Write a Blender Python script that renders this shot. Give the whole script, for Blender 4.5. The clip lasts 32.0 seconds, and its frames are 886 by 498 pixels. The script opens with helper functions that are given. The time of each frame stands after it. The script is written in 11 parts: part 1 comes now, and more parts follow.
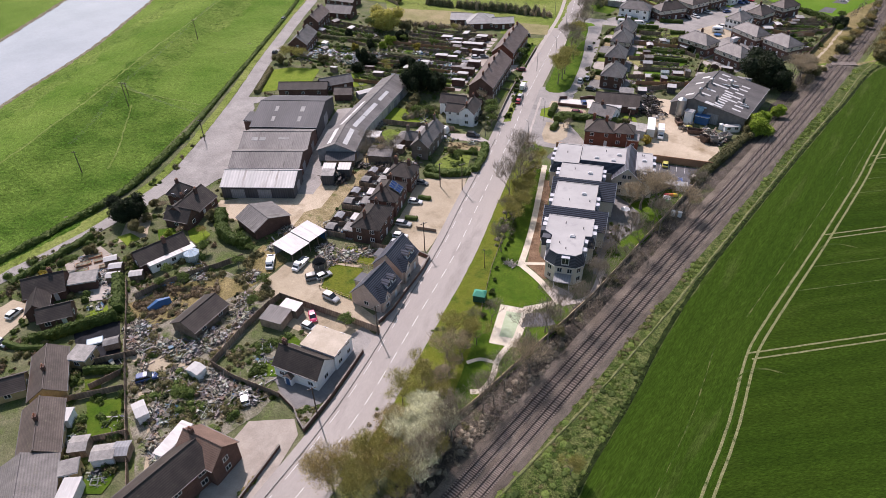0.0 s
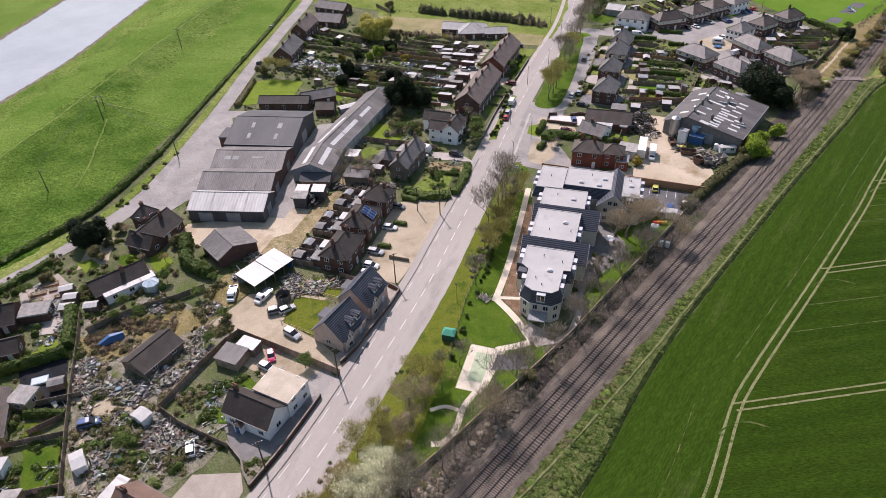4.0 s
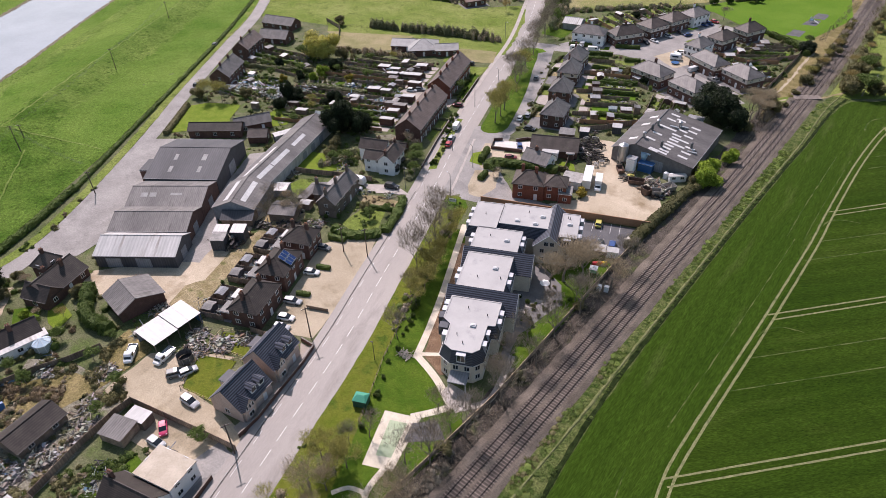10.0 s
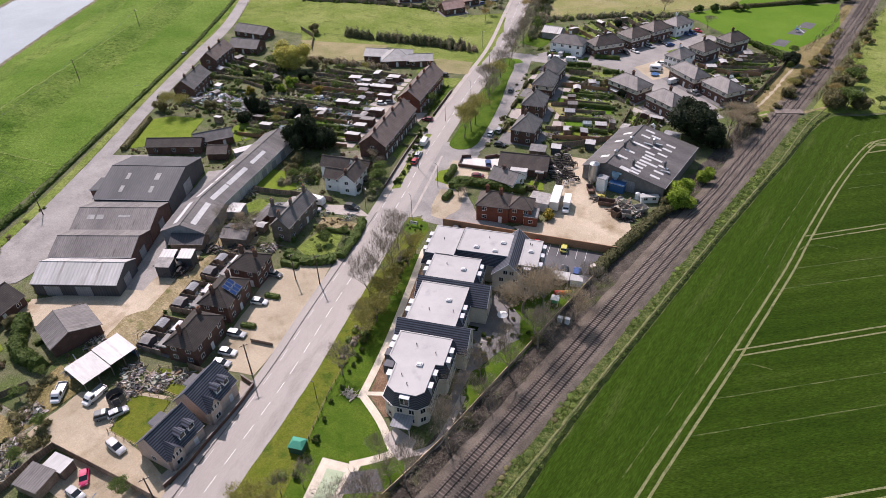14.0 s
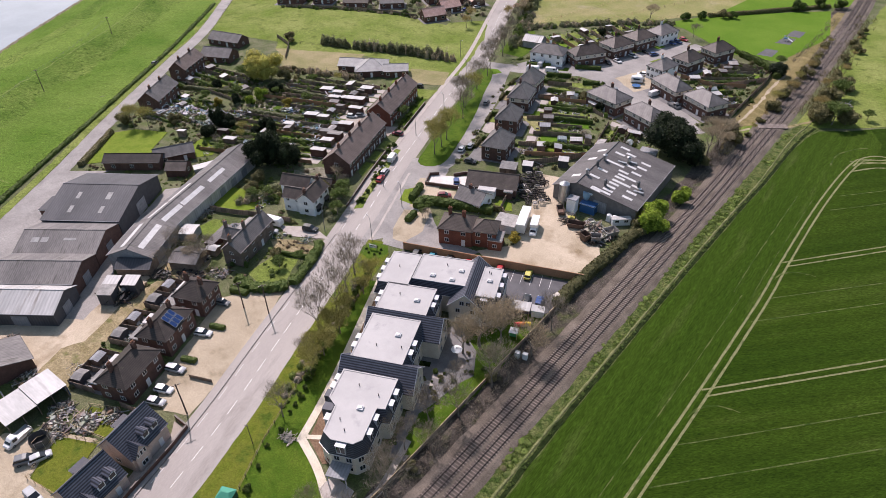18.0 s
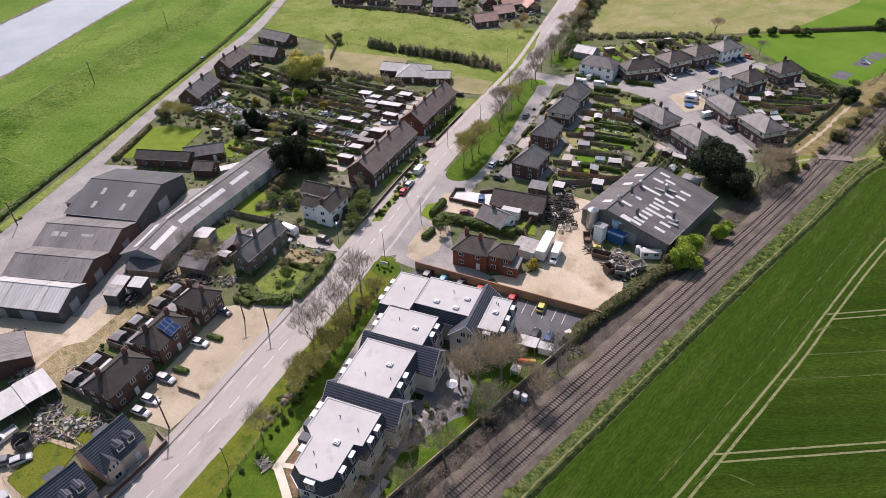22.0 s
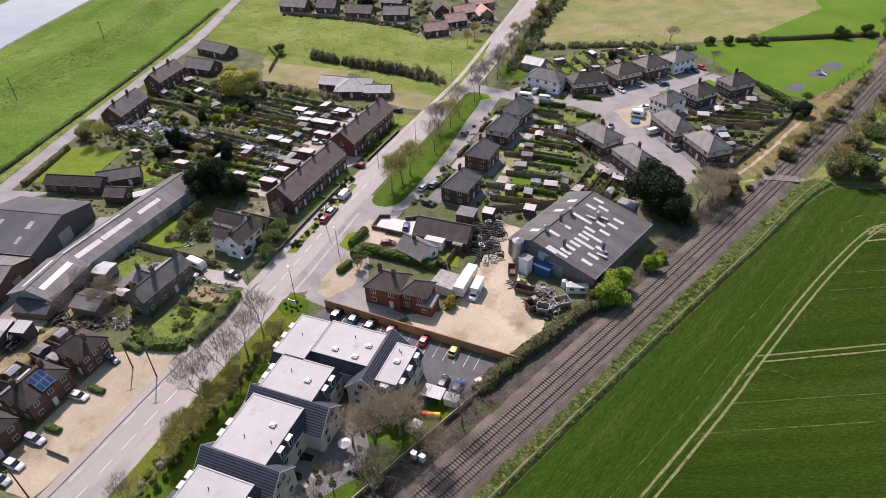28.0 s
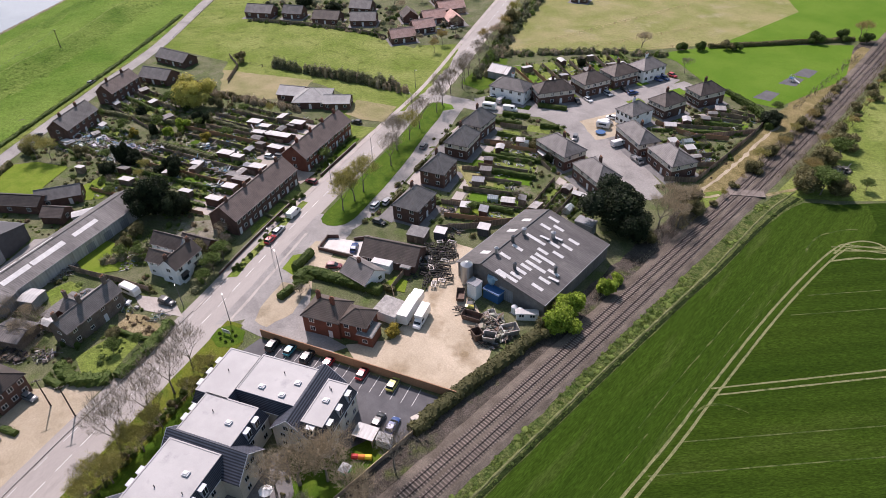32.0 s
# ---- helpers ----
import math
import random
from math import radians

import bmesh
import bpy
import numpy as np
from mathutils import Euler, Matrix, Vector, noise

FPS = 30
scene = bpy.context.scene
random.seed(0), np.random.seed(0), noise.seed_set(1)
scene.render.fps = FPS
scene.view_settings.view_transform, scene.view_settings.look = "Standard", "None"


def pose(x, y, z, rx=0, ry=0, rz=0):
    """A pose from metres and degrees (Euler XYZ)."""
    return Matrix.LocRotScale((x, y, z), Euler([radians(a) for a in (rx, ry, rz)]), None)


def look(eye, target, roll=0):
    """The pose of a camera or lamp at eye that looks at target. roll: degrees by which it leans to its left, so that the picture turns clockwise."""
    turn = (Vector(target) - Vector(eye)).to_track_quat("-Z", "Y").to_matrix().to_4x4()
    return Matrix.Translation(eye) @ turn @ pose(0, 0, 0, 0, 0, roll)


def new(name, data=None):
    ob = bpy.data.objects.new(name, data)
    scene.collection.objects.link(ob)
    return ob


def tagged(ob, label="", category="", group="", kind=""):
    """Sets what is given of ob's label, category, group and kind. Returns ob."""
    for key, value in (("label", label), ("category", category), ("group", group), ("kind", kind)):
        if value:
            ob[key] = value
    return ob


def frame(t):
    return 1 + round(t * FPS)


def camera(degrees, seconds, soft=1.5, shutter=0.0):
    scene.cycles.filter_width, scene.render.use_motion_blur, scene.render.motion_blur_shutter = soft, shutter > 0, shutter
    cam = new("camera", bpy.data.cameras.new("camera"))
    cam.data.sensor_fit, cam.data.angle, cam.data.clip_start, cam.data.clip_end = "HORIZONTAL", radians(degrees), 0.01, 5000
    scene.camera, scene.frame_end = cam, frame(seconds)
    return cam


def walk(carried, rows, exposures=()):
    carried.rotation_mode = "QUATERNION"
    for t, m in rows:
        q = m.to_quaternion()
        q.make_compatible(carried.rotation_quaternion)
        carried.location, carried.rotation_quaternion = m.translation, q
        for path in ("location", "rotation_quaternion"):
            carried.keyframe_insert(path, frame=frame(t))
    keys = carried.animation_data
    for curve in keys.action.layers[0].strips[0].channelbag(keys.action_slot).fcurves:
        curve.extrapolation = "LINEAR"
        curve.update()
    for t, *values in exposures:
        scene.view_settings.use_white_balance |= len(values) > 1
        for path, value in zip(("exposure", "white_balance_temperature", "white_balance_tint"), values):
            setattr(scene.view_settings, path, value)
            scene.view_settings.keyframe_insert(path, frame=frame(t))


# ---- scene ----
cam = camera(68.6, 32.0, 0.6)
METRES, EYE, TILT, LEAN, TURN = 123.624, 102.0, 0.0, 0.0, 41.1
ROWS = [
    (0.0, 0.0, 0.0, 0.0, -1.09, -36.96, 1.45),
    (0.5, 0.0085, 0.0126, 0.0013, -0.81, -36.97, 1.46),
    (1.0, 0.0177, 0.0248, 0.0017, -0.54, -36.96, 1.49),
    (1.5, 0.0264, 0.0376, 0.0027, -0.36, -36.98, 1.5),
    (2.0, 0.0358, 0.0496, 0.0032, -0.3, -36.98, 1.52),
    (2.5, 0.046, 0.061, 0.0037, -0.25, -36.98, 1.54),
    (3.0, 0.0556, 0.0728, 0.0048, -0.21, -37.0, 1.53),
    (3.5, 0.0655, 0.0844, 0.0058, -0.18, -37.01, 1.55),
    (5.5, 0.1065, 0.1317, 0.0099, -0.21, -37.04, 1.58),
    (6.0, 0.1169, 0.1431, 0.0108, -0.37, -37.06, 1.57),
    (6.5, 0.1279, 0.1541, 0.0117, -0.67, -37.07, 1.59),
    (7.0, 0.1388, 0.165, 0.0129, -0.92, -37.08, 1.59),
    (7.5, 0.1496, 0.1757, 0.0137, -1.12, -37.07, 1.58),
    (8.0, 0.1605, 0.1868, 0.0156, -1.19, -37.09, 1.56),
    (8.5, 0.1721, 0.1972, 0.016, -1.34, -37.07, 1.58),
    (9.0, 0.1831, 0.2078, 0.017, -1.47, -37.06, 1.58),
    (9.5, 0.1945, 0.2185, 0.0178, -1.51, -37.06, 1.59),
    (10.0, 0.2054, 0.2291, 0.0183, -1.52, -37.06, 1.58),
    (10.5, 0.217, 0.2394, 0.0187, -1.52, -37.05, 1.58),
    (11.0, 0.2283, 0.2497, 0.0188, -1.53, -37.03, 1.58),
    (11.5, 0.2399, 0.26, 0.0191, -1.52, -37.03, 1.57),
    (12.0, 0.2511, 0.2705, 0.0197, -1.52, -37.04, 1.56),
    (12.5, 0.2624, 0.2808, 0.0196, -1.52, -37.03, 1.56),
    (13.0, 0.2736, 0.2912, 0.0201, -1.52, -37.04, 1.56),
    (13.5, 0.2846, 0.3016, 0.0198, -1.53, -37.02, 1.55),
    (14.0, 0.2957, 0.3121, 0.0198, -1.55, -37.02, 1.54),
    (14.5, 0.3067, 0.3226, 0.02, -1.58, -37.03, 1.54),
    (16.5, 0.353, 0.3641, 0.0201, -1.54, -37.01, 1.55),
    (17.0, 0.365, 0.3746, 0.0206, -1.52, -37.03, 1.55),
    (17.5, 0.3767, 0.3851, 0.0207, -1.47, -37.03, 1.55),
    (18.0, 0.3886, 0.3956, 0.0207, -1.3, -37.03, 1.56),
    (18.5, 0.4003, 0.4061, 0.0207, -0.79, -37.02, 1.56),
    (19.0, 0.4122, 0.4167, 0.0204, -0.43, -37.02, 1.57),
    (19.5, 0.4238, 0.427, 0.0201, 0.04, -37.02, 1.57),
    (20.0, 0.4358, 0.4375, 0.0196, 1.45, -37.0, 1.59),
    (20.5, 0.448, 0.4477, 0.0189, 2.51, -36.97, 1.61),
    (21.0, 0.46, 0.458, 0.0185, 3.87, -36.95, 1.62),
    (21.5, 0.472, 0.4682, 0.0181, 4.86, -36.95, 1.63),
    (22.0, 0.4842, 0.4788, 0.0178, 5.3, -36.96, 1.65),
    (22.5, 0.4961, 0.4893, 0.0172, 5.32, -36.97, 1.65),
    (23.0, 0.508, 0.5001, 0.0172, 5.18, -36.99, 1.65),
    (23.5, 0.5199, 0.5109, 0.0172, 4.74, -37.0, 1.64),
    (24.0, 0.5316, 0.5217, 0.0175, 4.13, -37.03, 1.63),
    (24.5, 0.5434, 0.5324, 0.018, 3.71, -37.06, 1.63),
    (25.0, 0.5543, 0.5422, 0.0183, 3.53, -37.07, 1.63),
    (25.5, 0.5662, 0.553, 0.0183, 3.33, -37.09, 1.62),
    (27.5, 0.6148, 0.596, 0.0186, 4.27, -37.13, 1.61),
    (28.0, 0.6267, 0.6067, 0.0183, 4.31, -37.13, 1.61),
    (28.5, 0.6387, 0.6175, 0.0183, 4.33, -37.13, 1.62),
    (29.0, 0.6502, 0.6283, 0.0177, 4.33, -37.13, 1.61),
    (29.5, 0.6615, 0.639, 0.0173, 4.2, -37.15, 1.62),
    (30.0, 0.6725, 0.6498, 0.0171, 3.99, -37.17, 1.62),
    (30.5, 0.6836, 0.6606, 0.0169, 3.87, -37.19, 1.63),
    (31.0, 0.6949, 0.6712, 0.0165, 3.8, -37.2, 1.63),
    (31.5, 0.7063, 0.6819, 0.0161, 3.74, -37.2, 1.64),
    (32.0, 0.7175, 0.6927, 0.016, 3.71, -37.21, 1.65),
]
walk(cam, [(t, pose(0, 0, EYE, TILT, LEAN, TURN) @ pose(METRES * x, METRES * y, METRES * z, 90 + pitch, roll, yaw)) for t, x, y, z, yaw, pitch, roll in ROWS], [(0.0, 0.07), (32.0, 0.07)])

# ---- light ----
SUN_AZ, SUN_EL = 153.0, 49.0
sun_way = Vector((math.cos(radians(SUN_AZ)) * math.cos(radians(SUN_EL)), math.sin(radians(SUN_AZ)) * math.cos(radians(SUN_EL)), math.sin(radians(SUN_EL))))
world = bpy.data.worlds.new("sky")
scene.world = world
world.use_nodes = True
sky = world.node_tree.nodes.new("ShaderNodeTexSky")
sky.sky_type, sky.sun_disc = "NISHITA", False
sky.sun_elevation, sky.sun_rotation = radians(SUN_EL), math.atan2(sun_way.x, sun_way.y)
sky.dust_density, sky.air_density = 2.0, 1.2
world.node_tree.links.new(sky.outputs[0], world.node_tree.nodes["Background"].inputs[0])
world.node_tree.nodes["Background"].inputs[1].default_value = 0.125
sun = new("sun", bpy.data.lights.new("sun", "SUN"))
sun.data.energy, sun.data.angle, sun.data.color = 5.05, radians(0.6), (1.0, 0.852, 0.892)
sun.matrix_world = look(sun_way * 300, (0, 0, 0))
scene.view_settings.exposure = 0.04

# ---- materials ----
def mat(name, a, b, scale=0.5, fine=6.0, rough=0.85, bump=0.25, metal=0.0, rnd=0.0, island=0.0, world_space=False, stretch=(1, 1, 1),
        spread=0.25, stripes=None, leaf=False, spec=0.4, blotch=None, grain=0.0, turn=None, tuft=None):
    m = bpy.data.materials.new(name)
    m.use_nodes = True
    nt = m.node_tree
    n, link = nt.nodes, nt.links.new
    bsdf = n["Principled BSDF"]
    bsdf.inputs["Roughness"].default_value, bsdf.inputs["Metallic"].default_value = rough, metal
    bsdf.inputs["Specular IOR Level"].default_value = spec
    if world_space:
        co = n.new("ShaderNodeNewGeometry").outputs["Position"]
    else:
        co = n.new("ShaderNodeTexCoord").outputs["Object"]
    mp = n.new("ShaderNodeMapping")
    mp.inputs["Scale"].default_value = stretch
    if turn is not None:
        mp.vector_type = "TEXTURE"
        mp.inputs["Scale"].default_value, mp.inputs["Rotation"].default_value[2] = [1 / k for k in stretch], radians(turn)
    link(co, mp.inputs[0])

    def noise_tex(s, detail=4.0, rg=0.6):
        t = n.new("ShaderNodeTexNoise")
        t.inputs["Scale"].default_value, t.inputs["Detail"].default_value, t.inputs["Roughness"].default_value = s, detail, rg
        link(mp.outputs[0], t.inputs["Vector"])
        return t.outputs["Fac"]

    def ramp(src, lo, hi, c0, c1):
        r = n.new("ShaderNodeValToRGB")
        r.color_ramp.elements[0].position, r.color_ramp.elements[1].position = lo, hi
        r.color_ramp.elements[0].color, r.color_ramp.elements[1].color = (*c0, 1), (*c1, 1)
        link(src, r.inputs[0])
        return r.outputs[0]

    def mix(fac, x, y, kind="MIX"):
        q = n.new("ShaderNodeMix")
        q.data_type, q.blend_type = "RGBA", kind
        if isinstance(fac, float):
            q.inputs[0].default_value = fac
        else:
            link(fac, q.inputs[0])
        link(x, q.inputs[6]), link(y, q.inputs[7])
        return q.outputs[2]

    big, small = noise_tex(scale), noise_tex(fine, 5.0, 0.7)
    col = ramp(big, 0.36, 0.64, a, b)
    if blotch:
        blotch = (*blotch, 0.16)[:4]
        col = mix(ramp(noise_tex(blotch[1], 3.0), blotch[2], blotch[2] + blotch[3], (0, 0, 0), (1, 1, 1)), col, ramp(small, 0.3, 0.7, [c * 0.85 for c in blotch[0]], blotch[0]))
    lo, hi = 1 - spread, 1 + spread
    col = mix(1.0, col, ramp(small, 0.3, 0.7, (lo, lo, lo), (hi, hi, hi)), "MULTIPLY")
    if grain:
        col = mix(1.0, col, ramp(noise_tex(fine * 2.7, 3.0, 0.8), 0.36, 0.64, (1 - grain,) * 3, (1 + grain,) * 3), "MULTIPLY")
    if stripes:
        w = n.new("ShaderNodeTexWave")
        way, size, amount, wobble = stripes
        w.bands_direction = way
        w.inputs["Scale"].default_value, w.inputs["Distortion"].default_value, w.inputs["Detail"].default_value = 0.314 / size, wobble, 2.0
        link(mp.outputs[0], w.inputs["Vector"])
        col = mix(1.0, col, ramp(w.outputs["Fac"], 0.1, 0.9, (1 - amount,) * 3, (1 + amount,) * 3), "MULTIPLY")
    if rnd or island:
        src = n.new("ShaderNodeObjectInfo").outputs["Random"] if rnd else n.new("ShaderNodeNewGeometry").outputs["Random Per Island"]
        k = rnd or island
        col = mix(1.0, col, ramp(src, 0.0, 1.0, (1 - k, 1 - k, 1 - k), (1 + k, 1 + 0.9 * k, 1 + 0.75 * k)), "MULTIPLY")
    link(col, bsdf.inputs["Base Color"])
    if bump:
        bp = n.new("ShaderNodeBump")
        bp.inputs["Strength"].default_value, bp.inputs["Distance"].default_value = bump, 0.25 if world_space else 0.06
        link(noise_tex(tuft[0], 4.0, 0.65) if tuft else small, bp.inputs["Height"])
        if tuft:
            bp.inputs["Distance"].default_value = tuft[1]
        link(bp.outputs[0], bsdf.inputs["Normal"])
    if leaf:
        tr = n.new("ShaderNodeBsdfTranslucent")
        link(col, tr.inputs[0])
        ms = n.new("ShaderNodeMixShader")
        ms.inputs[0].default_value = 0.35
        link(bsdf.outputs[0], ms.inputs[1]), link(tr.outputs[0], ms.inputs[2])
        link(ms.outputs[0], n["Material Output"].inputs[0])
    return m


def palette(name, colours, rough=0.7, metal=0.0):
    """A scatter of plain colours, one for each loose piece."""
    m = bpy.data.materials.new(name)
    m.use_nodes = True
    n, link = m.node_tree.nodes, m.node_tree.links.new
    r = n.new("ShaderNodeValToRGB")
    r.color_ramp.interpolation = "CONSTANT"
    while len(r.color_ramp.elements) < len(colours):
        r.color_ramp.elements.new(0.5)
    for i, c in enumerate(colours):
        r.color_ramp.elements[i].position, r.color_ramp.elements[i].color = i / len(colours), (*c, 1)
    link(n.new("ShaderNodeNewGeometry").outputs["Random Per Island"], r.inputs[0])
    t = n.new("ShaderNodeTexNoise")
    t.inputs["Scale"].default_value = 2.5
    q = n.new("ShaderNodeMix")
    q.data_type, q.blend_type = "RGBA", "MULTIPLY"
    q.inputs[0].default_value = 0.5
    link(r.outputs[0], q.inputs[6]), link(t.outputs["Color"], q.inputs[7])
    link(q.outputs[2], n["Principled BSDF"].inputs["Base Color"])
    n["Principled BSDF"].inputs["Roughness"].default_value, n["Principled BSDF"].inputs["Metallic"].default_value = rough, metal
    return m


def paint(name, c, rough=0.3, metal=0.0, coat=0.0):
    m = mat(name, [x * 0.92 for x in c], c, 0.8, 9, rough, 0.0, metal, spread=0.06, spec=0.5)
    m.node_tree.nodes["Principled BSDF"].inputs["Coat Weight"].default_value = coat
    return m


W = dict(world_space=True)
GROUND = mat("rough_ground", (0.078, 0.098, 0.036), (0.155, 0.155, 0.088), 0.12, 2.3, **W, spread=0.42, bump=0.8, grain=0.4, tuft=(1.5, 0.4), spec=0.1, blotch=((0.10, 0.135, 0.04), 0.15, 0.52))
SOIL = mat("garden_soil", (0.155, 0.148, 0.10), (0.265, 0.243, 0.195), 0.3, 3.0, **W, spread=0.5, bump=0.8, grain=0.4, tuft=(2.0, 0.35), spec=0.1, blotch=((0.095, 0.13, 0.035), 0.25, 0.50))
CROP = mat("young_wheat", (0.0205, 0.0425, 0.0040), (0.0325, 0.0575, 0.0062), 0.03, 2.2, **W, spread=0.24, bump=0.5, grain=0.4, turn=49, stretch=(0.22, 1, 1), stripes=("Y", 5.0, 0.07, 3.0), rough=1.0, spec=0.05, blotch=((0.052, 0.078, 0.013), 0.09, 0.56, 0.25))
HEADLAND = mat("headland_wheat", (0.0245, 0.051, 0.005), (0.037, 0.066, 0.0075), 0.03, 2.2, **W, spread=0.26, bump=0.4, grain=0.32, turn=93, stretch=(0.16, 1, 1), stripes=("Y", 3.2, 0.05, 3.0), rough=1.0, spec=0.05, blotch=((0.068, 0.092, 0.022), 0.16, 0.57, 0.25))
FLOOD = mat("flood_bank_grass", (0.088, 0.160, 0.022), (0.150, 0.220, 0.044), 0.025, 0.9, **W, spread=0.24, bump=0.8, grain=0.36, tuft=(0.9, 0.8), rough=1.0, spec=0.05, blotch=((0.115, 0.180, 0.030), 0.09, 0.52, 0.3))
RANKBANK = mat("rank_tufted_bank_grass", (0.060, 0.122, 0.015), (0.130, 0.205, 0.036), 0.06, 0.9, **W, spread=0.4, bump=1.0, grain=0.42, tuft=(0.9, 1.3), rough=1.0, spec=0.05, blotch=((0.085, 0.150, 0.022), 0.08, 0.52, 0.3))
TUSSOCKBANK = mat("tussocky_bank_crest", (0.090, 0.155, 0.025), (0.168, 0.228, 0.052), 0.04, 0.9, **W, spread=0.34, bump=1.0, grain=0.36, tuft=(0.8, 1.0), rough=1.0, spec=0.05, blotch=((0.076, 0.130, 0.021), 0.55, 0.55, 0.12))
PASTURE = mat("pasture_grass", (0.13, 0.18, 0.034), (0.215, 0.245, 0.075), 0.05, 1.0, **W, spread=0.3, bump=0.8, grain=0.3, tuft=(0.7, 0.6), rough=1.0, spec=0.05, blotch=((0.12, 0.15, 0.035), 0.22, 0.54))
PADDOCK = mat("grazed_paddock", (0.18, 0.20, 0.06), (0.28, 0.255, 0.12), 0.05, 1.2, **W, spread=0.28, bump=0.6, grain=0.25, spec=0.05, blotch=((0.32, 0.29, 0.17), 0.06, 0.58))
PLAY = mat("mown_playing_field", (0.085, 0.165, 0.014), (0.115, 0.195, 0.022), 0.05, 1.5, **W, spread=0.15, bump=0.3, grain=0.15, spec=0.05)
LAWN = mat("lawn", (0.050, 0.098, 0.009), (0.082, 0.128, 0.014), 0.3, 3.0, **W, spread=0.25, bump=0.5, grain=0.3, tuft=(2.5, 0.15), spec=0.05, blotch=((0.10, 0.125, 0.02), 0.25, 0.62))
BRIGHTLAWN = mat("sunlit_mown_lawn", (0.125, 0.185, 0.02), (0.165, 0.215, 0.03), 0.3, 3.0, **W, spread=0.2, bump=0.3, grain=0.2, spec=0.05)
MOSSY = mat("mossy_verge_grass", (0.10, 0.128, 0.015), (0.155, 0.158, 0.026), 0.22, 3.0, **W, spread=0.28, bump=0.6, grain=0.3, tuft=(2.0, 0.25), spec=0.05, blotch=((0.07, 0.11, 0.014), 0.22, 0.50))
WEEDS = mat("rank_weeds", (0.045, 0.075, 0.016), (0.13, 0.145, 0.052), 0.5, 2.0, **W, spread=0.5, bump=1.0, grain=0.45, tuft=(1.6, 0.6), spec=0.05)
BANKPATH = mat("trodden_bank_grass", (0.13, 0.19, 0.04), (0.19, 0.24, 0.068), 0.3, 2.0, **W, spread=0.3, bump=0.6, grain=0.35, blotch=((0.14, 0.20, 0.035), 0.4, 0.52), spec=0.05)
PALEGRASS = mat("pale_ridge_grass", (0.11, 0.13, 0.048), (0.18, 0.185, 0.085), 0.5, 2.4, **W, spread=0.35, bump=0.8, grain=0.35, spec=0.05)
ASPHALT = mat("worn_asphalt", (0.277, 0.251, 0.228), (0.333, 0.303, 0.276), 0.10, 5.0, **W, spread=0.1, bump=0.12, rough=0.65, grain=0.06, stretch=(1, 0.25, 1), turn=20, blotch=((0.235, 0.212, 0.192), 0.2, 0.54, 0.2))
LANE = mat("dusty_lane", (0.235, 0.221, 0.208), (0.31, 0.292, 0.273), 0.12, 2.0, **W, spread=0.18, bump=0.2, grain=0.1, blotch=((0.20, 0.188, 0.178), 0.13, 0.54, 0.2))
DARKTAR = mat("new_dark_tarmac", (0.085, 0.083, 0.088), (0.115, 0.112, 0.118), 0.3, 5.0, **W, spread=0.12, bump=0.1, grain=0.08)
PAVING = mat("pale_paving", (0.35, 0.315, 0.285), (0.43, 0.385, 0.345), 0.25, 3.5, **W, spread=0.15, bump=0.15, grain=0.1)
CREAM = mat("buff_resin_path", (0.54, 0.48, 0.38), (0.65, 0.59, 0.48), 0.4, 6, **W, spread=0.14, bump=0.08, grain=0.05)
GRAVEL = mat("buff_gravel", (0.34, 0.282, 0.195), (0.43, 0.362, 0.262), 0.11, 3.0, **W, spread=0.16, bump=0.3, grain=0.16, blotch=((0.275, 0.225, 0.145), 0.13, 0.53))
YARD = mat("pale_sandy_yard", (0.40, 0.332, 0.236), (0.50, 0.42, 0.312), 0.09, 2.5, **W, spread=0.14, bump=0.25, grain=0.13, blotch=((0.265, 0.20, 0.118), 0.10, 0.52))
BALLAST = mat("rail_ballast", (0.108, 0.090, 0.072), (0.178, 0.150, 0.122), 0.15, 4.0, **W, spread=0.35, bump=0.7, grain=0.3, spec=0.15)
FOURFOOT = mat("oily_ballast", (0.066, 0.055, 0.047), (0.102, 0.085, 0.073), 0.25, 4.0, **W, spread=0.35, bump=0.7, grain=0.3, spec=0.15)
# Brown litter with the lineside trees' shade put into its colour.
SCRUBSOIL = mat("leaf_litter", (0.052, 0.044, 0.035), (0.115, 0.098, 0.082), 0.2, 2.6, **W, spread=0.5, bump=0.9, grain=0.45, tuft=(2.2, 0.5), blotch=((0.085, 0.10, 0.035), 0.16, 0.56), spec=0.1)
STRAW = mat("dead_grass", (0.14, 0.12, 0.045), (0.26, 0.21, 0.10), 0.2, 2.2, **W, spread=0.45, bump=0.9, grain=0.35, tuft=(1.6, 0.4), spec=0.1)
RUT = mat("bare_wheel_rut", (0.15, 0.162, 0.066), (0.255, 0.248, 0.13), 0.5, 2.4, **W, spread=0.35, bump=0.5, grain=0.35, blotch=((0.05, 0.08, 0.017), 0.5, 0.50, 0.22), spec=0.1)
FADEDRUT = mat("faded_wheel_mark", (0.075, 0.095, 0.026), (0.115, 0.13, 0.045), 0.25, 2.4, **W, spread=0.3, bump=0.4, blotch=((0.033, 0.062, 0.007), 0.30, 0.44, 0.1), spec=0.1)
THINRUT = mat("thin_tramline", (0.06, 0.085, 0.02), (0.12, 0.14, 0.05), 0.25, 2.4, **W, spread=0.3, bump=0.4, blotch=((0.03, 0.058, 0.008), 0.35, 0.46), spec=0.1)
REED = mat("dead_reeds", (0.13, 0.115, 0.075), (0.21, 0.19, 0.13), 0.3, 2.4, **W, spread=0.4, bump=0.9, grain=0.35, spec=0.05)
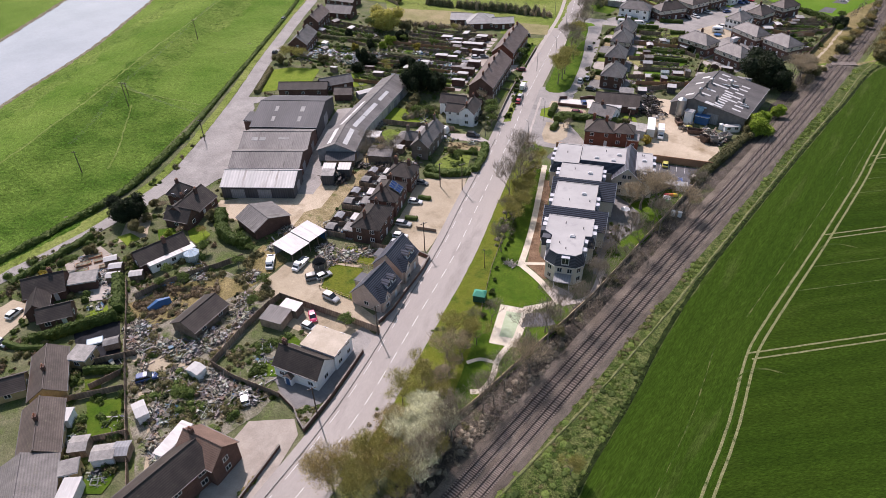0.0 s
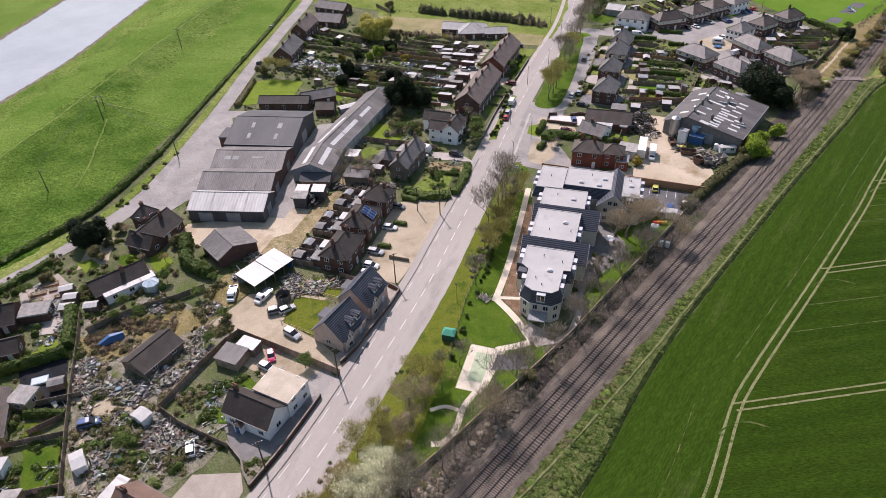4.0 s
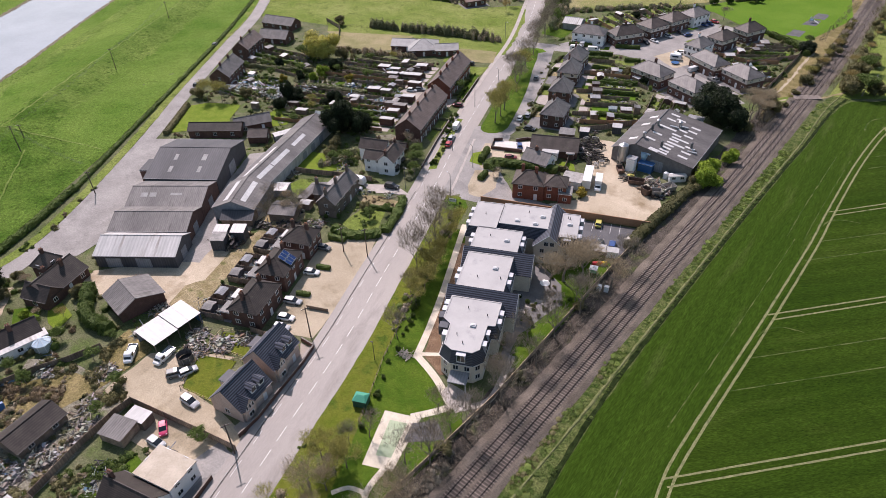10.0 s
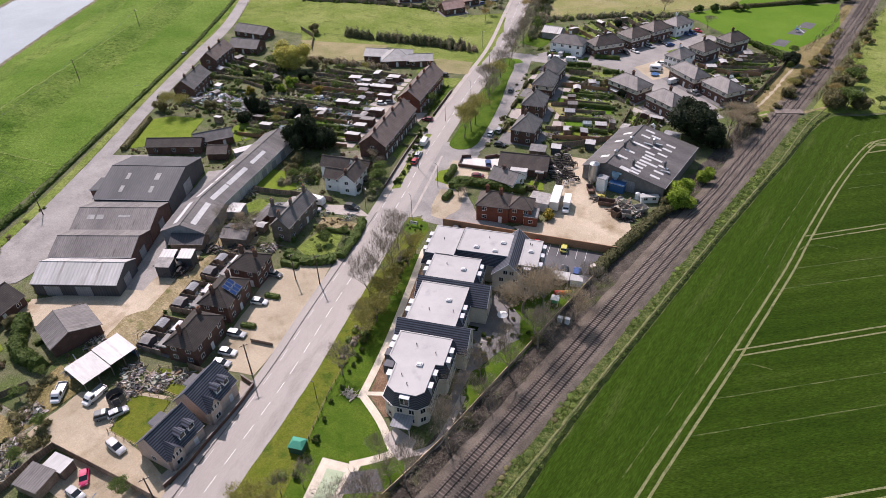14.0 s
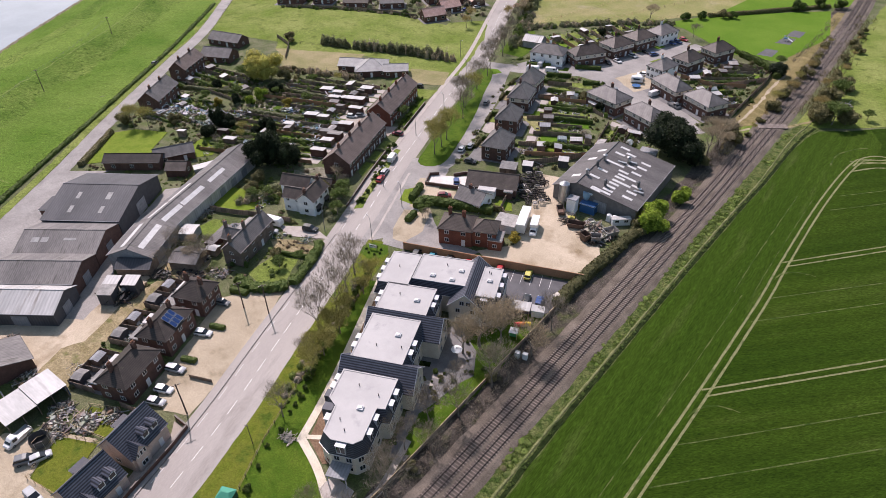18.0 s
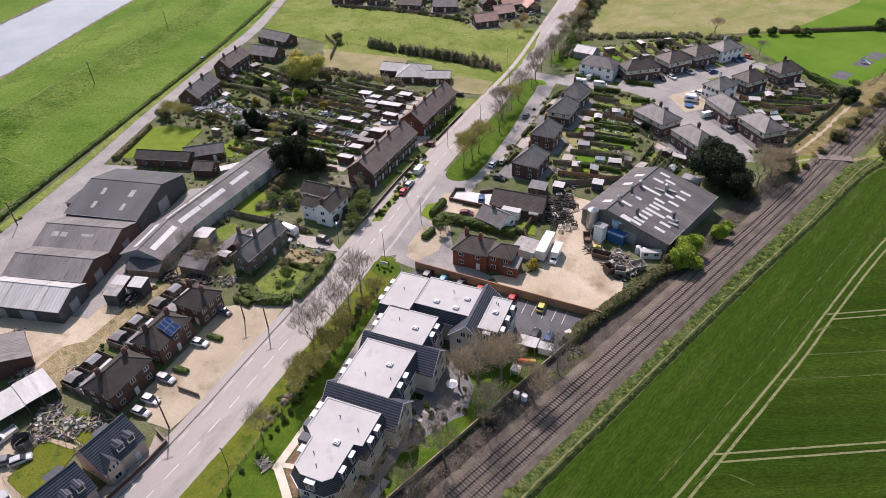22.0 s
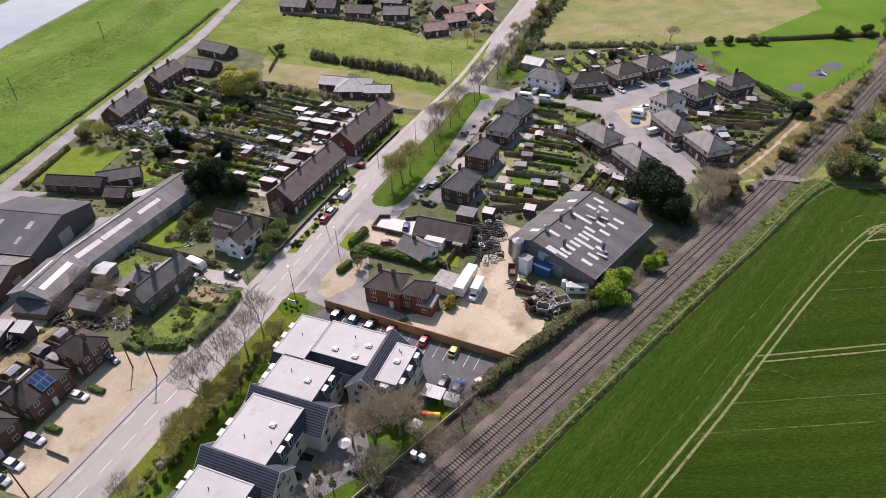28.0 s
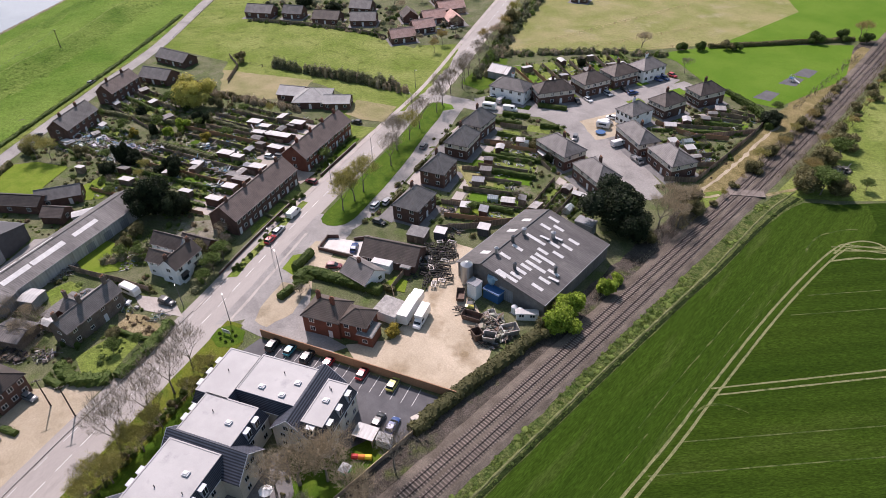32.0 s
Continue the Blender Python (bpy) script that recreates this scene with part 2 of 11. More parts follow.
# Pale base colour adds the sky's glint to what the surface reflects.
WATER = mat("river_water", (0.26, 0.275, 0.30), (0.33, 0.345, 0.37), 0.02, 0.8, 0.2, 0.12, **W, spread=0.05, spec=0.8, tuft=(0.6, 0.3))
LINEPAINT = mat("road_paint", (0.58, 0.57, 0.55), (0.70, 0.69, 0.67), 1.5, 8, **W, spread=0.2, bump=0, blotch=((0.40, 0.375, 0.355), 1.2, 0.60))
KERB = mat("kerb_stone", (0.30, 0.28, 0.265), (0.38, 0.36, 0.34), 1.0, 8, spread=0.12)

BRICK = mat("dark_red_brick", (0.0918, 0.0504, 0.0403), (0.1366, 0.0762, 0.0605), 0.6, 7, rnd=0.18, stripes=("Z", 0.15, 0.08, 0.5))
RED = mat("orange_red_brick", (0.145, 0.052, 0.034), (0.19, 0.072, 0.046), 0.6, 7, stripes=("Z", 0.15, 0.08, 0.5))
PINK = mat("pinkish_buff_brick", (0.49, 0.385, 0.325), (0.57, 0.46, 0.395), 0.6, 7, stripes=("Z", 0.15, 0.05, 0.5))
YELLOW = mat("yellow_stock_brick", (0.37, 0.28, 0.14), (0.46, 0.36, 0.20), 0.6, 7, stripes=("Z", 0.15, 0.06, 0.5))
RENDER = mat("white_render", (0.80, 0.80, 0.80), (0.88, 0.88, 0.88), 0.4, 3, spread=0.06, bump=0.1)
STONE = mat("cream_render", (0.55, 0.50, 0.43), (0.63, 0.585, 0.51), 0.5, 4, spread=0.08, bump=0.1)
TILE = mat("brown_concrete_tiles", (0.062, 0.049, 0.042), (0.096, 0.077, 0.066), 0.35, 4, 0.6, rnd=0.22, spread=0.25, stripes=("Z", 0.22, 0.16, 0.6), blotch=((0.115, 0.102, 0.075), 0.8, 0.60), spec=0.35)
DARKTILE = mat("near_black_tiles", (0.034, 0.028, 0.025), (0.056, 0.046, 0.040), 0.35, 4, 0.6, rnd=0.15, spread=0.25, stripes=("Z", 0.22, 0.16, 0.6), blotch=((0.075, 0.068, 0.052), 0.8, 0.62), spec=0.3)
SLATE = mat("grey_slate", (0.1140, 0.1068, 0.1032), (0.1740, 0.1632, 0.1572), 0.4, 5, rnd=0.2, spread=0.25, stripes=("Z", 0.22, 0.12, 0.6), rough=0.58, blotch=((0.15, 0.14, 0.115), 0.7, 0.60), spec=0.35)
NAVY = mat("blue_black_slate", (0.050, 0.055, 0.072), (0.068, 0.073, 0.092), 0.8, 5, rough=0.6, spread=0.15, stripes=("Z", 0.34, 0.62, 0.15))
REDTILE = mat("terracotta_tiles", (0.50, 0.31, 0.26), (0.60, 0.40, 0.34), 0.5, 4, rnd=0.15, stripes=("Z", 0.22, 0.12, 0.5))
MEMBRANE = mat("pale_roof_membrane", (0.350, 0.341, 0.334), (0.405, 0.395, 0.386), 0.18, 5, **W, rough=0.6, spread=0.05, bump=0.05, blotch=((0.32, 0.316, 0.316), 0.35, 0.60))
ASBESTOS = mat("weathered_cement_sheet", (0.13, 0.122, 0.118), (0.20, 0.187, 0.178), 0.3, 3, 0.6, stretch=(1, 0.25, 0.25), spread=0.25, stripes=("X", 0.55, 0.10, 0.3), spec=0.2, blotch=((0.10, 0.095, 0.085), 0.5, 0.58))
DARKSHEET = mat("dark_profiled_sheet", (0.066, 0.067, 0.073), (0.092, 0.092, 0.099), 0.25, 3, stretch=(1, 0.2, 0.2), spread=0.18, stripes=("X", 0.7, 0.10, 0.1), rough=0.65, spec=0.2)
PALESHEET = mat("pale_galvanised_sheet", (0.37, 0.365, 0.355), (0.50, 0.49, 0.475), 0.35, 2.5, stretch=(1, 0.15, 0.15), spread=0.12, stripes=("X", 0.9, 0.07, 0.2), rough=0.5, blotch=((0.30, 0.275, 0.25), 0.6, 0.56))
WHITESHEET = mat("white_sheet_roof", (0.39, 0.385, 0.375), (0.51, 0.503, 0.49), 0.4, 3, stretch=(1, 0.2, 0.2), spread=0.1, bump=0.05, rough=0.5, blotch=((0.37, 0.36, 0.345), 0.5, 0.60))
SKYLIGHT = mat("translucent_rooflight", (0.50, 0.497, 0.485), (0.62, 0.615, 0.60), 0.8, 4, spread=0.12, rough=0.4)
BLUESHEET = paint("blue_sheet", (0.03, 0.11, 0.27), 0.45)
GREYSHEET = mat("grey_cladding", (0.22, 0.225, 0.235), (0.30, 0.305, 0.315), 0.5, 3, spread=0.12, stripes=("X", 0.6, 0.08, 0.1))
FELT = mat("grey_shed_felt", (0.20, 0.195, 0.19), (0.32, 0.31, 0.30), 0.7, 5, rnd=0.35, spread=0.2)
TIMBER = mat("weathered_timber", (0.165, 0.122, 0.092), (0.27, 0.21, 0.165), 0.8, 6, rnd=0.35, spread=0.25, stripes=("X", 0.3, 0.12, 0.6))
PALETIMBER = mat("new_pine", (0.46, 0.35, 0.21), (0.55, 0.43, 0.28), 0.8, 6, rnd=0.15)
BOARD = mat("orange_brown_boards", (0.30, 0.17, 0.095), (0.37, 0.215, 0.125), 0.5, 5, rnd=0.08, spread=0.15)
POLE = mat("dark_pole_timber", (0.07, 0.055, 0.045), (0.11, 0.085, 0.07), 1.0, 8)
WHITE = paint("white_upvc", (0.78, 0.78, 0.78), 0.35)
DORMER = paint("grey_white_dormer", (0.52, 0.53, 0.56), 0.45)
BLACK = paint("black_plastic", (0.02, 0.02, 0.022), 0.5)
STEEL = paint("galvanised_steel", (0.45, 0.46, 0.47), 0.35, 0.8)
RAIL = paint("worn_rail_steel", (0.06, 0.042, 0.035), 0.5, 0.3)
SLEEPER = mat("concrete_sleeper", (0.155, 0.130, 0.112), (0.215, 0.182, 0.16), 1.0, 6, rnd=0.25)
COPING = mat("weathered_brick_coping", (0.15, 0.135, 0.12), (0.23, 0.205, 0.18), 0.5, 4, spread=0.25)
DRYSLOPE = mat("dry_sandy_rough_grass", (0.215, 0.175, 0.09), (0.345, 0.285, 0.175), 0.25, 2.4, **W, spread=0.4, bump=0.8, grain=0.3, tuft=(1.5, 0.25), spec=0.05, blotch=((0.13, 0.135, 0.045), 0.3, 0.55))
OLDBRICK = mat("sooty_old_brick", (0.125, 0.10, 0.086), (0.195, 0.155, 0.13), 0.5, 5, spread=0.3, blotch=((0.16, 0.105, 0.08), 0.7, 0.58))
CONCRETE = mat("concrete", (0.38, 0.365, 0.345), (0.47, 0.45, 0.425), 0.5, 4, spread=0.15)
GLASS = paint("window_glass", (0.025, 0.03, 0.035), 0.06)
SOLAR = paint("solar_cell", (0.02, 0.05, 0.16), 0.12)
RUBBER = mat("tyre_rubber", (0.018, 0.018, 0.018), (0.03, 0.03, 0.03), 2, 12)
POT = mat("clay_pot", (0.30, 0.14, 0.08), (0.38, 0.19, 0.11), 1, 8)
SCRAP = palette("mixed_scrap", [(0.42, 0.39, 0.35), (0.27, 0.225, 0.18), (0.12, 0.095, 0.075), (0.20, 0.125, 0.08), (0.54, 0.51, 0.47), (0.34, 0.28, 0.215), (0.07, 0.065, 0.06), (0.19, 0.17, 0.15), (0.42, 0.37, 0.31), (0.05, 0.045, 0.04), (0.28, 0.25, 0.23), (0.36, 0.305, 0.235)])
DARKSCRAP = palette("dark_scrap", [(0.03, 0.03, 0.03), (0.06, 0.055, 0.05), (0.10, 0.07, 0.055), (0.02, 0.02, 0.022), (0.26, 0.25, 0.24), (0.05, 0.045, 0.04), (0.14, 0.10, 0.08)])
WHITECLUTTER = palette("pale_clutter", [(0.66, 0.645, 0.625), (0.54, 0.525, 0.505), (0.36, 0.33, 0.31), (0.10, 0.095, 0.09), (0.70, 0.69, 0.68), (0.22, 0.18, 0.15), (0.48, 0.46, 0.45), (0.05, 0.05, 0.05), (0.20, 0.32, 0.44), (0.28, 0.22, 0.19)])
CLUTTER = palette("garden_clutter", [(0.70, 0.69, 0.67), (0.28, 0.22, 0.16), (0.10, 0.10, 0.10), (0.45, 0.42, 0.38), (0.16, 0.20, 0.12), (0.60, 0.58, 0.55), (0.30, 0.14, 0.10), (0.14, 0.26, 0.36), (0.20, 0.17, 0.14), (0.08, 0.08, 0.09)])
BARK = mat("grey_brown_bark", (0.16, 0.135, 0.11), (0.25, 0.215, 0.175), 1, 6)
TWIG = mat("brown_twigs", (0.20, 0.172, 0.13), (0.32, 0.275, 0.21), 1, 6, island=0.3)


def leafmat(name, a, b):
    return mat(name, a, b, 0.7, 4, 0.7, 0.0, island=0.4, spread=0.2, leaf=True, spec=0.2)


L_BUD = leafmat("olive_spring_buds", (0.24, 0.235, 0.065), (0.33, 0.31, 0.11))
L_RUST = leafmat("russet_spring_buds", (0.27, 0.22, 0.085), (0.36, 0.29, 0.125))
L_PINK = leafmat("tan_brown_twiggery", (0.32, 0.27, 0.19), (0.43, 0.37, 0.265))
L_WHITE = leafmat("white_blossom", (0.60, 0.62, 0.43), (0.74, 0.75, 0.57))
L_DARK = leafmat("dark_conifer_needles", (0.018, 0.028, 0.014), (0.036, 0.052, 0.024))
L_GREEN = leafmat("mid_green_leaves", (0.085, 0.135, 0.03), (0.135, 0.185, 0.05))
L_LIME = leafmat("bright_lime_leaves", (0.22, 0.31, 0.035), (0.30, 0.39, 0.06))
L_WILLOW = leafmat("yellow_willow_leaves", (0.40, 0.38, 0.085), (0.50, 0.47, 0.13))
L_HEDGE = leafmat("clipped_hedge_leaves", (0.068, 0.108, 0.025), (0.112, 0.155, 0.04))
L_SCRUB = leafmat("bramble_leaves", (0.135, 0.13, 0.055), (0.205, 0.19, 0.095))
L_YELLOW = leafmat("golden_leaves", (0.19, 0.17, 0.03), (0.34, 0.27, 0.045))
L_OLIVE = leafmat("dark_olive_hedge_leaves", (0.08, 0.083, 0.034), (0.128, 0.125, 0.056))
L_GRASS = leafmat("tall_grass_blades", (0.10, 0.16, 0.03), (0.18, 0.23, 0.06))
L_DEAD = leafmat("dead_bramble_stems", (0.15, 0.115, 0.07), (0.235, 0.185, 0.12))
MULCH = mat("bark_mulch", (0.15, 0.095, 0.06), (0.23, 0.155, 0.10), 0.5, 4, **W, spread=0.4, bump=0.6, grain=0.35, spec=0.1)
DRYFIELD = mat("dry_worn_field", (0.21, 0.20, 0.09), (0.31, 0.265, 0.15), 0.09, 2.0, **W, spread=0.25, bump=0.5, grain=0.2, spec=0.05)
LAMPGREY = paint("dark_grey_lamp_steel", (0.12, 0.125, 0.13), 0.5, 0.3)
BLOCKPAVE = mat("pinkish_block_paving", (0.30, 0.262, 0.222), (0.37, 0.327, 0.28), 0.3, 4.0, **W, spread=0.15, bump=0.2, grain=0.12)
TERRATILE = mat("reddish_brown_tiles", (0.105, 0.080, 0.070), (0.150, 0.116, 0.102), 0.35, 4, 0.6, rnd=0.15, spread=0.25, stripes=("Z", 0.22, 0.16, 0.6), blotch=((0.15, 0.125, 0.10), 0.8, 0.60), spec=0.4)
WORKSHEET = mat("dirty_works_roof_sheet", (0.082, 0.077, 0.076), (0.128, 0.12, 0.117), 0.3, 3, 0.6, stretch=(1, 0.25, 0.25), spread=0.25, stripes=("X", 0.55, 0.10, 0.3), spec=0.2, blotch=((0.16, 0.15, 0.14), 0.4, 0.60))
# Near-black weeds; along the ditch this colour also paints its shadow line.
DARKWEED = mat("wet_ditch_weeds", (0.009, 0.016, 0.004), (0.026, 0.040, 0.011), 0.5, 3, **W, spread=0.4, bump=0.8, grain=0.3, spec=0.05)
L_GREYHEDGE = leafmat("grey_green_hedge_leaves", (0.15, 0.165, 0.085), (0.23, 0.24, 0.135))
COURT = mat("grey_court_paving", (0.145, 0.14, 0.138), (0.20, 0.193, 0.188), 0.4, 4, **W, spread=0.2, bump=0.2, grain=0.12)
HALLROOF = mat("pale_grey_hall_tiles", (0.27, 0.265, 0.255), (0.35, 0.342, 0.33), 0.4, 5, 0.6, spread=0.18, stripes=("Z", 0.22, 0.1, 0.6))
DULLLIGHT = mat("dusty_old_rooflight", (0.27, 0.265, 0.255), (0.36, 0.355, 0.34), 0.8, 4, spread=0.15)

# ---- building helpers ----
class Mesh:
    """Vertices and faces of one part."""

    def __init__(self):
        self.v, self.f = [], []

    def add(self, verts, faces):
        k = len(self.v)
        self.v += [tuple(p) for p in verts]
        self.f += [tuple(i + k for i in f) for f in faces]
        return self

    def box(self, x0, y0, z0, x1, y1, z1, m=None):
        p = [Vector(q) for q in ((x0, y0, z0), (x1, y0, z0), (x1, y1, z0), (x0, y1, z0), (x0, y0, z1), (x1, y0, z1), (x1, y1, z1), (x0, y1, z1))]
        return self.add([m @ q for q in p] if m else p, ((3, 2, 1, 0), (4, 5, 6, 7), (0, 1, 5, 4), (1, 2, 6, 5), (2, 3, 7, 6), (3, 0, 4, 7)))

    def prism(self, poly, z0, z1):
        n = len(poly)
        return self.add([(x, y, z0) for x, y in poly] + [(x, y, z1) for x, y in poly],
                        [tuple(range(n - 1, -1, -1)), tuple(range(n, 2 * n))] + [(i, (i + 1) % n, n + (i + 1) % n, n + i) for i in range(n)])

    def loft(self, rings, cap=True):
        n = len(rings[0])
        faces = [(r * n + i, r * n + (i + 1) % n, (r + 1) * n + (i + 1) % n, (r + 1) * n + i) for r in range(len(rings) - 1) for i in range(n)]
        if cap:
            faces += [tuple(range(n - 1, -1, -1)), tuple(range((len(rings) - 1) * n, len(rings) * n))]
        return self.add([p for r in rings for p in r], faces)

    def tube(self, a, b, r0, r1, n=6, cap=True):
        a, b = Vector(a), Vector(b)
        w = (b - a).normalized()
        u = w.orthogonal().normalized()
        v = w.cross(u)
        ring = lambda c, r: [c + (u * math.cos(k) + v * math.sin(k)) * r for k in (2 * math.pi * i / n for i in range(n))]
        return self.loft([ring(a, r0), ring(b, r1)], cap)

    def slab(self, quad, t):
        """A sheet of thickness t under a quad or triangle given anticlockwise from above."""
        n = len(quad)
        return self.add(list(quad) + [(x, y, z - t) for x, y, z in quad],
                        [tuple(range(n)), tuple(range(2 * n - 1, n - 1, -1))] + [((i + 1) % n, i, n + i, n + (i + 1) % n) for i in range(n)])

    def data(self, name, material, smooth=False):
        me = bpy.data.meshes.new(name)
        me.from_pydata(self.v, [], self.f)
        me.materials.append(material)
        if smooth:
            me.shade_smooth()
        return me


CACHE = {}


def shared(key, make, material, smooth=False):
    if (key, material.name) not in CACHE:
        CACHE[key, material.name] = make().data(key.split("|")[0], material, smooth)
    return CACHE[key, material.name]


def part(name, mesh, material, parent, label="", at=None, smooth=False):
    ob = new(name, mesh.data(name, material, smooth) if isinstance(mesh, Mesh) else mesh)
    ob.parent = parent
    if at is not None:
        ob.matrix_basis = at
    return tagged(ob, label)


def thing(name, label, category, x=0, y=0, z=0, ang=0, group="", kind=""):
    ob = new(name)
    ob.matrix_basis = pose(x, y, z, 0, 0, ang)
    return tagged(ob, label, category, group, kind)


def sheet(name, mesh, material, label="", category="", kind="structure", group=""):
    return tagged(new(name, mesh.data(name, material)), label, category, group, kind)


def smooth_line(pts, step=3.0):
    """Points every step metres along a smooth line through pts."""
    p = [Vector((*q, 0)) if len(q) == 2 else Vector(q) for q in pts]
    if len(p) == 2:
        n = max(1, int((p[1] - p[0]).length / step))
        return [p[0].lerp(p[1], i / n) for i in range(n + 1)]
    p = [2 * p[0] - p[1]] + p + [2 * p[-1] - p[-2]]
    out = []
    for a, b, c, d in zip(p, p[1:], p[2:], p[3:]):
        n = max(1, int((c - b).length / step))
        for i in range(n):
            t = i / n
            out.append(0.5 * (2 * b + (c - a) * t + (2 * a - 5 * b + 4 * c - d) * t * t + (3 * b - a - 3 * c + d) * t ** 3))
    return out + [p[-2]]


def along(line):
    for i, q in enumerate(line):
        d = (line[min(i + 1, len(line) - 1)] - line[max(i - 1, 0)]).normalized()
        yield q, d, Vector((-d.y, d.x, 0))


def ribbon(name, pts, left, right, z, material, thick=0.0, label="", category="", step=3.0, rough_edge=0.0):
    """A strip along pts from left to right metres beside it (left positive)."""
    m, rows = Mesh(), []
    for q, d, s in along(smooth_line(pts, step)):
        e = rough_edge * noise.noise(q * 0.35)
        f = rough_edge * noise.noise(q * 0.35 + Vector((9, 9, 0)))
        rows.append((q + s * (left + e), q + s * (right + f)))
    if thick:
        m.loft([[(a.x, a.y, z - thick), (b.x, b.y, z - thick), (b.x, b.y, z), (a.x, a.y, z)] for a, b in rows])
    else:
        m.add([(p.x, p.y, z) for r in rows for p in r], [(2 * i, 2 * i + 1, 2 * i + 3, 2 * i + 2) for i in range(len(rows) - 1)])
    return sheet(name, m, material, label, category)


KEPT_CLEAR = []


def patch(name, poly, z, material, label="", category="ground", wob=0.0, step=2.0):
    """A flat piece of ground with the given outline; wob makes its edge uneven."""
    if material not in (SOIL, STRAW, GROUND, WEEDS):
        xs, ys = [p[0] for p in poly], [p[1] for p in poly]
        KEPT_CLEAR.append((min(xs), max(xs), min(ys), max(ys), list(poly)))
    pts = []
    for a, b in zip(poly, poly[1:] + poly[:1]):
        a, b = Vector((*a, 0)), Vector((*b, 0))
        n = max(1, int((b - a).length / step)) if wob else 1
        for i in range(n):
            q = a.lerp(b, i / n)
            if wob:
                q = q + Vector((noise.noise(q * 0.3), noise.noise(q * 0.3 + Vector((5, 7, 3))), 0)) * wob
            pts.append((q.x, q.y, z))
    return sheet(name, Mesh().add(pts, [tuple(range(len(pts)))]), material, label, category)


# ---- houses ----
def window_parts(parent, w, h, at, panes=2, frame_mat=None, sill=False):
    fm = frame_mat or WHITE
    key = f"window|{w:.2f},{h:.2f},{panes}"

    def frame_mesh():
        m = Mesh().box(-w / 2, -0.05, 0, w / 2, 0.03, 0.08).box(-w / 2, -0.05, h - 0.08, w / 2, 0.03, h)
        for i in range(panes + 1):
            x = -w / 2 + 0.04 + (w - 0.08) * i / panes
            m.box(x - 0.04, -0.05, 0.08, x + 0.04, 0.03, h - 0.08)
        return m
    win = part("window", shared(key, frame_mesh, fm), fm, parent, at=at)
    part("pane", shared("pane" + key, lambda: Mesh().box(-w / 2 + 0.05, -0.02, 0.05, w / 2 - 0.05, 0.01, h - 0.05), GLASS), GLASS, win)
    if sill:
        part("sill", shared("sill" + key, lambda: Mesh().box(-w / 2 - 0.08, -0.14, -0.09, w / 2 + 0.08, 0.03, -0.004), CONCRETE), CONCRETE, win)
    return win


def side_pose(side, L, Wd, u, z):
    """Pose on a wall: side 0 south (-y), 1 east, 2 north, 3 west; u along it, facing outward is -y of the part."""
    return (pose(u, -Wd / 2, z), pose(L / 2, u, z, 0, 0, 90), pose(-u, Wd / 2, z, 0, 0, 180), pose(-L / 2, -u, z, 0, 0, 270))[side]


def chimney_parts(parent, x, y, z0, z1, a=0.9, b=0.6, pots=2, material=None):
    m = Mesh().box(x - a / 2, y - b / 2, z0, x + a / 2, y + b / 2, z1).box(x - a / 2 - 0.07, y - b / 2 - 0.07, z1, x + a / 2 + 0.07, y + b / 2 + 0.07, z1 + 0.15)
    c = part("chimney", m, material or BRICK, parent)
    for i in range(pots):
        px = x + (i - (pots - 1) / 2) * a / max(pots, 1)
        part("chimney_pot", Mesh().tube((px, y, z1 + 0.15), (px, y, z1 + 0.6), 0.13, 0.1, 8), POT, c)
    return c


def gable_roof(parent, L, Wd, ze, zr, off, material, over=0.3, thick=0.14, trim=None):
    y0, y1, yr = -Wd / 2, Wd / 2, off
    k0, k1 = (zr - ze) / (yr - y0), (zr - ze) / (y1 - yr)
    x0, x1 = -L / 2 - over, L / 2 + over
    a, b = (y0 - over, ze - over * k0), (y1 + over, ze - over * k1)
    m = Mesh().slab([(x0, a[0], a[1] + thick), (x1, a[0], a[1] + thick), (x1, yr, zr + thick), (x0, yr, zr + thick)], thick)
    m.slab([(x0, yr, zr + thick), (x1, yr, zr + thick), (x1, b[0], b[1] + thick), (x0, b[0], b[1] + thick)], thick)
    part("roof", m, material, parent)
    part("ridge_tiles", Mesh().tube((x0, yr, zr + thick), (x1, yr, zr + thick), 0.14, 0.14, 6), material, parent)
    for y, z, s in ((a[0], a[1], -1), (b[0], b[1], 1)):
        part("gutter", Mesh().box(x0, min(y, y + s * 0.12), z + 0.02, x1, max(y, y + s * 0.12), z + 0.12), trim or BLACK, parent)


def hip_roof(parent, L, Wd, ze, zr, material, over=0.35, thick=0.14):
    a, b = L / 2 + over, Wd / 2 + over
    r = max(0.2, (L - Wd) / 2 + 0.2)
    z0 = ze - over * 2 * (zr - ze) / Wd + thick
    c = [(-a, -b, z0), (a, -b, z0), (a, b, z0), (-a, b, z0)]
    p, q = (-r, 0, zr + thick), (r, 0, zr + thick)
    m = Mesh().slab([c[0], c[1], q, p], thick).slab([c[1], c[2], q], thick).slab([c[2], c[3], p, q], thick).slab([c[3], c[0], p], thick)
    part("roof", m, material, parent)
    part("ridge_tiles", Mesh().tube(p, q, 0.13, 0.13, 6), material, parent)
    for e, s in ((c[0], p), (c[1], q), (c[2], q), (c[3], p)):
        part("hip_tiles", Mesh().tube(e, s, 0.11, 0.11, 5), material, parent)
    g = Mesh()
    for (xa, ya, _), (xb, yb, _) in zip(c, c[1:] + c[:1]):
        g.box(min(xa, xb) - 0.06, min(ya, yb) - 0.06, z0 - thick - 0.02, max(xa, xb) + 0.06, max(ya, yb) + 0.06, z0 - thick + 0.09)
    part("gutter", g, BLACK, parent)


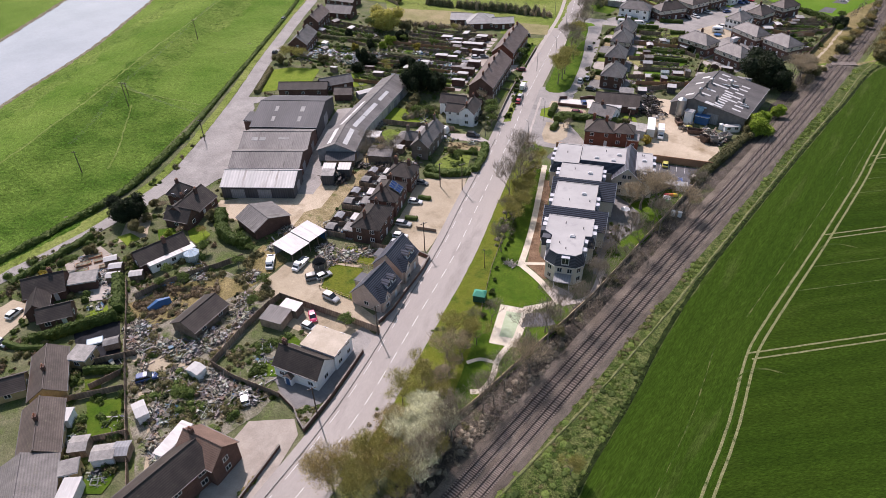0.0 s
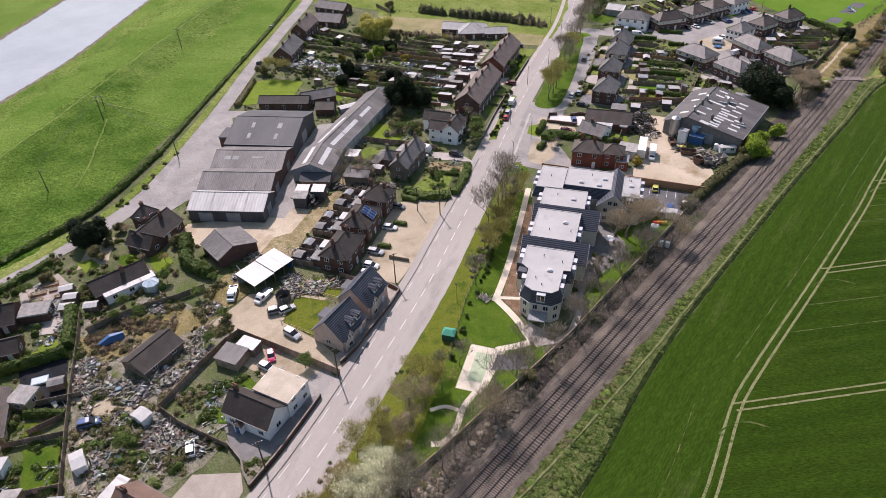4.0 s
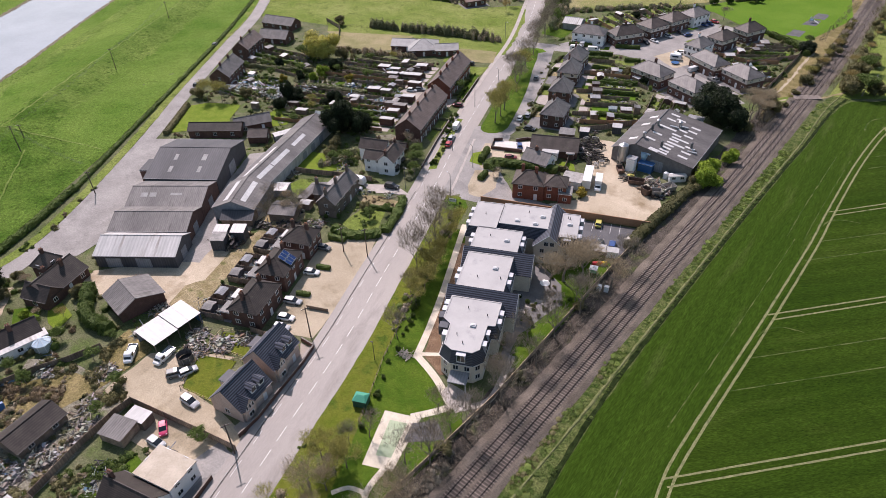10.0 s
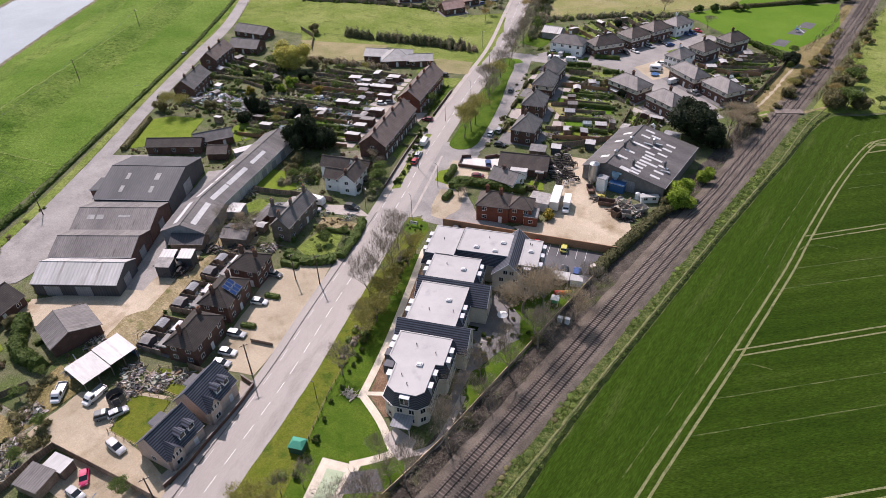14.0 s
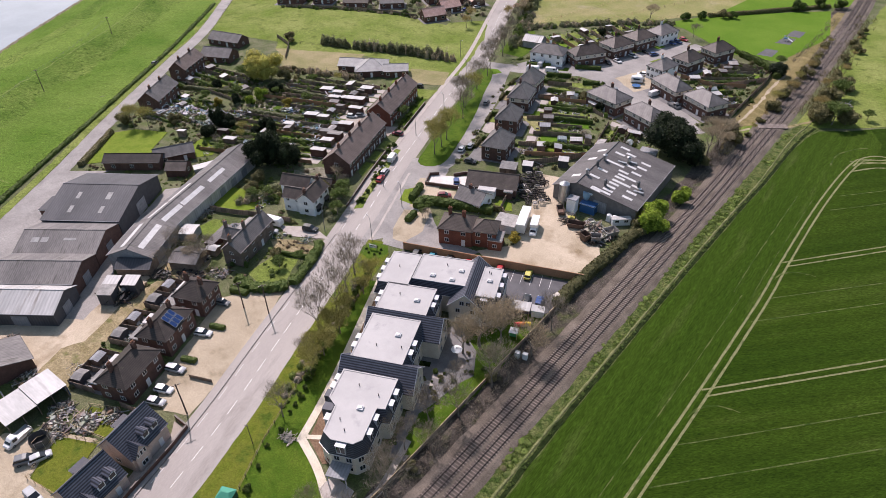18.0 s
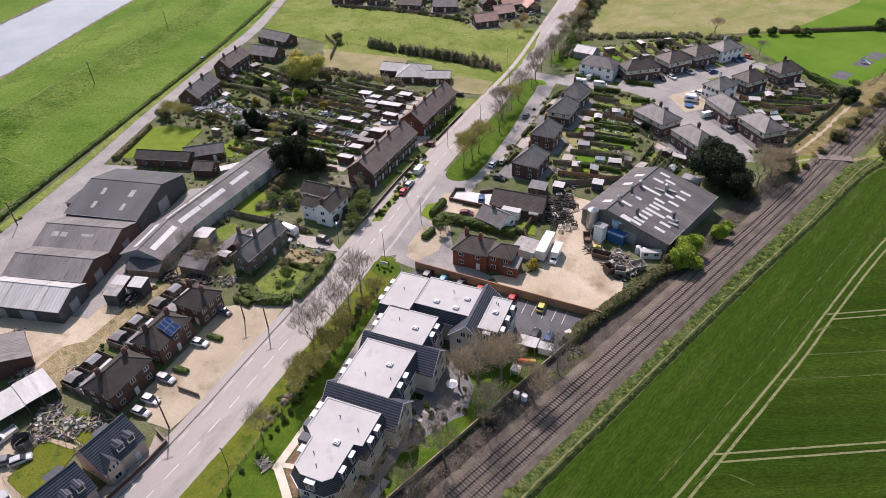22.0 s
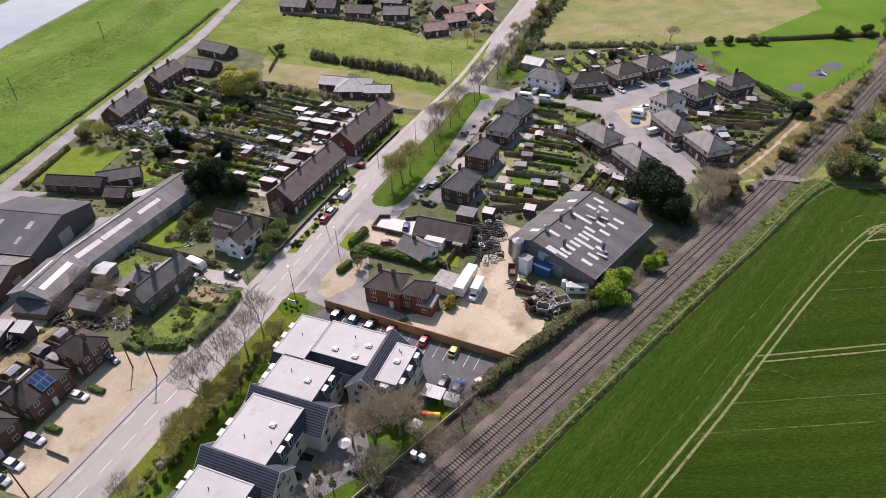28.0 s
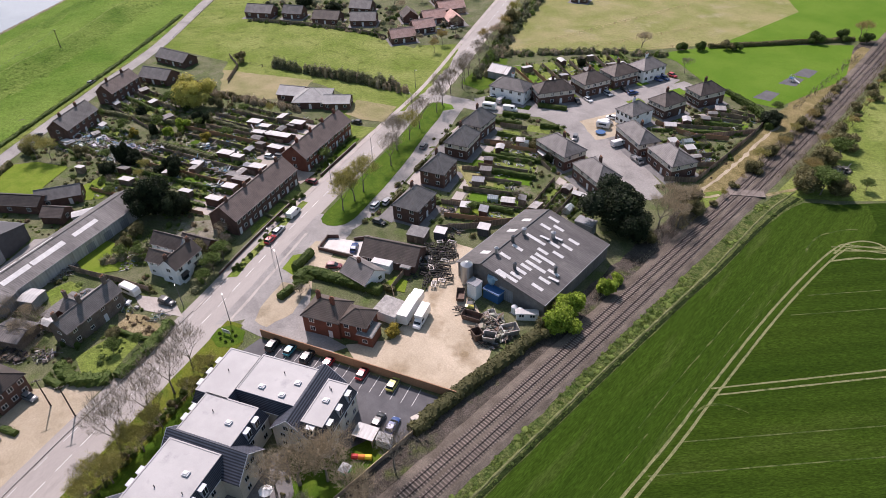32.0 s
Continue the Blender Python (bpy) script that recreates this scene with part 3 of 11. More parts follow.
def walls_mesh(L, Wd, ze, zr, gable, off=0.0):
    x, y = L / 2, Wd / 2
    m = Mesh()
    if gable:
        for s in (-1, 1):
            m.add([(s * x, -y, 0), (s * x, y, 0), (s * x, y, ze), (s * x, off, zr - 0.02), (s * x, -y, ze)] + [(s * (x - 0.3), -y, 0), (s * (x - 0.3), y, 0), (s * (x - 0.3), y, ze), (s * (x - 0.3), off, zr - 0.02), (s * (x - 0.3), -y, ze)],
                  [(0, 1, 2, 3, 4), (9, 8, 7, 6, 5)] + [(i, (i + 1) % 5, 5 + (i + 1) % 5, 5 + i) for i in range(5)])
    else:
        m.box(x - 0.3, -y, 0, x, y, ze).box(-x, -y, 0, -x + 0.3, y, ze)
    m.box(-x + 0.3, -y, 0, x - 0.3, -y + 0.3, ze).box(-x + 0.3, y - 0.3, 0, x - 0.3, y, ze)
    return m


def house(x, y, ang, L, Wd, ze, zr, roof="gable", wall=None, tiles=None, chim=(), windows=(3, 1, 3, 1), door=0, off=0.0, label="", name="house",
          group="", category="house", size=(1.25, 1.2), panes=2, over=0.3, pots=2, chimney_wall=None, sills=False, band=None, tall=1.1):
    """A house on a rectangle with its long side L along its own x. windows: how many on each storey of its south, east, north and west walls."""
    if roof == "hip" and Wd > L:
        L, Wd, ang, windows = Wd, L, ang + 90, (windows[3], windows[0], windows[1], windows[2])
    wall, tiles = wall or BRICK, tiles or TILE
    L, Wd = L - 2 * over, Wd - 2 * over
    t = thing(name, label or "brick house with a tiled roof", category, x, y, 0, ang, group)
    if group in ("estate houses", "service road semis", "far houses"):
        c, s_ = math.cos(radians(ang)), math.sin(radians(ang))
        patch("pavement", [(x + u * c - v * s_, y + u * s_ + v * c) for u, v in ((-L / 2 - 1.2, -Wd / 2 - 2.4), (L / 2 + 1.2, -Wd / 2 - 2.4), (L / 2 + 1.2, Wd / 2 + 1.4), (-L / 2 - 1.2, Wd / 2 + 1.4))], 0.064, COURT, "grey paved surround of a house", "pavement", 0.3)
    if band:
        part("wall", walls_mesh(L, Wd, 3.15, 3.15, False), wall, t)
        part("upper_wall", Mesh().box(-L / 2 - 0.02, -Wd / 2 - 0.02, 3.152, L / 2 + 0.02, Wd / 2 + 0.02, ze - 0.02), band, t, "pale rendered upper storey")
    else:
        part("wall", walls_mesh(L, Wd, ze, zr, roof == "gable", off), wall, t)
    (gable_roof(t, L, Wd, ze, zr, off, tiles, over) if roof == "gable" else hip_roof(t, L, Wd, ze, zr, tiles, over))
    w, h = size
    for side, n in enumerate(windows):
        span = L if side % 2 == 0 else Wd
        for storey in range(2 if ze > 4 else 1):
            for i in range(n):
                u = span * ((i + 0.5) / n - 0.5)
                z = 0.95 + 2.45 * storey
                if side == door and storey == 0 and n > 1 and (i == n // 2 or (name == "terrace" and i % 2 == 0)):
                    part("door", shared("door|", lambda: Mesh().box(-0.5, -0.06, 0, 0.5, 0.03, 2.05).box(-0.35, -0.08, 1.1, 0.35, -0.05, 1.9), WHITE), WHITE, t, at=side_pose(side, L, Wd, u, 0.02))
                else:
                    window_parts(t, w, h, side_pose(side, L, Wd, u, z), panes, sill=sills)
    for c in chim:
        cx, cy = c[0] * L, c[1] * Wd
        zc = zr - abs(cy - off) * (zr - ze) / (Wd / 2)
        chimney_parts(t, cx, cy, zc - 0.6, zr + tall, pots=pots, material=chimney_wall or wall)
    return t


def flat_block(x, y, ang, L, Wd, h, wall, top, label, name="extension", category="extension", windows=(2, 1, 2, 1), parapet=0.15, group=""):
    t = thing(name, label, category, x, y, 0, ang, group)
    part("wall", walls_mesh(L, Wd, h, h, False), wall, t)
    part("flat_roof", Mesh().box(-L / 2 - 0.15, -Wd / 2 - 0.15, h, L / 2 + 0.15, Wd / 2 + 0.15, h + 0.16), top, t)
    part("fascia", Mesh().box(-L / 2 - 0.18, -Wd / 2 - 0.18, h - 0.12, L / 2 + 0.18, Wd / 2 + 0.18, h - 0.004), WHITE, t)
    for side, n in enumerate(windows):
        for storey in range(2 if h > 4 else 1):
            for i in range(n):
                window_parts(t, 1.2, 1.1, side_pose(side, L, Wd, (L if side % 2 == 0 else Wd) * ((i + 0.5) / n - 0.5), 0.95 + 2.4 * storey))
    return t


def shed(x, y, ang, L, Wd, h, roof_mat=None, wall=None, rise=0.35, label="", name="shed", lean=False):
    """A small garden shed, with a low gable or a single slope."""
    roof_mat, wall = roof_mat or FELT, wall or TIMBER
    t = thing(name, label or "timber garden shed with a grey felt roof", "shed", x, y, 0, ang, "garden sheds")
    a, b = L / 2, Wd / 2
    if lean:
        part("wall", Mesh().loft([[(-a, -b, 0), (-a, b, 0), (-a, b, h + rise), (-a, -b, h)], [(a, -b, 0), (a, b, 0), (a, b, h + rise), (a, -b, h)]]), wall, t)
        part("roof", Mesh().slab([(-a - 0.15, -b - 0.15, h + 0.06), (a + 0.15, -b - 0.15, h + 0.06), (a + 0.15, b + 0.15, h + rise + 0.08), (-a - 0.15, b + 0.15, h + rise + 0.08)], 0.06), roof_mat, t)
    else:
        part("wall", Mesh().loft([[(s, -b, 0), (s, b, 0), (s, b, h), (s, 0, h + rise), (s, -b, h)] for s in (-a, a)]), wall, t)
        m = Mesh().slab([(-a - 0.15, -b - 0.15, h - 0.02), (a + 0.15, -b - 0.15, h - 0.02), (a + 0.15, 0, h + rise + 0.06), (-a - 0.15, 0, h + rise + 0.06)], 0.05)
        m.slab([(-a - 0.15, 0, h + rise + 0.06), (a + 0.15, 0, h + rise + 0.06), (a + 0.15, b + 0.15, h - 0.02), (-a - 0.15, b + 0.15, h - 0.02)], 0.05)
        part("roof", m, roof_mat, t)
    part("shed_door", Mesh().box(-0.4, -b - 0.04, 0.05, 0.4, -b - 0.005, min(1.85, h - 0.1)), wall, t)
    return t


def greenhouse(x, y, ang, L=3.0, Wd=2.2):
    t = thing("greenhouse", "glass greenhouse with a white metal frame", "greenhouse", x, y, 0, ang)
    a, b = L / 2, Wd / 2
    f = Mesh()
    for i in range(6):
        s = -a + L * i / 5
        f.tube((s, -b, 0), (s, -b, 1.5), 0.03, 0.03, 4).tube((s, b, 0), (s, b, 1.5), 0.03, 0.03, 4).tube((s, -b, 1.5), (s, 0, 2.2), 0.03, 0.03, 4).tube((s, b, 1.5), (s, 0, 2.2), 0.03, 0.03, 4)
    f.tube((-a, 0, 2.2), (a, 0, 2.2), 0.04, 0.04, 4)
    part("frame", f, WHITE, t)
    part("glazing", Mesh().loft([[(s, -b, 0.1), (s, b, 0.1), (s, b, 1.5), (s, 0, 2.17), (s, -b, 1.5)] for s in (-a + 0.04, a - 0.04)]), GREENGLASS, t)
    return t


GREENGLASS = paint("greenhouse_glass", (0.42, 0.48, 0.47), 0.15)


# ---- boundaries ----
def fence(pts, h=1.7, material=None, post_mat=None, label="weathered timber panel fence", width=1.85, name="fence"):
    material, post_mat = material or TIMBER, post_mat or TIMBER
    t = thing(name, label, "fence")
    panel = shared("panel|%.2f" % h, lambda: Mesh().box(0, -0.02, 0.06, 1, 0.02, h).box(0, -0.035, h - 0.08, 1, 0.035, h + 0.02), material)
    post = shared("post|%.2f" % h, lambda: Mesh().box(-0.05, -0.05, 0, 0.05, 0.05, h + 0.08), post_mat)
    for a, b in zip(pts, pts[1:]):
        a, b = Vector((*a, 0)), Vector((*b, 0))
        n = max(1, round((b - a).length / width))
        g = math.atan2(b.y - a.y, b.x - a.x)
        for i in range(n):
            p, q = a.lerp(b, i / n), a.lerp(b, (i + 1) / n)
            part("panel", panel, material, t, at=Matrix.LocRotScale((p.x, p.y, 0), Euler((0, 0, g)), ((q - p).length, 1, 1)))
            if width < 2.5:
                part("post", post, post_mat, t, at=pose(p.x, p.y, 0, 0, 0, math.degrees(g)))
    return t


def rail_fence(pts, h=1.1, material=None, label="thin timber post-and-wire fence", gap=2.5):
    material = material or POLE
    t = thing("fence", label, "fence")
    post = shared("fence_post|%.1f" % h, lambda: Mesh().box(-0.06, -0.06, 0, 0.06, 0.06, h), material)
    line = [Vector((*p, 0)) for p in pts]
    for a, b in zip(line, line[1:]):
        n = max(1, round((b - a).length / gap))
        for i in range(n + 1):
            part("fence_post", post, material, t, at=pose(*a.lerp(b, i / n)))
        for z in (0.4 * h, 0.92 * h):
            part("rail", Mesh().tube((a.x, a.y, z), (b.x, b.y, z), 0.03, 0.03, 4), material, t)
    return t


def brick_wall(pts, h, material, thick=0.24, label="red brick boundary wall", name="garden_wall"):
    t = thing(name, label, "wall")
    for a, b in zip(pts, pts[1:]):
        a, b = Vector((*a, 0)), Vector((*b, 0))
        g, d = math.degrees(math.atan2(b.y - a.y, b.x - a.x)), (b - a).length
        part("wall_length", Mesh().box(0, -thick / 2, 0, d, thick / 2, h), material, t, at=pose(a.x, a.y, 0, 0, 0, g))
        part("coping", Mesh().box(-0.03, -thick / 2 - 0.04, h + 0.002, d + 0.03, thick / 2 + 0.04, h + 0.07), COPING, t, at=pose(a.x, a.y, 0, 0, 0, g))
    return t


def leaves(m, rng, place, n, size, flat=0.3):
    """n leaf clumps, small bent quads, at places drawn from place()."""
    for _ in range(n):
        c = Vector(place())
        s = size * rng.uniform(0.6, 1.4)
        a = Vector((rng.gauss(0, 1), rng.gauss(0, 1), rng.gauss(0, flat))).normalized() * s
        b = a.cross(Vector((rng.gauss(0, 1), rng.gauss(0, 1), rng.gauss(0, 1)))).normalized() * s * 0.7
        m.add([c - a, c - b * 0.8, c + a, c + b], [(0, 1, 2, 3)])
    return m


def hedge(pts, width=1.0, h=1.5, material=None, label="clipped green garden hedge", density=22, size=0.16, rough=0.25, seed=3, name="hedge"):
    """A hedge along pts: a bumpy core and leaf clumps all over it."""
    material = material or L_HEDGE
    rng = random.Random(seed + int(abs(pts[0][0]) * 7 + abs(pts[0][1])))
    t = thing(name, label, "hedge")
    rings = []
    line = smooth_line(pts, 0.6)
    for q, d, s in along(line):
        ring = []
        for u, z in ((-0.5, 0), (-0.55, 0.35), (-0.5, 0.75), (-0.3, 0.97), (0, 1.0), (0.3, 0.97), (0.5, 0.75), (0.55, 0.35), (0.5, 0)):
            k = 1 + rough * 1.3 * noise.noise(Vector((q.x * 0.9 + u * 4, q.y * 0.9 + z * 3, seed))) + rough * 0.7 * noise.noise(Vector((q.x * 2.3 + u * 9, q.y * 2.3 + z * 7, seed)))
            ring.append((q + s * (u * width * k)) + Vector((0, 0, z * h * (0.85 + 0.15 * k) * (1 + 0.5 * rough * noise.noise(q * 0.25)))))
        rings.append(ring)
    part("core", Mesh().loft(rings), material, t)
    m = Mesh()

    def place():
        i, j = rng.randrange(len(rings) - 1), rng.randrange(8)
        a, b = rings[i][j].lerp(rings[i][j + 1], rng.random()), rings[i + 1][j].lerp(rings[i + 1][j + 1], rng.random())
        return a.lerp(b, rng.random()) + Vector((rng.gauss(0, 0.13), rng.gauss(0, 0.13), rng.gauss(0.02, 0.1)))
    leaves(m, rng, place, int(len(line) * 0.55 * density * min(3.0, 0.5 * (width + 2 * h))), size * 0.85)
    part("leaves", m, material, t)
    return t


# ---- trees ----
def tree_meshes(seed, h, spread, levels, leaf_n, leaf_size, trunk_r, fork=(3, 4), up=0.45, start=0.3, droop=0.0, twig_n=0):
    rng = random.Random(seed)
    wood, crown, tips = Mesh(), Mesh(), []

    def grow(p, d, length, r, level):
        steps = 2 if level < levels else 1
        for i in range(steps):
            e = p + d * length / steps
            wood.tube(p, e, r, r * 0.72, 6 if level < 2 else 3, False)
            p, r = e, r * 0.72
            d = (d + Vector((rng.gauss(0, 0.12), rng.gauss(0, 0.12), 0.05 - droop))).normalized()
            if level >= 2:
                tips.append(p.copy())
        if level >= levels:
            return
        n = rng.randint(*fork)
        turn = rng.uniform(0, 6.28)
        for i in range(n):
            a = turn + 6.283 * i / n + rng.uniform(-0.4, 0.4)
            side = Vector((math.cos(a), math.sin(a), rng.uniform(0.1, 0.7) * (1 if level else up * 2))) * spread
            nd = (d * 0.75 + side).normalized()
            grow(p, nd, length * rng.uniform(0.62, 0.82), r * 0.85, level + 1)

    grow(Vector((0, 0, 0)), Vector((rng.gauss(0, 0.04), rng.gauss(0, 0.04), 1)).normalized(), h * start, trunk_r, 0)
    top = max(p.z for p in tips)
    k = h / top
    wood.v = [(x * k, y * k, z * k) for x, y, z in wood.v]
    tips = [p * k for p in tips]
    for _ in range(twig_n):
        p = rng.choice(tips)
        out = (p - Vector((0, 0, 0.22 * h))).normalized()
        q = p + (out * 0.75 + Vector((rng.gauss(0, 0.42), rng.gauss(0, 0.42), 0.3 + rng.gauss(0, 0.3)))) * rng.uniform(0.6, 1.35)
        w = Vector((rng.gauss(0, 1), rng.gauss(0, 1), 0)).normalized() * 0.024
        crown.add([p - w, p + w, q], [(0, 1, 2)])
    leaves(crown, rng, lambda: rng.choice(tips) + Vector((rng.gauss(0, 0.42), rng.gauss(0, 0.42), rng.gauss(0, 0.38))), leaf_n, leaf_size)
    return wood, crown


def bush_mesh(seed, r, h, n, size, lobes=7):
    """The crown of a dense bush or evergreen: clumps on the outside of several overlapping lobes."""
    rng = random.Random(seed)
    blobs = [(Vector((rng.gauss(0, 0.38) * r, rng.gauss(0, 0.38) * r, h * rng.uniform(0.3, 0.72))), r * rng.uniform(0.38, 0.62), h * rng.uniform(0.2, 0.32)) for _ in range(lobes)]
    m = Mesh()

    def place():
        c, a, b = rng.choice(blobs)
        d = Vector((rng.gauss(0, 1), rng.gauss(0, 1), rng.gauss(0.25, 1))).normalized() * rng.uniform(0.72, 1.05)
        p = c + Vector((d.x * a, d.y * a, d.z * b))
        p.z = max(p.z, 0.08)
        return p
    for c, a, d in blobs:
        m.loft([[c + Vector((a * e * rng.uniform(0.75, 1) * math.cos(i * 0.785), a * e * rng.uniform(0.75, 1) * math.sin(i * 0.785), d * f)) for i in range(8)] for e, f in ((0.1, -0.85), (0.65, -0.6), (0.82, 0.0), (0.62, 0.55), (0.1, 0.85))], False)
    leaves(m, rng, place, n, size, 0.6)
    return m


def planting(name, label, spots, material, seed, per=70, size=0.2):
    """Low garden shrubs, too many to count, as one object. spots: x, y, radius, height."""
    rng = random.Random(seed)
    m = Mesh()
    for x, y, r, h in spots:
        k = rng.uniform(0, 1)
        m.loft([[(x + r * a * rng.uniform(0.75, 1.0) * math.cos(k + i * 1.047), y + r * a * rng.uniform(0.75, 1.0) * math.sin(k + i * 1.047), h * c) for i in range(6)] for a, c in ((0.75, 0.0), (0.72, 0.35), (0.42, 0.62), (0.08, 0.72))], False)

        def place():
            d = Vector((rng.gauss(0, 1), rng.gauss(0, 1), abs(rng.gauss(0, 1)))).normalized() * rng.uniform(0.6, 1.05)
            return (x + d.x * r, y + d.y * r, max(0.06, d.z * h))
        leaves(m, rng, place, int(per * 1.5), size * 0.82, 0.6)
    return sheet(name, m, material, label, "plants", "stuff")


def inside(poly, x, y):
    hit = False
    for (ax, ay), (bx, by) in zip(poly, poly[1:] + poly[:1]):
        if (ay > y) != (by > y) and x < (bx - ax) * (y - ay) / (by - ay) + ax:
            hit = not hit
    return hit


def overgrow(poly, n, material, seed, low=0.4, high=1.1, label="tangled low shrubs and weeds on rough ground", name="planting", per=60, size=0.2, tall=1.3, clear=False, even=False):
    """Clumps scattered over an outline; clear keeps them off lawns, yards and drives."""
    rng = random.Random(seed)
    xs, ys = [p[0] for p in poly], [p[1] for p in poly]
    spots = []
    while len(spots) < n:
        x, y = rng.uniform(min(xs), max(xs)), rng.uniform(min(ys), max(ys))
        if inside(poly, x, y) and rng.random() < (1.0 if even else 0.12) + 2.2 * noise.noise(Vector((x, y, seed)) * 0.2):
            if clear and any(a < x < c and d < y < e and inside(q, x, y) for a, c, d, e, q in KEPT_CLEAR):
                n -= 0.3
                continue
            r = low * 0.7 + (high * 1.25 - low * 0.7) * rng.random() ** 2
            spots.append((x, y, r, r * rng.uniform(0.6, 1.0) * tall))
    return planting(name, label, spots, material, seed, per, size)


def scrub(pts, half, n, h, seed, label="bare tangled lineside scrub", material=None):
    """Bare thicket along pts: many thin stems with side twigs."""
    rng = random.Random(seed)
    m = Mesh()
    line = list(along(smooth_line(pts, 2.0)))
    for _ in range(n):
        q, d, s = rng.choice(line)
        c = q + d * rng.uniform(-1, 1) + s * rng.gauss(0, half * 0.55)
        k = h * rng.uniform(0.4, 1.1) * (0.7 + 0.5 * noise.noise(c * 0.15))
        for _ in range(rng.randint(3, 6)):
            e = c + Vector((rng.gauss(0, 0.45), rng.gauss(0, 0.45), 1.0)) * k * rng.uniform(0.6, 1.0)
            w = Vector((rng.gauss(0, 1), rng.gauss(0, 1), 0)).normalized() * 0.05
            m.add([c - w, c + w, e], [(0, 1, 2)])
            for _ in range(5):
                f = c.lerp(e, rng.uniform(0.3, 1.0))
                g_ = f + Vector((rng.gauss(0, 0.5), rng.gauss(0, 0.5), rng.gauss(0.3, 0.4))) * k * 0.35
                w2 = Vector((rng.gauss(0, 1), rng.gauss(0, 1), rng.gauss(0, 1))).normalized() * 0.03
                m.add([f - w2, f + w2, g_], [(0, 1, 2)])
    return sheet("scrub", m, material or TWIG, label, "scrub", "stuff")


TREES = {}


def tree(kind, x, y, h, seed=0, wide=1.0, turn=None):
    """One tree: kinds share their meshes and differ in size and turn."""
    names = {"bare": ("bare_tree", "bare spring tree with grey-brown branches", BARK, TWIG), "budding": ("budding_tree", "tall tree with thin olive spring leaves", BARK, L_BUD),
             "rusty": ("russet_tree", "tree with russet opening buds", BARK, L_RUST), "blossom": ("blossom_tree", "tree covered in white spring blossom", BARK, L_WHITE),
             "pink": ("twiggy_tree", "broad bare tree with tan-brown twigs", BARK, L_PINK), "willow": ("willow_tree", "round willow with yellow-green leaves", BARK, L_WILLOW),
             "green": ("leafy_tree", "small tree in green leaf", BARK, L_GREEN), "lime": ("lime_bush", "bright lime-green leafy bush", BARK, L_LIME),
             "dark": ("evergreen_tree", "dense dark evergreen tree", BARK, L_DARK), "shrub": ("shrub", "rounded green garden shrub", BARK, L_HEDGE),
             "bramble": ("bramble_bush", "tangled olive-brown bramble bush", BARK, L_SCRUB), "gold": ("golden_shrub", "small rounded golden-leaved shrub", BARK, L_YELLOW)}
    name, label, bark, crown_mat = names[kind]
    key = (kind, seed % 3)
    if key not in TREES:
        s = 11 + seed % 3 * 17
        if kind == "bare":
            w, c = tree_meshes(s, 10, 0.54, 5, 0, 0.1, 0.17, (3, 4), twig_n=1500, start=0.26)
        elif kind == "budding":
            w, c = tree_meshes(s + 1, 10, 0.62, 5, 3600, 0.11, 0.16, (2, 4), twig_n=2200, start=0.24)
        elif kind == "rusty":
            w, c = tree_meshes(s + 2, 10, 0.66, 5, 2500, 0.115, 0.2, (3, 4), twig_n=1700, start=0.24)
        elif kind == "pink":
            w, c = tree_meshes(s + 3, 10, 0.75, 5, 500, 0.10, 0.22, (3, 4), twig_n=3000, start=0.22)
        elif kind == "blossom":
            w, c = tree_meshes(s + 4, 10, 0.8, 5, 7500, 0.15, 0.2, (3, 4), start=0.2, twig_n=2500)
        elif kind == "willow":
            w = Mesh().tube((0, 0, 0), (0, 0, 5), 0.35, 0.15, 8)
            c = bush_mesh(s, 5.2, 10, 9000, 0.24, 22)
        elif kind == "green":
            w, c = tree_meshes(s + 6, 10, 0.7, 4, 2600, 0.27, 0.18, (3, 4), start=0.25)
        elif kind == "dark":
            w = Mesh().tube((0, 0, 0), (0, 0, 5), 0.3, 0.15, 8)
            c = bush_mesh(s, 5.0, 10, 17000, 0.25, 26)
        else:
            w = Mesh()
            for i in range(5):
                w.tube((0, 0, 0), (1.5 * math.cos(i * 1.26), 1.5 * math.sin(i * 1.26), 5), 0.18, 0.05, 4)
            c = bush_mesh(s + 7, 5.0, 10, {"lime": 3200, "bramble": 3000, "gold": 1500}.get(kind, 3200), {"lime": 0.42, "bramble": 0.34}.get(kind, 0.4), 9)
        TREES[key] = (w.data("trunk", bark), c.data("crown", crown_mat))
    rng = random.Random(int(x * 13 + y * 7))
    t = thing(name, label, "bush" if kind in ("shrub", "bramble", "gold", "lime") else "tree", group=name + "s")
    k = h / 10
    t.matrix_basis = Matrix.LocRotScale((x, y, 0), Euler((0, 0, rng.uniform(0, 6.28) if turn is None else turn)), (k * wide, k * wide, k))
    part("trunk", TREES[key][0], bark, t)
    part("crown", TREES[key][1], crown_mat, t)
    return t


# ---- vehicles ----
PAINTS = {"white": (0.78, 0.78, 0.77), "silver": (0.45, 0.46, 0.47), "grey": (0.16, 0.165, 0.17), "black": (0.018, 0.018, 0.02), "red": (0.42, 0.02, 0.025), "pink": (0.55, 0.04, 0.13),
          "blue": (0.03, 0.07, 0.22), "teal": (0.03, 0.22, 0.28), "yellow": (0.55, 0.50, 0.12), "darkred": (0.17, 0.02, 0.03), "green": (0.05, 0.14, 0.08)}
PAINT_MATS = {k: paint("car_paint_" + k, v, 0.28, 0.0, 0.6) for k, v in PAINTS.items()}
LAMP_GLASS = paint("headlamp_glass", (0.65, 0.67, 0.68), 0.1)
TAIL = paint("tail_lamp", (0.35, 0.02, 0.02), 0.2)


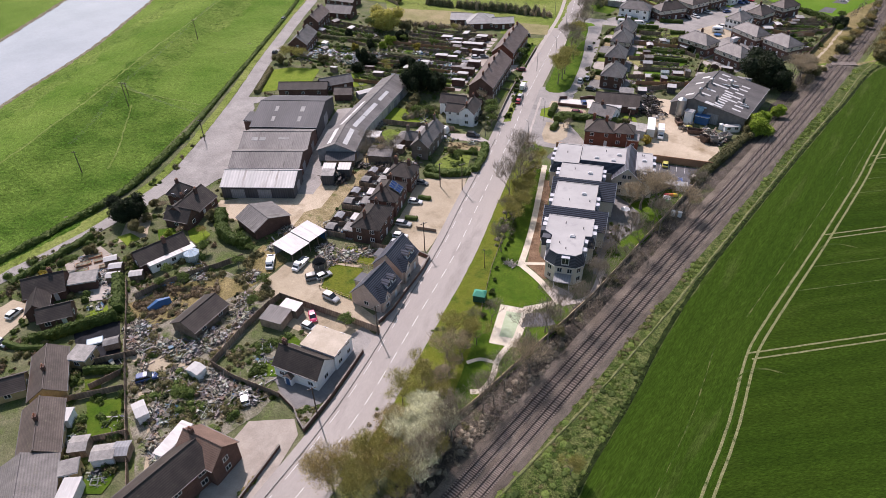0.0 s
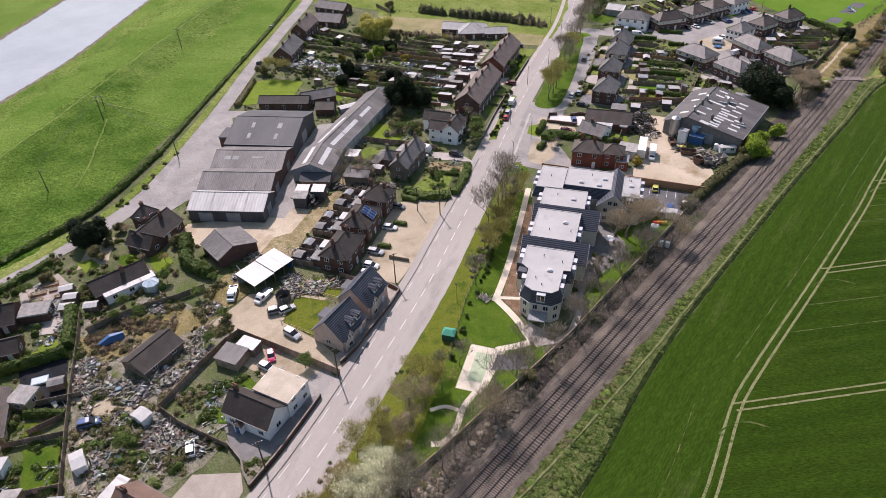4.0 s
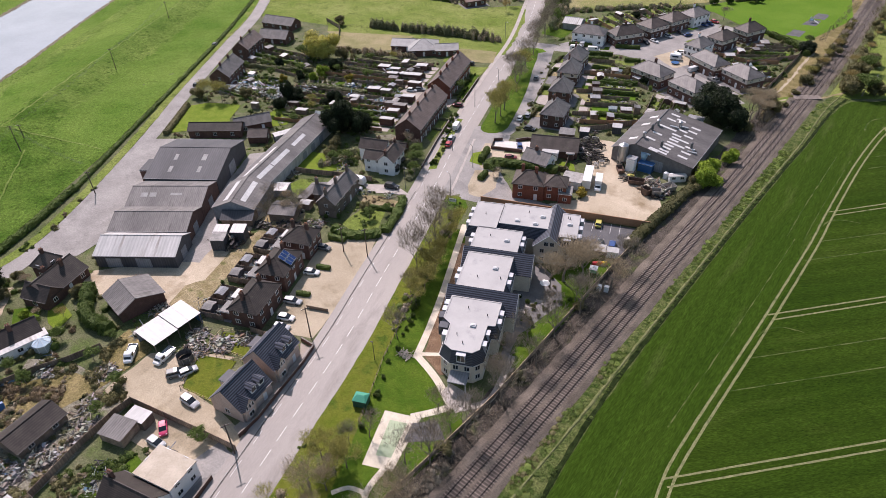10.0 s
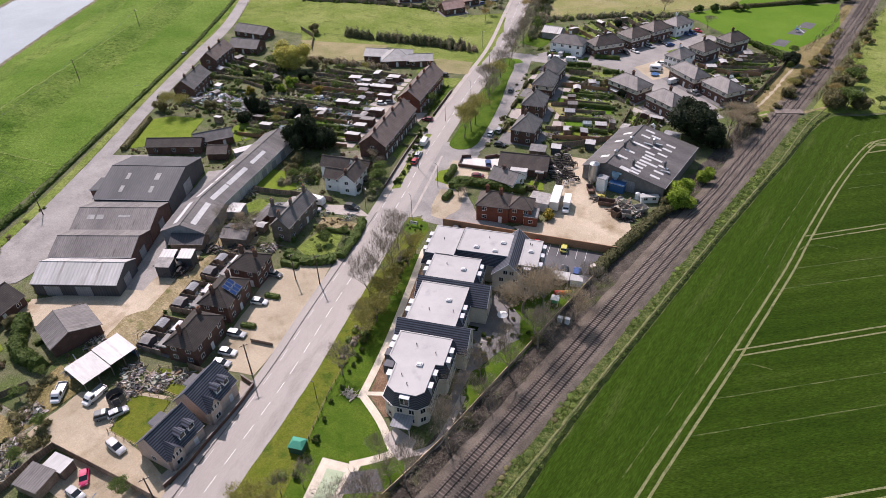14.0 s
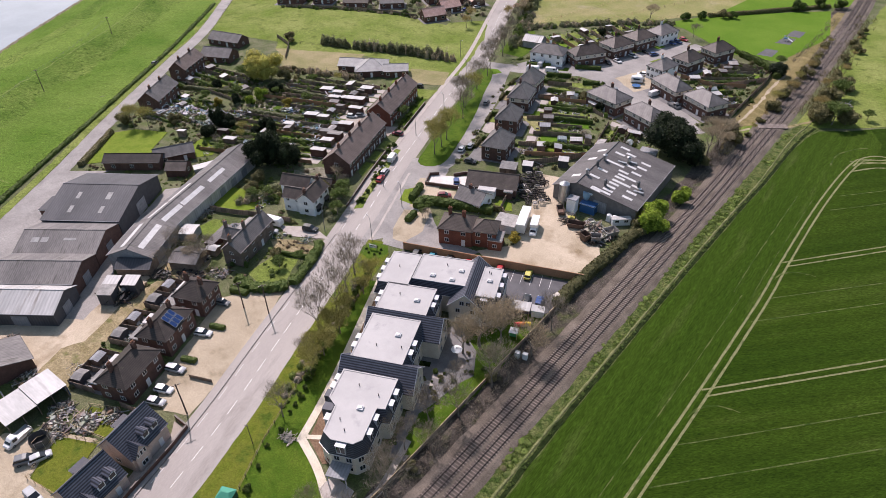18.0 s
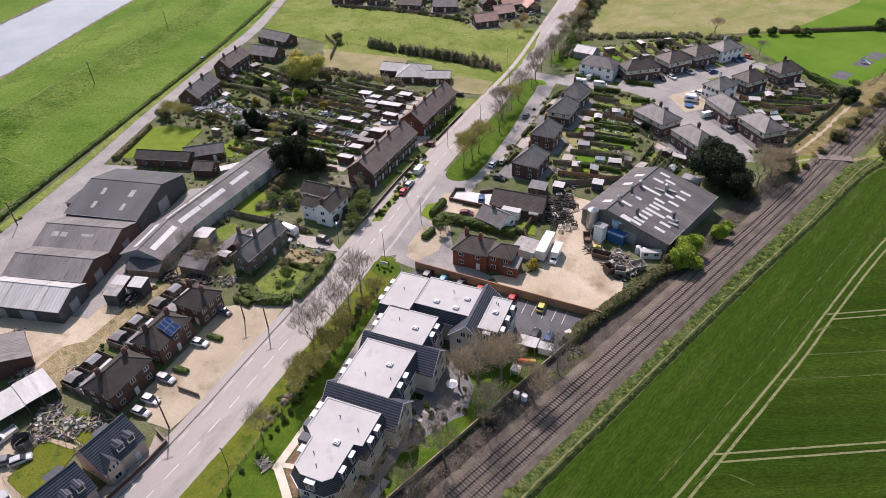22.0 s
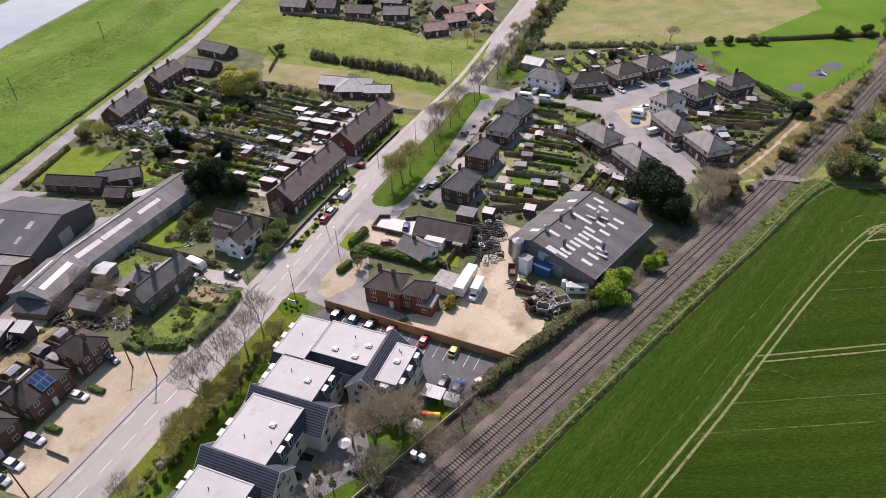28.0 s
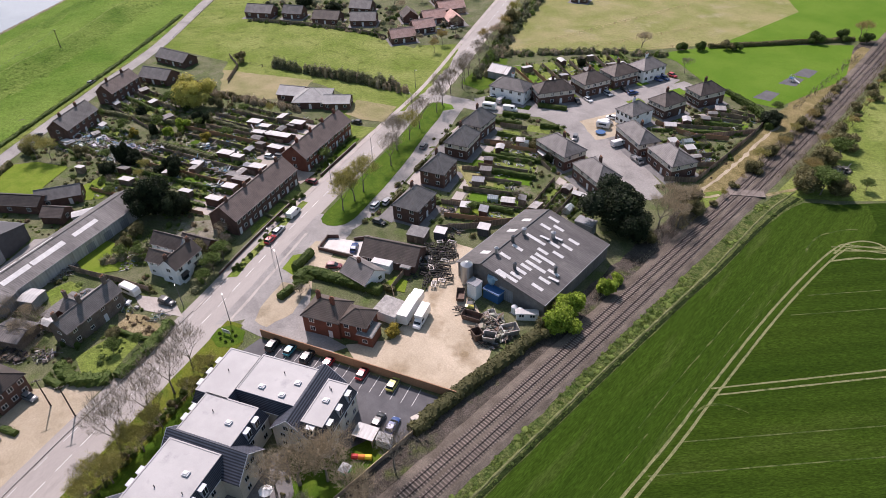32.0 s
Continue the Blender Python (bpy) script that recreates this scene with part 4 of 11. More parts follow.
def wheel_at(t, x, y, r, rig):
    s = -1 if y < 0 else 1
    w = part("wheel", shared("wheel|%.2f%d" % (r, s), lambda: Mesh().tube((0, -0.1 * s, 0), (0, 0.1 * s, 0), r, r, 14), RUBBER), RUBBER, t, at=pose(x, y, r))
    part("rim", shared("rim|%.2f%d" % (r, s), lambda: Mesh().tube((0, 0.09 * s, 0), (0, 0.115 * s, 0), r * 0.62, r * 0.5, 10), STEEL), STEEL, w)


def body_loft(stations):
    """Rings across the car: x, half width, bottom, top, with rounded upper corners."""
    return [[(x, -w, z0), (x, -w * 1.02, z0 + (z1 - z0) * 0.5), (x, -w * 0.97, z1 - 0.06), (x, -w * 0.85, z1), (x, w * 0.85, z1), (x, w * 0.97, z1 - 0.06), (x, w * 1.02, z0 + (z1 - z0) * 0.5), (x, w, z0)] for x, w, z0, z1 in stations]


def car(kind, x, y, ang, colour="white", label=""):
    """A parked vehicle whose nose points along its own x."""
    body = PAINT_MATS[colour]
    words = {"hatch": "hatchback car", "estate": "estate car", "suv": "large off-road car", "van": "panel van", "pickup": "flatbed truck", "luton": "box van", "small": "small hatchback car"}
    t = thing("car" if kind in ("hatch", "estate", "suv", "small") else "van" if kind in ("van", "luton") else "truck", label or f"{colour} {words[kind]} parked on the ground", "car" if kind in ("hatch", "estate", "suv", "small") else "van" if kind in ("van", "luton") else "truck", x, y, 0.05, ang, "parked vehicles")
    L, w, hb, ht = {"hatch": (4.2, 0.88, 0.88, 1.46), "small": (3.6, 0.82, 0.88, 1.48), "estate": (4.6, 0.9, 0.88, 1.45), "suv": (4.6, 0.94, 1.05, 1.75), "van": (5.2, 0.98, 1.2, 2.05), "pickup": (5.4, 0.96, 1.05, 1.95), "luton": (6.6, 1.0, 1.15, 2.1)}[kind]
    a = L / 2
    if kind in ("van", "luton", "pickup"):
        part("body", shared("body|" + kind, lambda: Mesh().loft(body_loft([(-a, w * 0.97, 0.4, hb if kind == "van" else 0.75), (-a * 0.2, w, 0.32, hb if kind == "van" else 0.75), (-a * 0.15 + 0.4, w, 0.32, hb), (a * 0.72, w, 0.32, hb), (a * 0.93, w * 0.94, 0.34, hb * 0.85), (a, w * 0.8, 0.4, hb * 0.6)])), body), body, t)
        cab0 = -a if kind == "van" else a * 0.12
        part("cab", shared("cab|" + kind, lambda: Mesh().loft(body_loft([(cab0, w * 0.92, hb - 0.03, ht - 0.04), (cab0 + 0.3, w * 0.94, hb - 0.03, ht), (a * 0.42, w * 0.9, hb - 0.03, ht), (a * 0.52, w * 0.88, hb - 0.03, ht - 0.1), (a * 0.8, w * 0.86, hb - 0.05, hb + 0.02)])), body), body, t)
        part("windscreen", shared("windscreen|" + kind, lambda: Mesh().add([(a * 0.53, -w * 0.78, ht - 0.14), (a * 0.53, w * 0.78, ht - 0.14), (a * 0.79, w * 0.8, hb + 0.06), (a * 0.79, -w * 0.8, hb + 0.06), (a * 0.5, -w * 0.78, ht - 0.14), (a * 0.5, w * 0.78, ht - 0.14), (a * 0.76, w * 0.8, hb + 0.03), (a * 0.76, -w * 0.8, hb + 0.03)], [(0, 3, 2, 1), (4, 5, 6, 7), (0, 1, 5, 4), (2, 3, 7, 6), (1, 2, 6, 5), (3, 0, 4, 7)]), GLASS), GLASS, t)
        for s in (-1, 1):
            part("side_window", shared("side_window|%s%d" % (kind, s), lambda: Mesh().box(a * 0.2, min(s * w * 0.9, s * w * 0.96), hb + 0.05, a * 0.52, max(s * w * 0.9, s * w * 0.96), ht - 0.2), GLASS), GLASS, t)
        if kind == "luton":
            part("box_body", shared("box_body|", lambda: Mesh().box(-a, -1.02, 0.8, a * 0.12, 1.02, 3.0).box(a * 0.12, -1.0, 2.15, a * 0.5, 1.0, 2.95), PAINT_MATS["white"]), PAINT_MATS["white"], t)
        if kind == "pickup":
            bed = part("flatbed", shared("flatbed|", lambda: Mesh().box(-a, -0.98, 0.76, a * 0.05, 0.98, 0.86).box(-a, -0.98, 0.86, a * 0.05, -0.93, 1.2).box(-a, 0.93, 0.86, a * 0.05, 0.98, 1.2).box(-a, -0.93, 0.86, -a + 0.05, 0.93, 1.2), STEEL), STEEL, t)
    else:
        part("body", shared("body|" + kind, lambda: Mesh().loft(body_loft([(-a, w * 0.85, 0.4, hb * 0.85), (-a * 0.94, w * 0.95, 0.28, hb), (-a * 0.3, w, 0.24, hb), (a * 0.4, w, 0.24, hb), (a * 0.8, w * 0.96, 0.26, hb * 0.88), (a * 0.97, w * 0.86, 0.3, hb * 0.72), (a, w * 0.75, 0.38, hb * 0.6)])), body, True), body, t)
        rear = {"estate": -0.96, "suv": -0.95}.get(kind, -0.88)
        part("glasshouse", shared("glasshouse|" + kind, lambda: Mesh().loft(body_loft([(a * rear, w * 0.86, hb - 0.04, hb + 0.03), (a * (rear + 0.14), w * 0.84, hb - 0.04, ht - 0.07), (a * -0.2, w * 0.84, hb - 0.04, ht - 0.04), (a * 0.12, w * 0.82, hb - 0.04, ht - 0.08), (a * 0.5, w * 0.84, hb - 0.04, hb + 0.02)])), GLASS), GLASS, t)
        part("roof_panel", shared("roof_panel|" + kind, lambda: Mesh().loft(body_loft([(a * (rear + 0.14), w * 0.78, ht - 0.13, ht - 0.04), (a * -0.2, w * 0.8, ht - 0.12, ht), (a * 0.1, w * 0.77, ht - 0.14, ht - 0.05)])), body), body, t)
    for s in (-1, 1):
        wheel_at(t, a * 0.6, s * (w - 0.08), 0.33, t)
        wheel_at(t, -a * 0.6, s * (w - 0.08), 0.33, t)
        part("headlight", shared("headlight|%s%d" % (kind, s), lambda: Mesh().box(a * 0.9, s * w * 0.68 - 0.15, hb * 0.62, a * 0.965, s * w * 0.68 + 0.15, hb * 0.78), LAMP_GLASS), LAMP_GLASS, t)
        part("tail_light", shared("tail_light|%s%d" % (kind, s), lambda: Mesh().box(-a - 0.01, s * w * 0.72 - 0.1, hb * 0.66, -a + 0.1, s * w * 0.72 + 0.1, hb * 0.84), TAIL), TAIL, t)
    return t


def caravan(x, y, ang, L=5.5, label="parked white touring caravan"):
    t = thing("caravan", label, "caravan", x, y, 0.05, ang)
    a = L / 2
    part("body", Mesh().loft([[(p, -s, 0.5), (p, -s, z - 0.3), (p, -s + 0.25, z), (p, s - 0.25, z), (p, s, z - 0.3), (p, s, 0.5)] for p, s, z in ((-a, 1.0, 2.2), (-a + 0.3, 1.1, 2.55), (a - 0.5, 1.1, 2.55), (a, 1.0, 1.9))]), PAINT_MATS["white"], t)
    for s in (-1, 1):
        part("side_window", Mesh().box(-a * 0.6, min(s * 1.09, s * 1.12), 1.4, a * 0.5, max(s * 1.09, s * 1.12), 2.0), GLASS, t)
        wheel_at(t, 0, s * 1.0, 0.33, t)
    part("front_window", Mesh().box(a - 0.25, -0.8, 1.35, a - 0.05, 0.8, 1.8), GLASS, t)
    part("drawbar", Mesh().box(a, -0.05, 0.45, a + 1.0, 0.05, 0.55), STEEL, t)
    return t


# ---- poles ----
def pole(x, y, h=8.8, ang=70, arms=1, label="dark wooden telegraph pole with a crossarm", lamp=False):
    t = thing("telegraph_pole" if not lamp else "street_lamp", label, "pole" if not lamp else "street lamp", x, y, 0, ang)
    part("shaft", Mesh().tube((0, 0, 0), (0, 0, h), 0.16 if not lamp else 0.1, 0.11 if not lamp else 0.06, 8), POLE if not lamp else LAMPGREY, t)
    if lamp:
        part("arm", Mesh().tube((0, 0, h - 0.05), (1.3, 0, h + 0.25), 0.05, 0.04, 6), LAMPGREY, t)
        part("lamp_head", Mesh().loft([[(1.2, -0.12, h + 0.16), (1.2, 0.12, h + 0.16), (1.2, 0.1, h + 0.32), (1.2, -0.1, h + 0.32)], [(1.9, -0.08, h + 0.22), (1.9, 0.08, h + 0.22), (1.9, 0.06, h + 0.32), (1.9, -0.06, h + 0.32)]]), STEEL, t)
    for i in range(arms):
        arm = part("crossarm", Mesh().box(-0.9, -0.06, h - 0.45 - 0.6 * i, 0.9, 0.06, h - 0.32 - 0.6 * i), POLE, t)
        for u in (-0.8, -0.3, 0.3, 0.8):
            part("insulator", Mesh().tube((u, 0, h - 0.32 - 0.6 * i), (u, 0, h - 0.18 - 0.6 * i), 0.05, 0.035, 6), WHITE, arm)
    return t


def heap(x, y, rx, ry, n, material, size=1.0, high=0.8, seed=1, label="heap of mixed scrap metal, boards and sheets", ang=0, name="scrap_heap"):
    """A tangle of boards, sheets, boxes and pipes too many to count."""
    rng = random.Random(seed)
    m = Mesh()
    for _ in range(int(n * 2.3)):
        r, a = math.sqrt(rng.random()), rng.uniform(0, 6.28)
        c = Vector((rx * r * math.cos(a), ry * r * math.sin(a), rng.uniform(0.05, high * (1.1 - r * 0.7))))
        k = size * rng.choice((0.3, 0.4, 0.5, 0.65, 0.9, 1.3, 1.5))
        d = rng.choice(((1.2, 0.12, 0.04), (0.9, 0.45, 0.04), (0.5, 0.4, 0.3), (0.35, 0.3, 0.35), (0.7, 0.5, 0.45), (1.6, 0.1, 0.08), (2.2, 0.16, 0.06), (2.0, 0.12, 0.1), (2.6, 0.1, 0.08), (1.9, 0.2, 0.05), (2.4, 0.08, 0.08)))
        mm = Matrix.LocRotScale(c, Euler((rng.gauss(0, 0.32), rng.gauss(0, 0.32), rng.uniform(0, 6.28))), None)
        m.box(-d[0] * k / 2, -d[1] * k / 2, -d[2] * k / 2, d[0] * k / 2, d[1] * k / 2, d[2] * k / 2, mm)
    ob = sheet(name, m, material, label, "clutter", "stuff")
    ob.matrix_basis = pose(x, y, 0.0, 0, 0, ang)
    return ob

# ---- ground ----
from mathutils import kdtree
RNG = random.Random(5)
m = Mesh()
m.add([(-2500, -1500, 0), (1800, -1500, 0), (1800, 3500, 0), (-2500, 3500, 0)], [(0, 1, 2, 3)])
sheet("ground", m, GROUND, "rough grassy and earthy ground of the village", "ground")

# river with its far bank, then the flood bank with a raised crest
RIVER = [(-226, -10), (-281, 66), (-318, 123), (-364, 179), (-420, 250), (-520, 372)]
patch("water", [(-2000, -900), (-150, -110), (-226, -10), (-281, 66), (-318, 123), (-364, 179), (-420, 250), (-520, 372), (-900, 800), (-2400, 800)], 0.03, FLOOD, "grassy far side of the river", "ground")
ribbon("water", RIVER, 0.0, 50.0, 0.06, WATER, label="wide pale river, sky reflection partly in its colour", category="river")
LANE_LINE = [(-160, -40), (-167, 0), (-170, 24), (-172, 50), (-179, 79), (-209, 123), (-238, 160), (-270, 203), (-297, 240), (-345, 292), (-420, 375)]
BANK = [(-150, -110), (-185, -40), (-203, 5), (-226, 47), (-254, 92), (-276, 124), (-302, 165), (-332, 212), (-363, 249), (-430, 335), (-520, 450)]
PROFILE = ((34, 0.08), (28, 0.5), (20, 1.6), (12, 2.6), (5, 3.2), (1.2, 3.4), (-1.2, 3.4), (-4, 3.1), (-9, 2.2), (-14, 1.3), (-20, 0.7), (-30, 0.35), (-44, 0.1))


def bank_height(u, q):
    z = PROFILE[-1][1]
    for (a, za), (b, zb) in zip(PROFILE, PROFILE[1:]):
        if b <= u <= a:
            z = zb + (za - zb) * (u - b) / (a - b)
    soft = min(1.0, (34 - u) / 8, (u + 44) / 8)
    for (ax, ay), (bx, by) in zip(LANE_LINE, LANE_LINE[1:]):
        if ay <= q.y <= by and q.x > ax + (bx - ax) * (q.y - ay) / (by - ay) - 4.2:
            return -0.25
    return z + soft * (0.4 * noise.noise(q * 0.11) + 0.3 * noise.noise(q * 0.34) + 0.26 * abs(noise.noise(q * 0.62 + Vector((4, 1, 0)))))


rings, crest = [], []
for q, d, s in along(smooth_line(BANK, 1.3)):
    rings.append([(q + s * u) + Vector((0, 0, bank_height(u, q + s * u))) for u in (34 - 1.3 * i for i in range(61))])
    e = 0.35 * noise.noise(q * 0.3)
    crest.append([(q + s * u) + Vector((0, 0, bank_height(u, q + s * u) + 0.06)) for u in (0.42 + e, -0.34 + e)])
k = len(rings[0])
m = Mesh().add([p for r in rings for p in r], [(r * k + i, r * k + i + 1, (r + 1) * k + i + 1, (r + 1) * k + i) for r in range(len(rings) - 1) for i in range(k - 1)])
me = sheet("ground", m, FLOOD, "tussocky bright green grass of the flood bank", "flood bank")
me.data.shade_smooth()
me.data.materials.append(TUSSOCKBANK)
me.data.materials.append(RANKBANK)
for n, f in enumerate(me.data.polygons):
    u = 34 - 1.3 * (n % (k - 1)) + 5 * noise.noise(f.center * 0.06) + 2.5 * noise.noise(f.center * 0.25)
    y = f.center.y + 14 * noise.noise(f.center * 0.05) + 6 * noise.noise(f.center * 0.3)
    f.material_index = 2 if u < 1.5 and y < 116 else 1 if -15 < u < 2 or u > 24 else 0
m = Mesh().add([p for r in crest for p in r], [(2 * i, 2 * i + 1, 2 * i + 3, 2 * i + 2) for i in range(len(crest) - 1)])
sheet("pavement", m, BANKPATH, "thin trodden path along the bank's crest", "path")
# trodden tracks over the bank
tree_of = kdtree.KDTree(len(rings) * k)
for i, p in enumerate(p for r in rings for p in r):
    tree_of.insert((p.x, p.y, 0), i)
tree_of.balance()
flat_rings = [p for r in rings for p in r]
for pts in ([(-261.7, 96.8), (-251, 103), (-240.5, 107.7), (-229, 112), (-218.8, 114.9)], [(-238, 97.5), (-224, 87), (-209.1, 76.2), (-200, 68)]):
    strip = []
    for q, d, s in along(smooth_line(pts, 1.2)):
        e = 0.25 * noise.noise(q * 0.4)
        strip.append([Vector((p.x, p.y, max(flat_rings[h[1]].z for h in tree_of.find_n((p.x, p.y, 0), 3)) + 0.08)) for p in (q + s * (0.26 + e), q - s * (0.26 - e))])
    m = Mesh().add([p for r in strip for p in r], [(2 * i, 2 * i + 1, 2 * i + 3, 2 * i + 2) for i in range(len(strip) - 1)])
    sheet("pavement", m, BANKPATH, "thin trodden track over the flood bank", "path")
ribbon("ground", RIVER, 52.0, 49.4, 0.13, REED, label="brown reedy far river edge", category="ground", rough_edge=1.5)
ribbon("ground", RIVER, 0.4, -16.0, 0.1, FLOOD, label="grassy riverside below the flood bank", category="ground", rough_edge=0.5)
ribbon("ground", RIVER, 0.7, -1.3, 0.12, REED, label="reedy grey-brown river edge", category="ground", step=1.5, rough_edge=1.0)
ribbon("road", LANE_LINE, 3.0, -3.0, 0.13, LANE, label="pale narrow lane beside the flood bank", category="road", step=2, rough_edge=0.2)
ribbon("ground", LANE_LINE, 6.2, 3.1, 0.15, PASTURE, label="grass verge of the lane", category="verge", rough_edge=0.6)
patch("ground", [(-163.4, -40), (-170.4, 0), (-173.4, 24), (-175.4, 50), (-179.6, 68), (-177.4, 62), (-174.6, 56.5), (-172.7, 48), (-171.8, 37), (-171.5, 27), (-168.6, 0), (-161.5, -40)], 0.154, PASTURE, "grass verge where the lane narrows", "verge", 0.3)

# estate lawns and the bare turning place
for i, (x, y, ang, a, b) in enumerate(((-116, 280, 25, 8, 5), (-107.5, 263.5, 25, 9, 5), (-110, 258.5, 25, 9, 4), (-103, 250, 25, 9, 4.5), (-65.5, 314, -20, 7, 5), (-77, 327.5, -30, 9, 5), (-63, 331, -30, 8, 5), (-150, 279, 60, 9, 6), (-141, 341, 65, 12, 5), (-129.5, 339, 65, 8, 4), (-134, 330, 65, 8, 4), (-124, 352, 65, 9, 5),
                                       (-99, 330, 70, 6, 4), (-92, 348, 70, 6, 5), (-128, 299, 25, 7, 4), (-112, 289, 25, 8, 5), (-70, 338, -30, 7, 5), (-120, 318, 70, 5, 3), (-112, 335, 70, 5, 3), (-106, 346, 70, 5, 3))):
    c, s_ = math.cos(radians(ang)), math.sin(radians(ang))
    patch("ground", [(x + u * a / 2 * c - v * b / 2 * s_, y + u * a / 2 * s_ + v * b / 2 * c) for u, v in ((-1, -1), (1, -1), (1, 1), (-1, 1))], 0.05 + 0.0008 * i, (PASTURE, PLAY, LAWN)[i % 3], "small green estate lawn", "lawn", 0.2)
patch("ground", [(-99.2, 319), (-105.2, 303.3), (-92.9, 295.6), (-89.3, 302.7), (-95, 317)], 0.068, GRAVEL, "bare tan corner of the estate road", "ground", 0.5)

patch("pavement", [(-146, 293), (-139.4, 309), (-129, 312), (-118.5, 316), (-112, 328), (-109, 356), (-97, 359), (-95.5, 335), (-94, 316), (-87, 301), (-78, 295), (-62.5, 285), (-68, 277), (-93.8, 286), (-106.5, 296), (-120, 297), (-136, 286)], 0.034, LANE, "worn grey forecourts between the estate houses", "road", 0.4)
# far fields
patch("ground", [(-254, 251), (-216, 264), (-183, 285), (-167, 291), (-158, 268), (-166, 256), (-176, 263), (-205, 262), (-226, 252), (-246, 244)], 0.042, PASTURE, "rough green grass round the hall", "field", 1.0)
patch("ground", [(-183, 284), (-166, 287), (-176, 310), (-190, 332), (-204, 318), (-197, 305)], 0.043, PASTURE, "green grass beside the far road", "field", 1.0)
patch("ground", [(-420, 376), (-340, 292), (-293, 240), (-254, 250), (-216, 263), (-183, 284), (-197, 315), (-236, 312), (-262, 303), (-297, 287), (-330, 330)], 0.05, PASTURE, "bright green pasture behind the houses", "field")
patch("ground", [(-170, 334), (-203, 408), (-260, 520), (-160, 560), (-95, 470), (-103, 406), (-130, 370)], 0.05, PADDOCK, "yellow-green grazed paddocks", "field")
patch("ground", [(-118, 378), (-103, 404), (-60, 440), (-50, 400), (-59, 358), (-77, 356), (-88, 362), (-107, 375)], 0.06, PLAY, "mown green playing field", "field")
patch("ground", [(-131, 448), (-103, 408), (-55, 452), (-50, 700), (-300, 700)], 0.045, PLAY, "bright green far field", "field")
patch("ground", [(-246, 244), (-207, 263), (-199, 247), (-205, 240), (-226, 231)], 0.06, DRYFIELD, "dry worn grass beside the hall", "ground", 1.5)

# field with the crop, the rough strip beside the line, the ballast
patch("ground", [(-15, -400), (-18, 0), (-22, 40), (-25.2, 63), (-26.3, 72), (-27.6, 88), (-29.5, 102), (-31.0, 119), (-31.8, 140), (-31.8, 200), (-31.3, 240), (-30.8, 258), (-30.8, 280), (-30.2, 294), (-28.2, 302.4), (-21.1, 307.5), (-14.2, 314.7), (40, 366), (700, 800), (700, -400)], 0.05, CROP, "dark green field of young wheat", "field", 0.6, 4)
RAILS = [(-39.6, -300), (-40.2, 0), (-40.5, 80), (-40.6, 160), (-40.9, 230), (-42.6, 310), (-45.5, 385), (-52, 480), (-75, 700)]
patch("ground", [(-36.2, -200), (-36.4, 0), (-36.6, 60), (-36.8, 120), (-36.8, 200), (-36.6, 290), (-35.6, 300), (-33, 307), (-28.5, 304), (-29.5, 285), (-29.6, 270), (-29.8, 240), (-30.3, 200), (-30.3, 140), (-29.5, 115), (-27.5, 99), (-25, 86), (-22.5, 63), (-19, 40), (-15.5, 0), (-13, -200)], 0.035, WEEDS, "rank green weeds beside the railway", "ground", 0.8, 3)
overgrow([(-36.4, 0), (-36.6, 60), (-36.8, 130), (-33.5, 130), (-32.5, 100), (-26, 66), (-19, 0)], 560, L_GRASS, 91, 0.4, 1.2, "leafy green weeds beside the railway", "weeds", 40, 0.16, 0.3)
overgrow([(-36.6, 0), (-36.8, 60), (-36.8, 130), (-34, 130), (-33.5, 90), (-29, 66), (-24, 0)], 260, L_SCRUB, 92, 0.3, 0.9, "olive stems beside the railway", "weeds", 34, 0.14, 0.4)
overgrow([(-36.8, 130), (-36.8, 295), (-34.6, 304), (-32.4, 305), (-33.4, 285), (-33.6, 130)], 560, L_GRASS, 93, 0.4, 1.0, "leafy green weeds beside the railway", "weeds", 32, 0.16, 0.3)
ribbon("ground", RAILS, 10.5, 2.5, 0.03, SCRUBSOIL, label="leaf litter under lineside scrub, darkened for tree shade", category="ground", rough_edge=1.0)
rows = []
for q, d, s in along(smooth_line(RAILS, 4.0)):
    rows.append([(q + s * u) + Vector((0, 0, z)) for u, z in ((5.0 + 0.5 * noise.noise(q * 0.2), 0.02), (3.6, 0.32), (-3.6, 0.32), (-4.8 + 0.5 * noise.noise(q * 0.2 + Vector((3, 3, 0))), 0.02))])
m = Mesh().add([p for r in rows for p in r], [(r * 4 + i + 1, r * 4 + i, (r + 1) * 4 + i, (r + 1) * 4 + i + 1) for r in range(len(rows) - 1) for i in range(3)])
sheet("ground", m, BALLAST, "grey-brown railway ballast bed", "ballast")
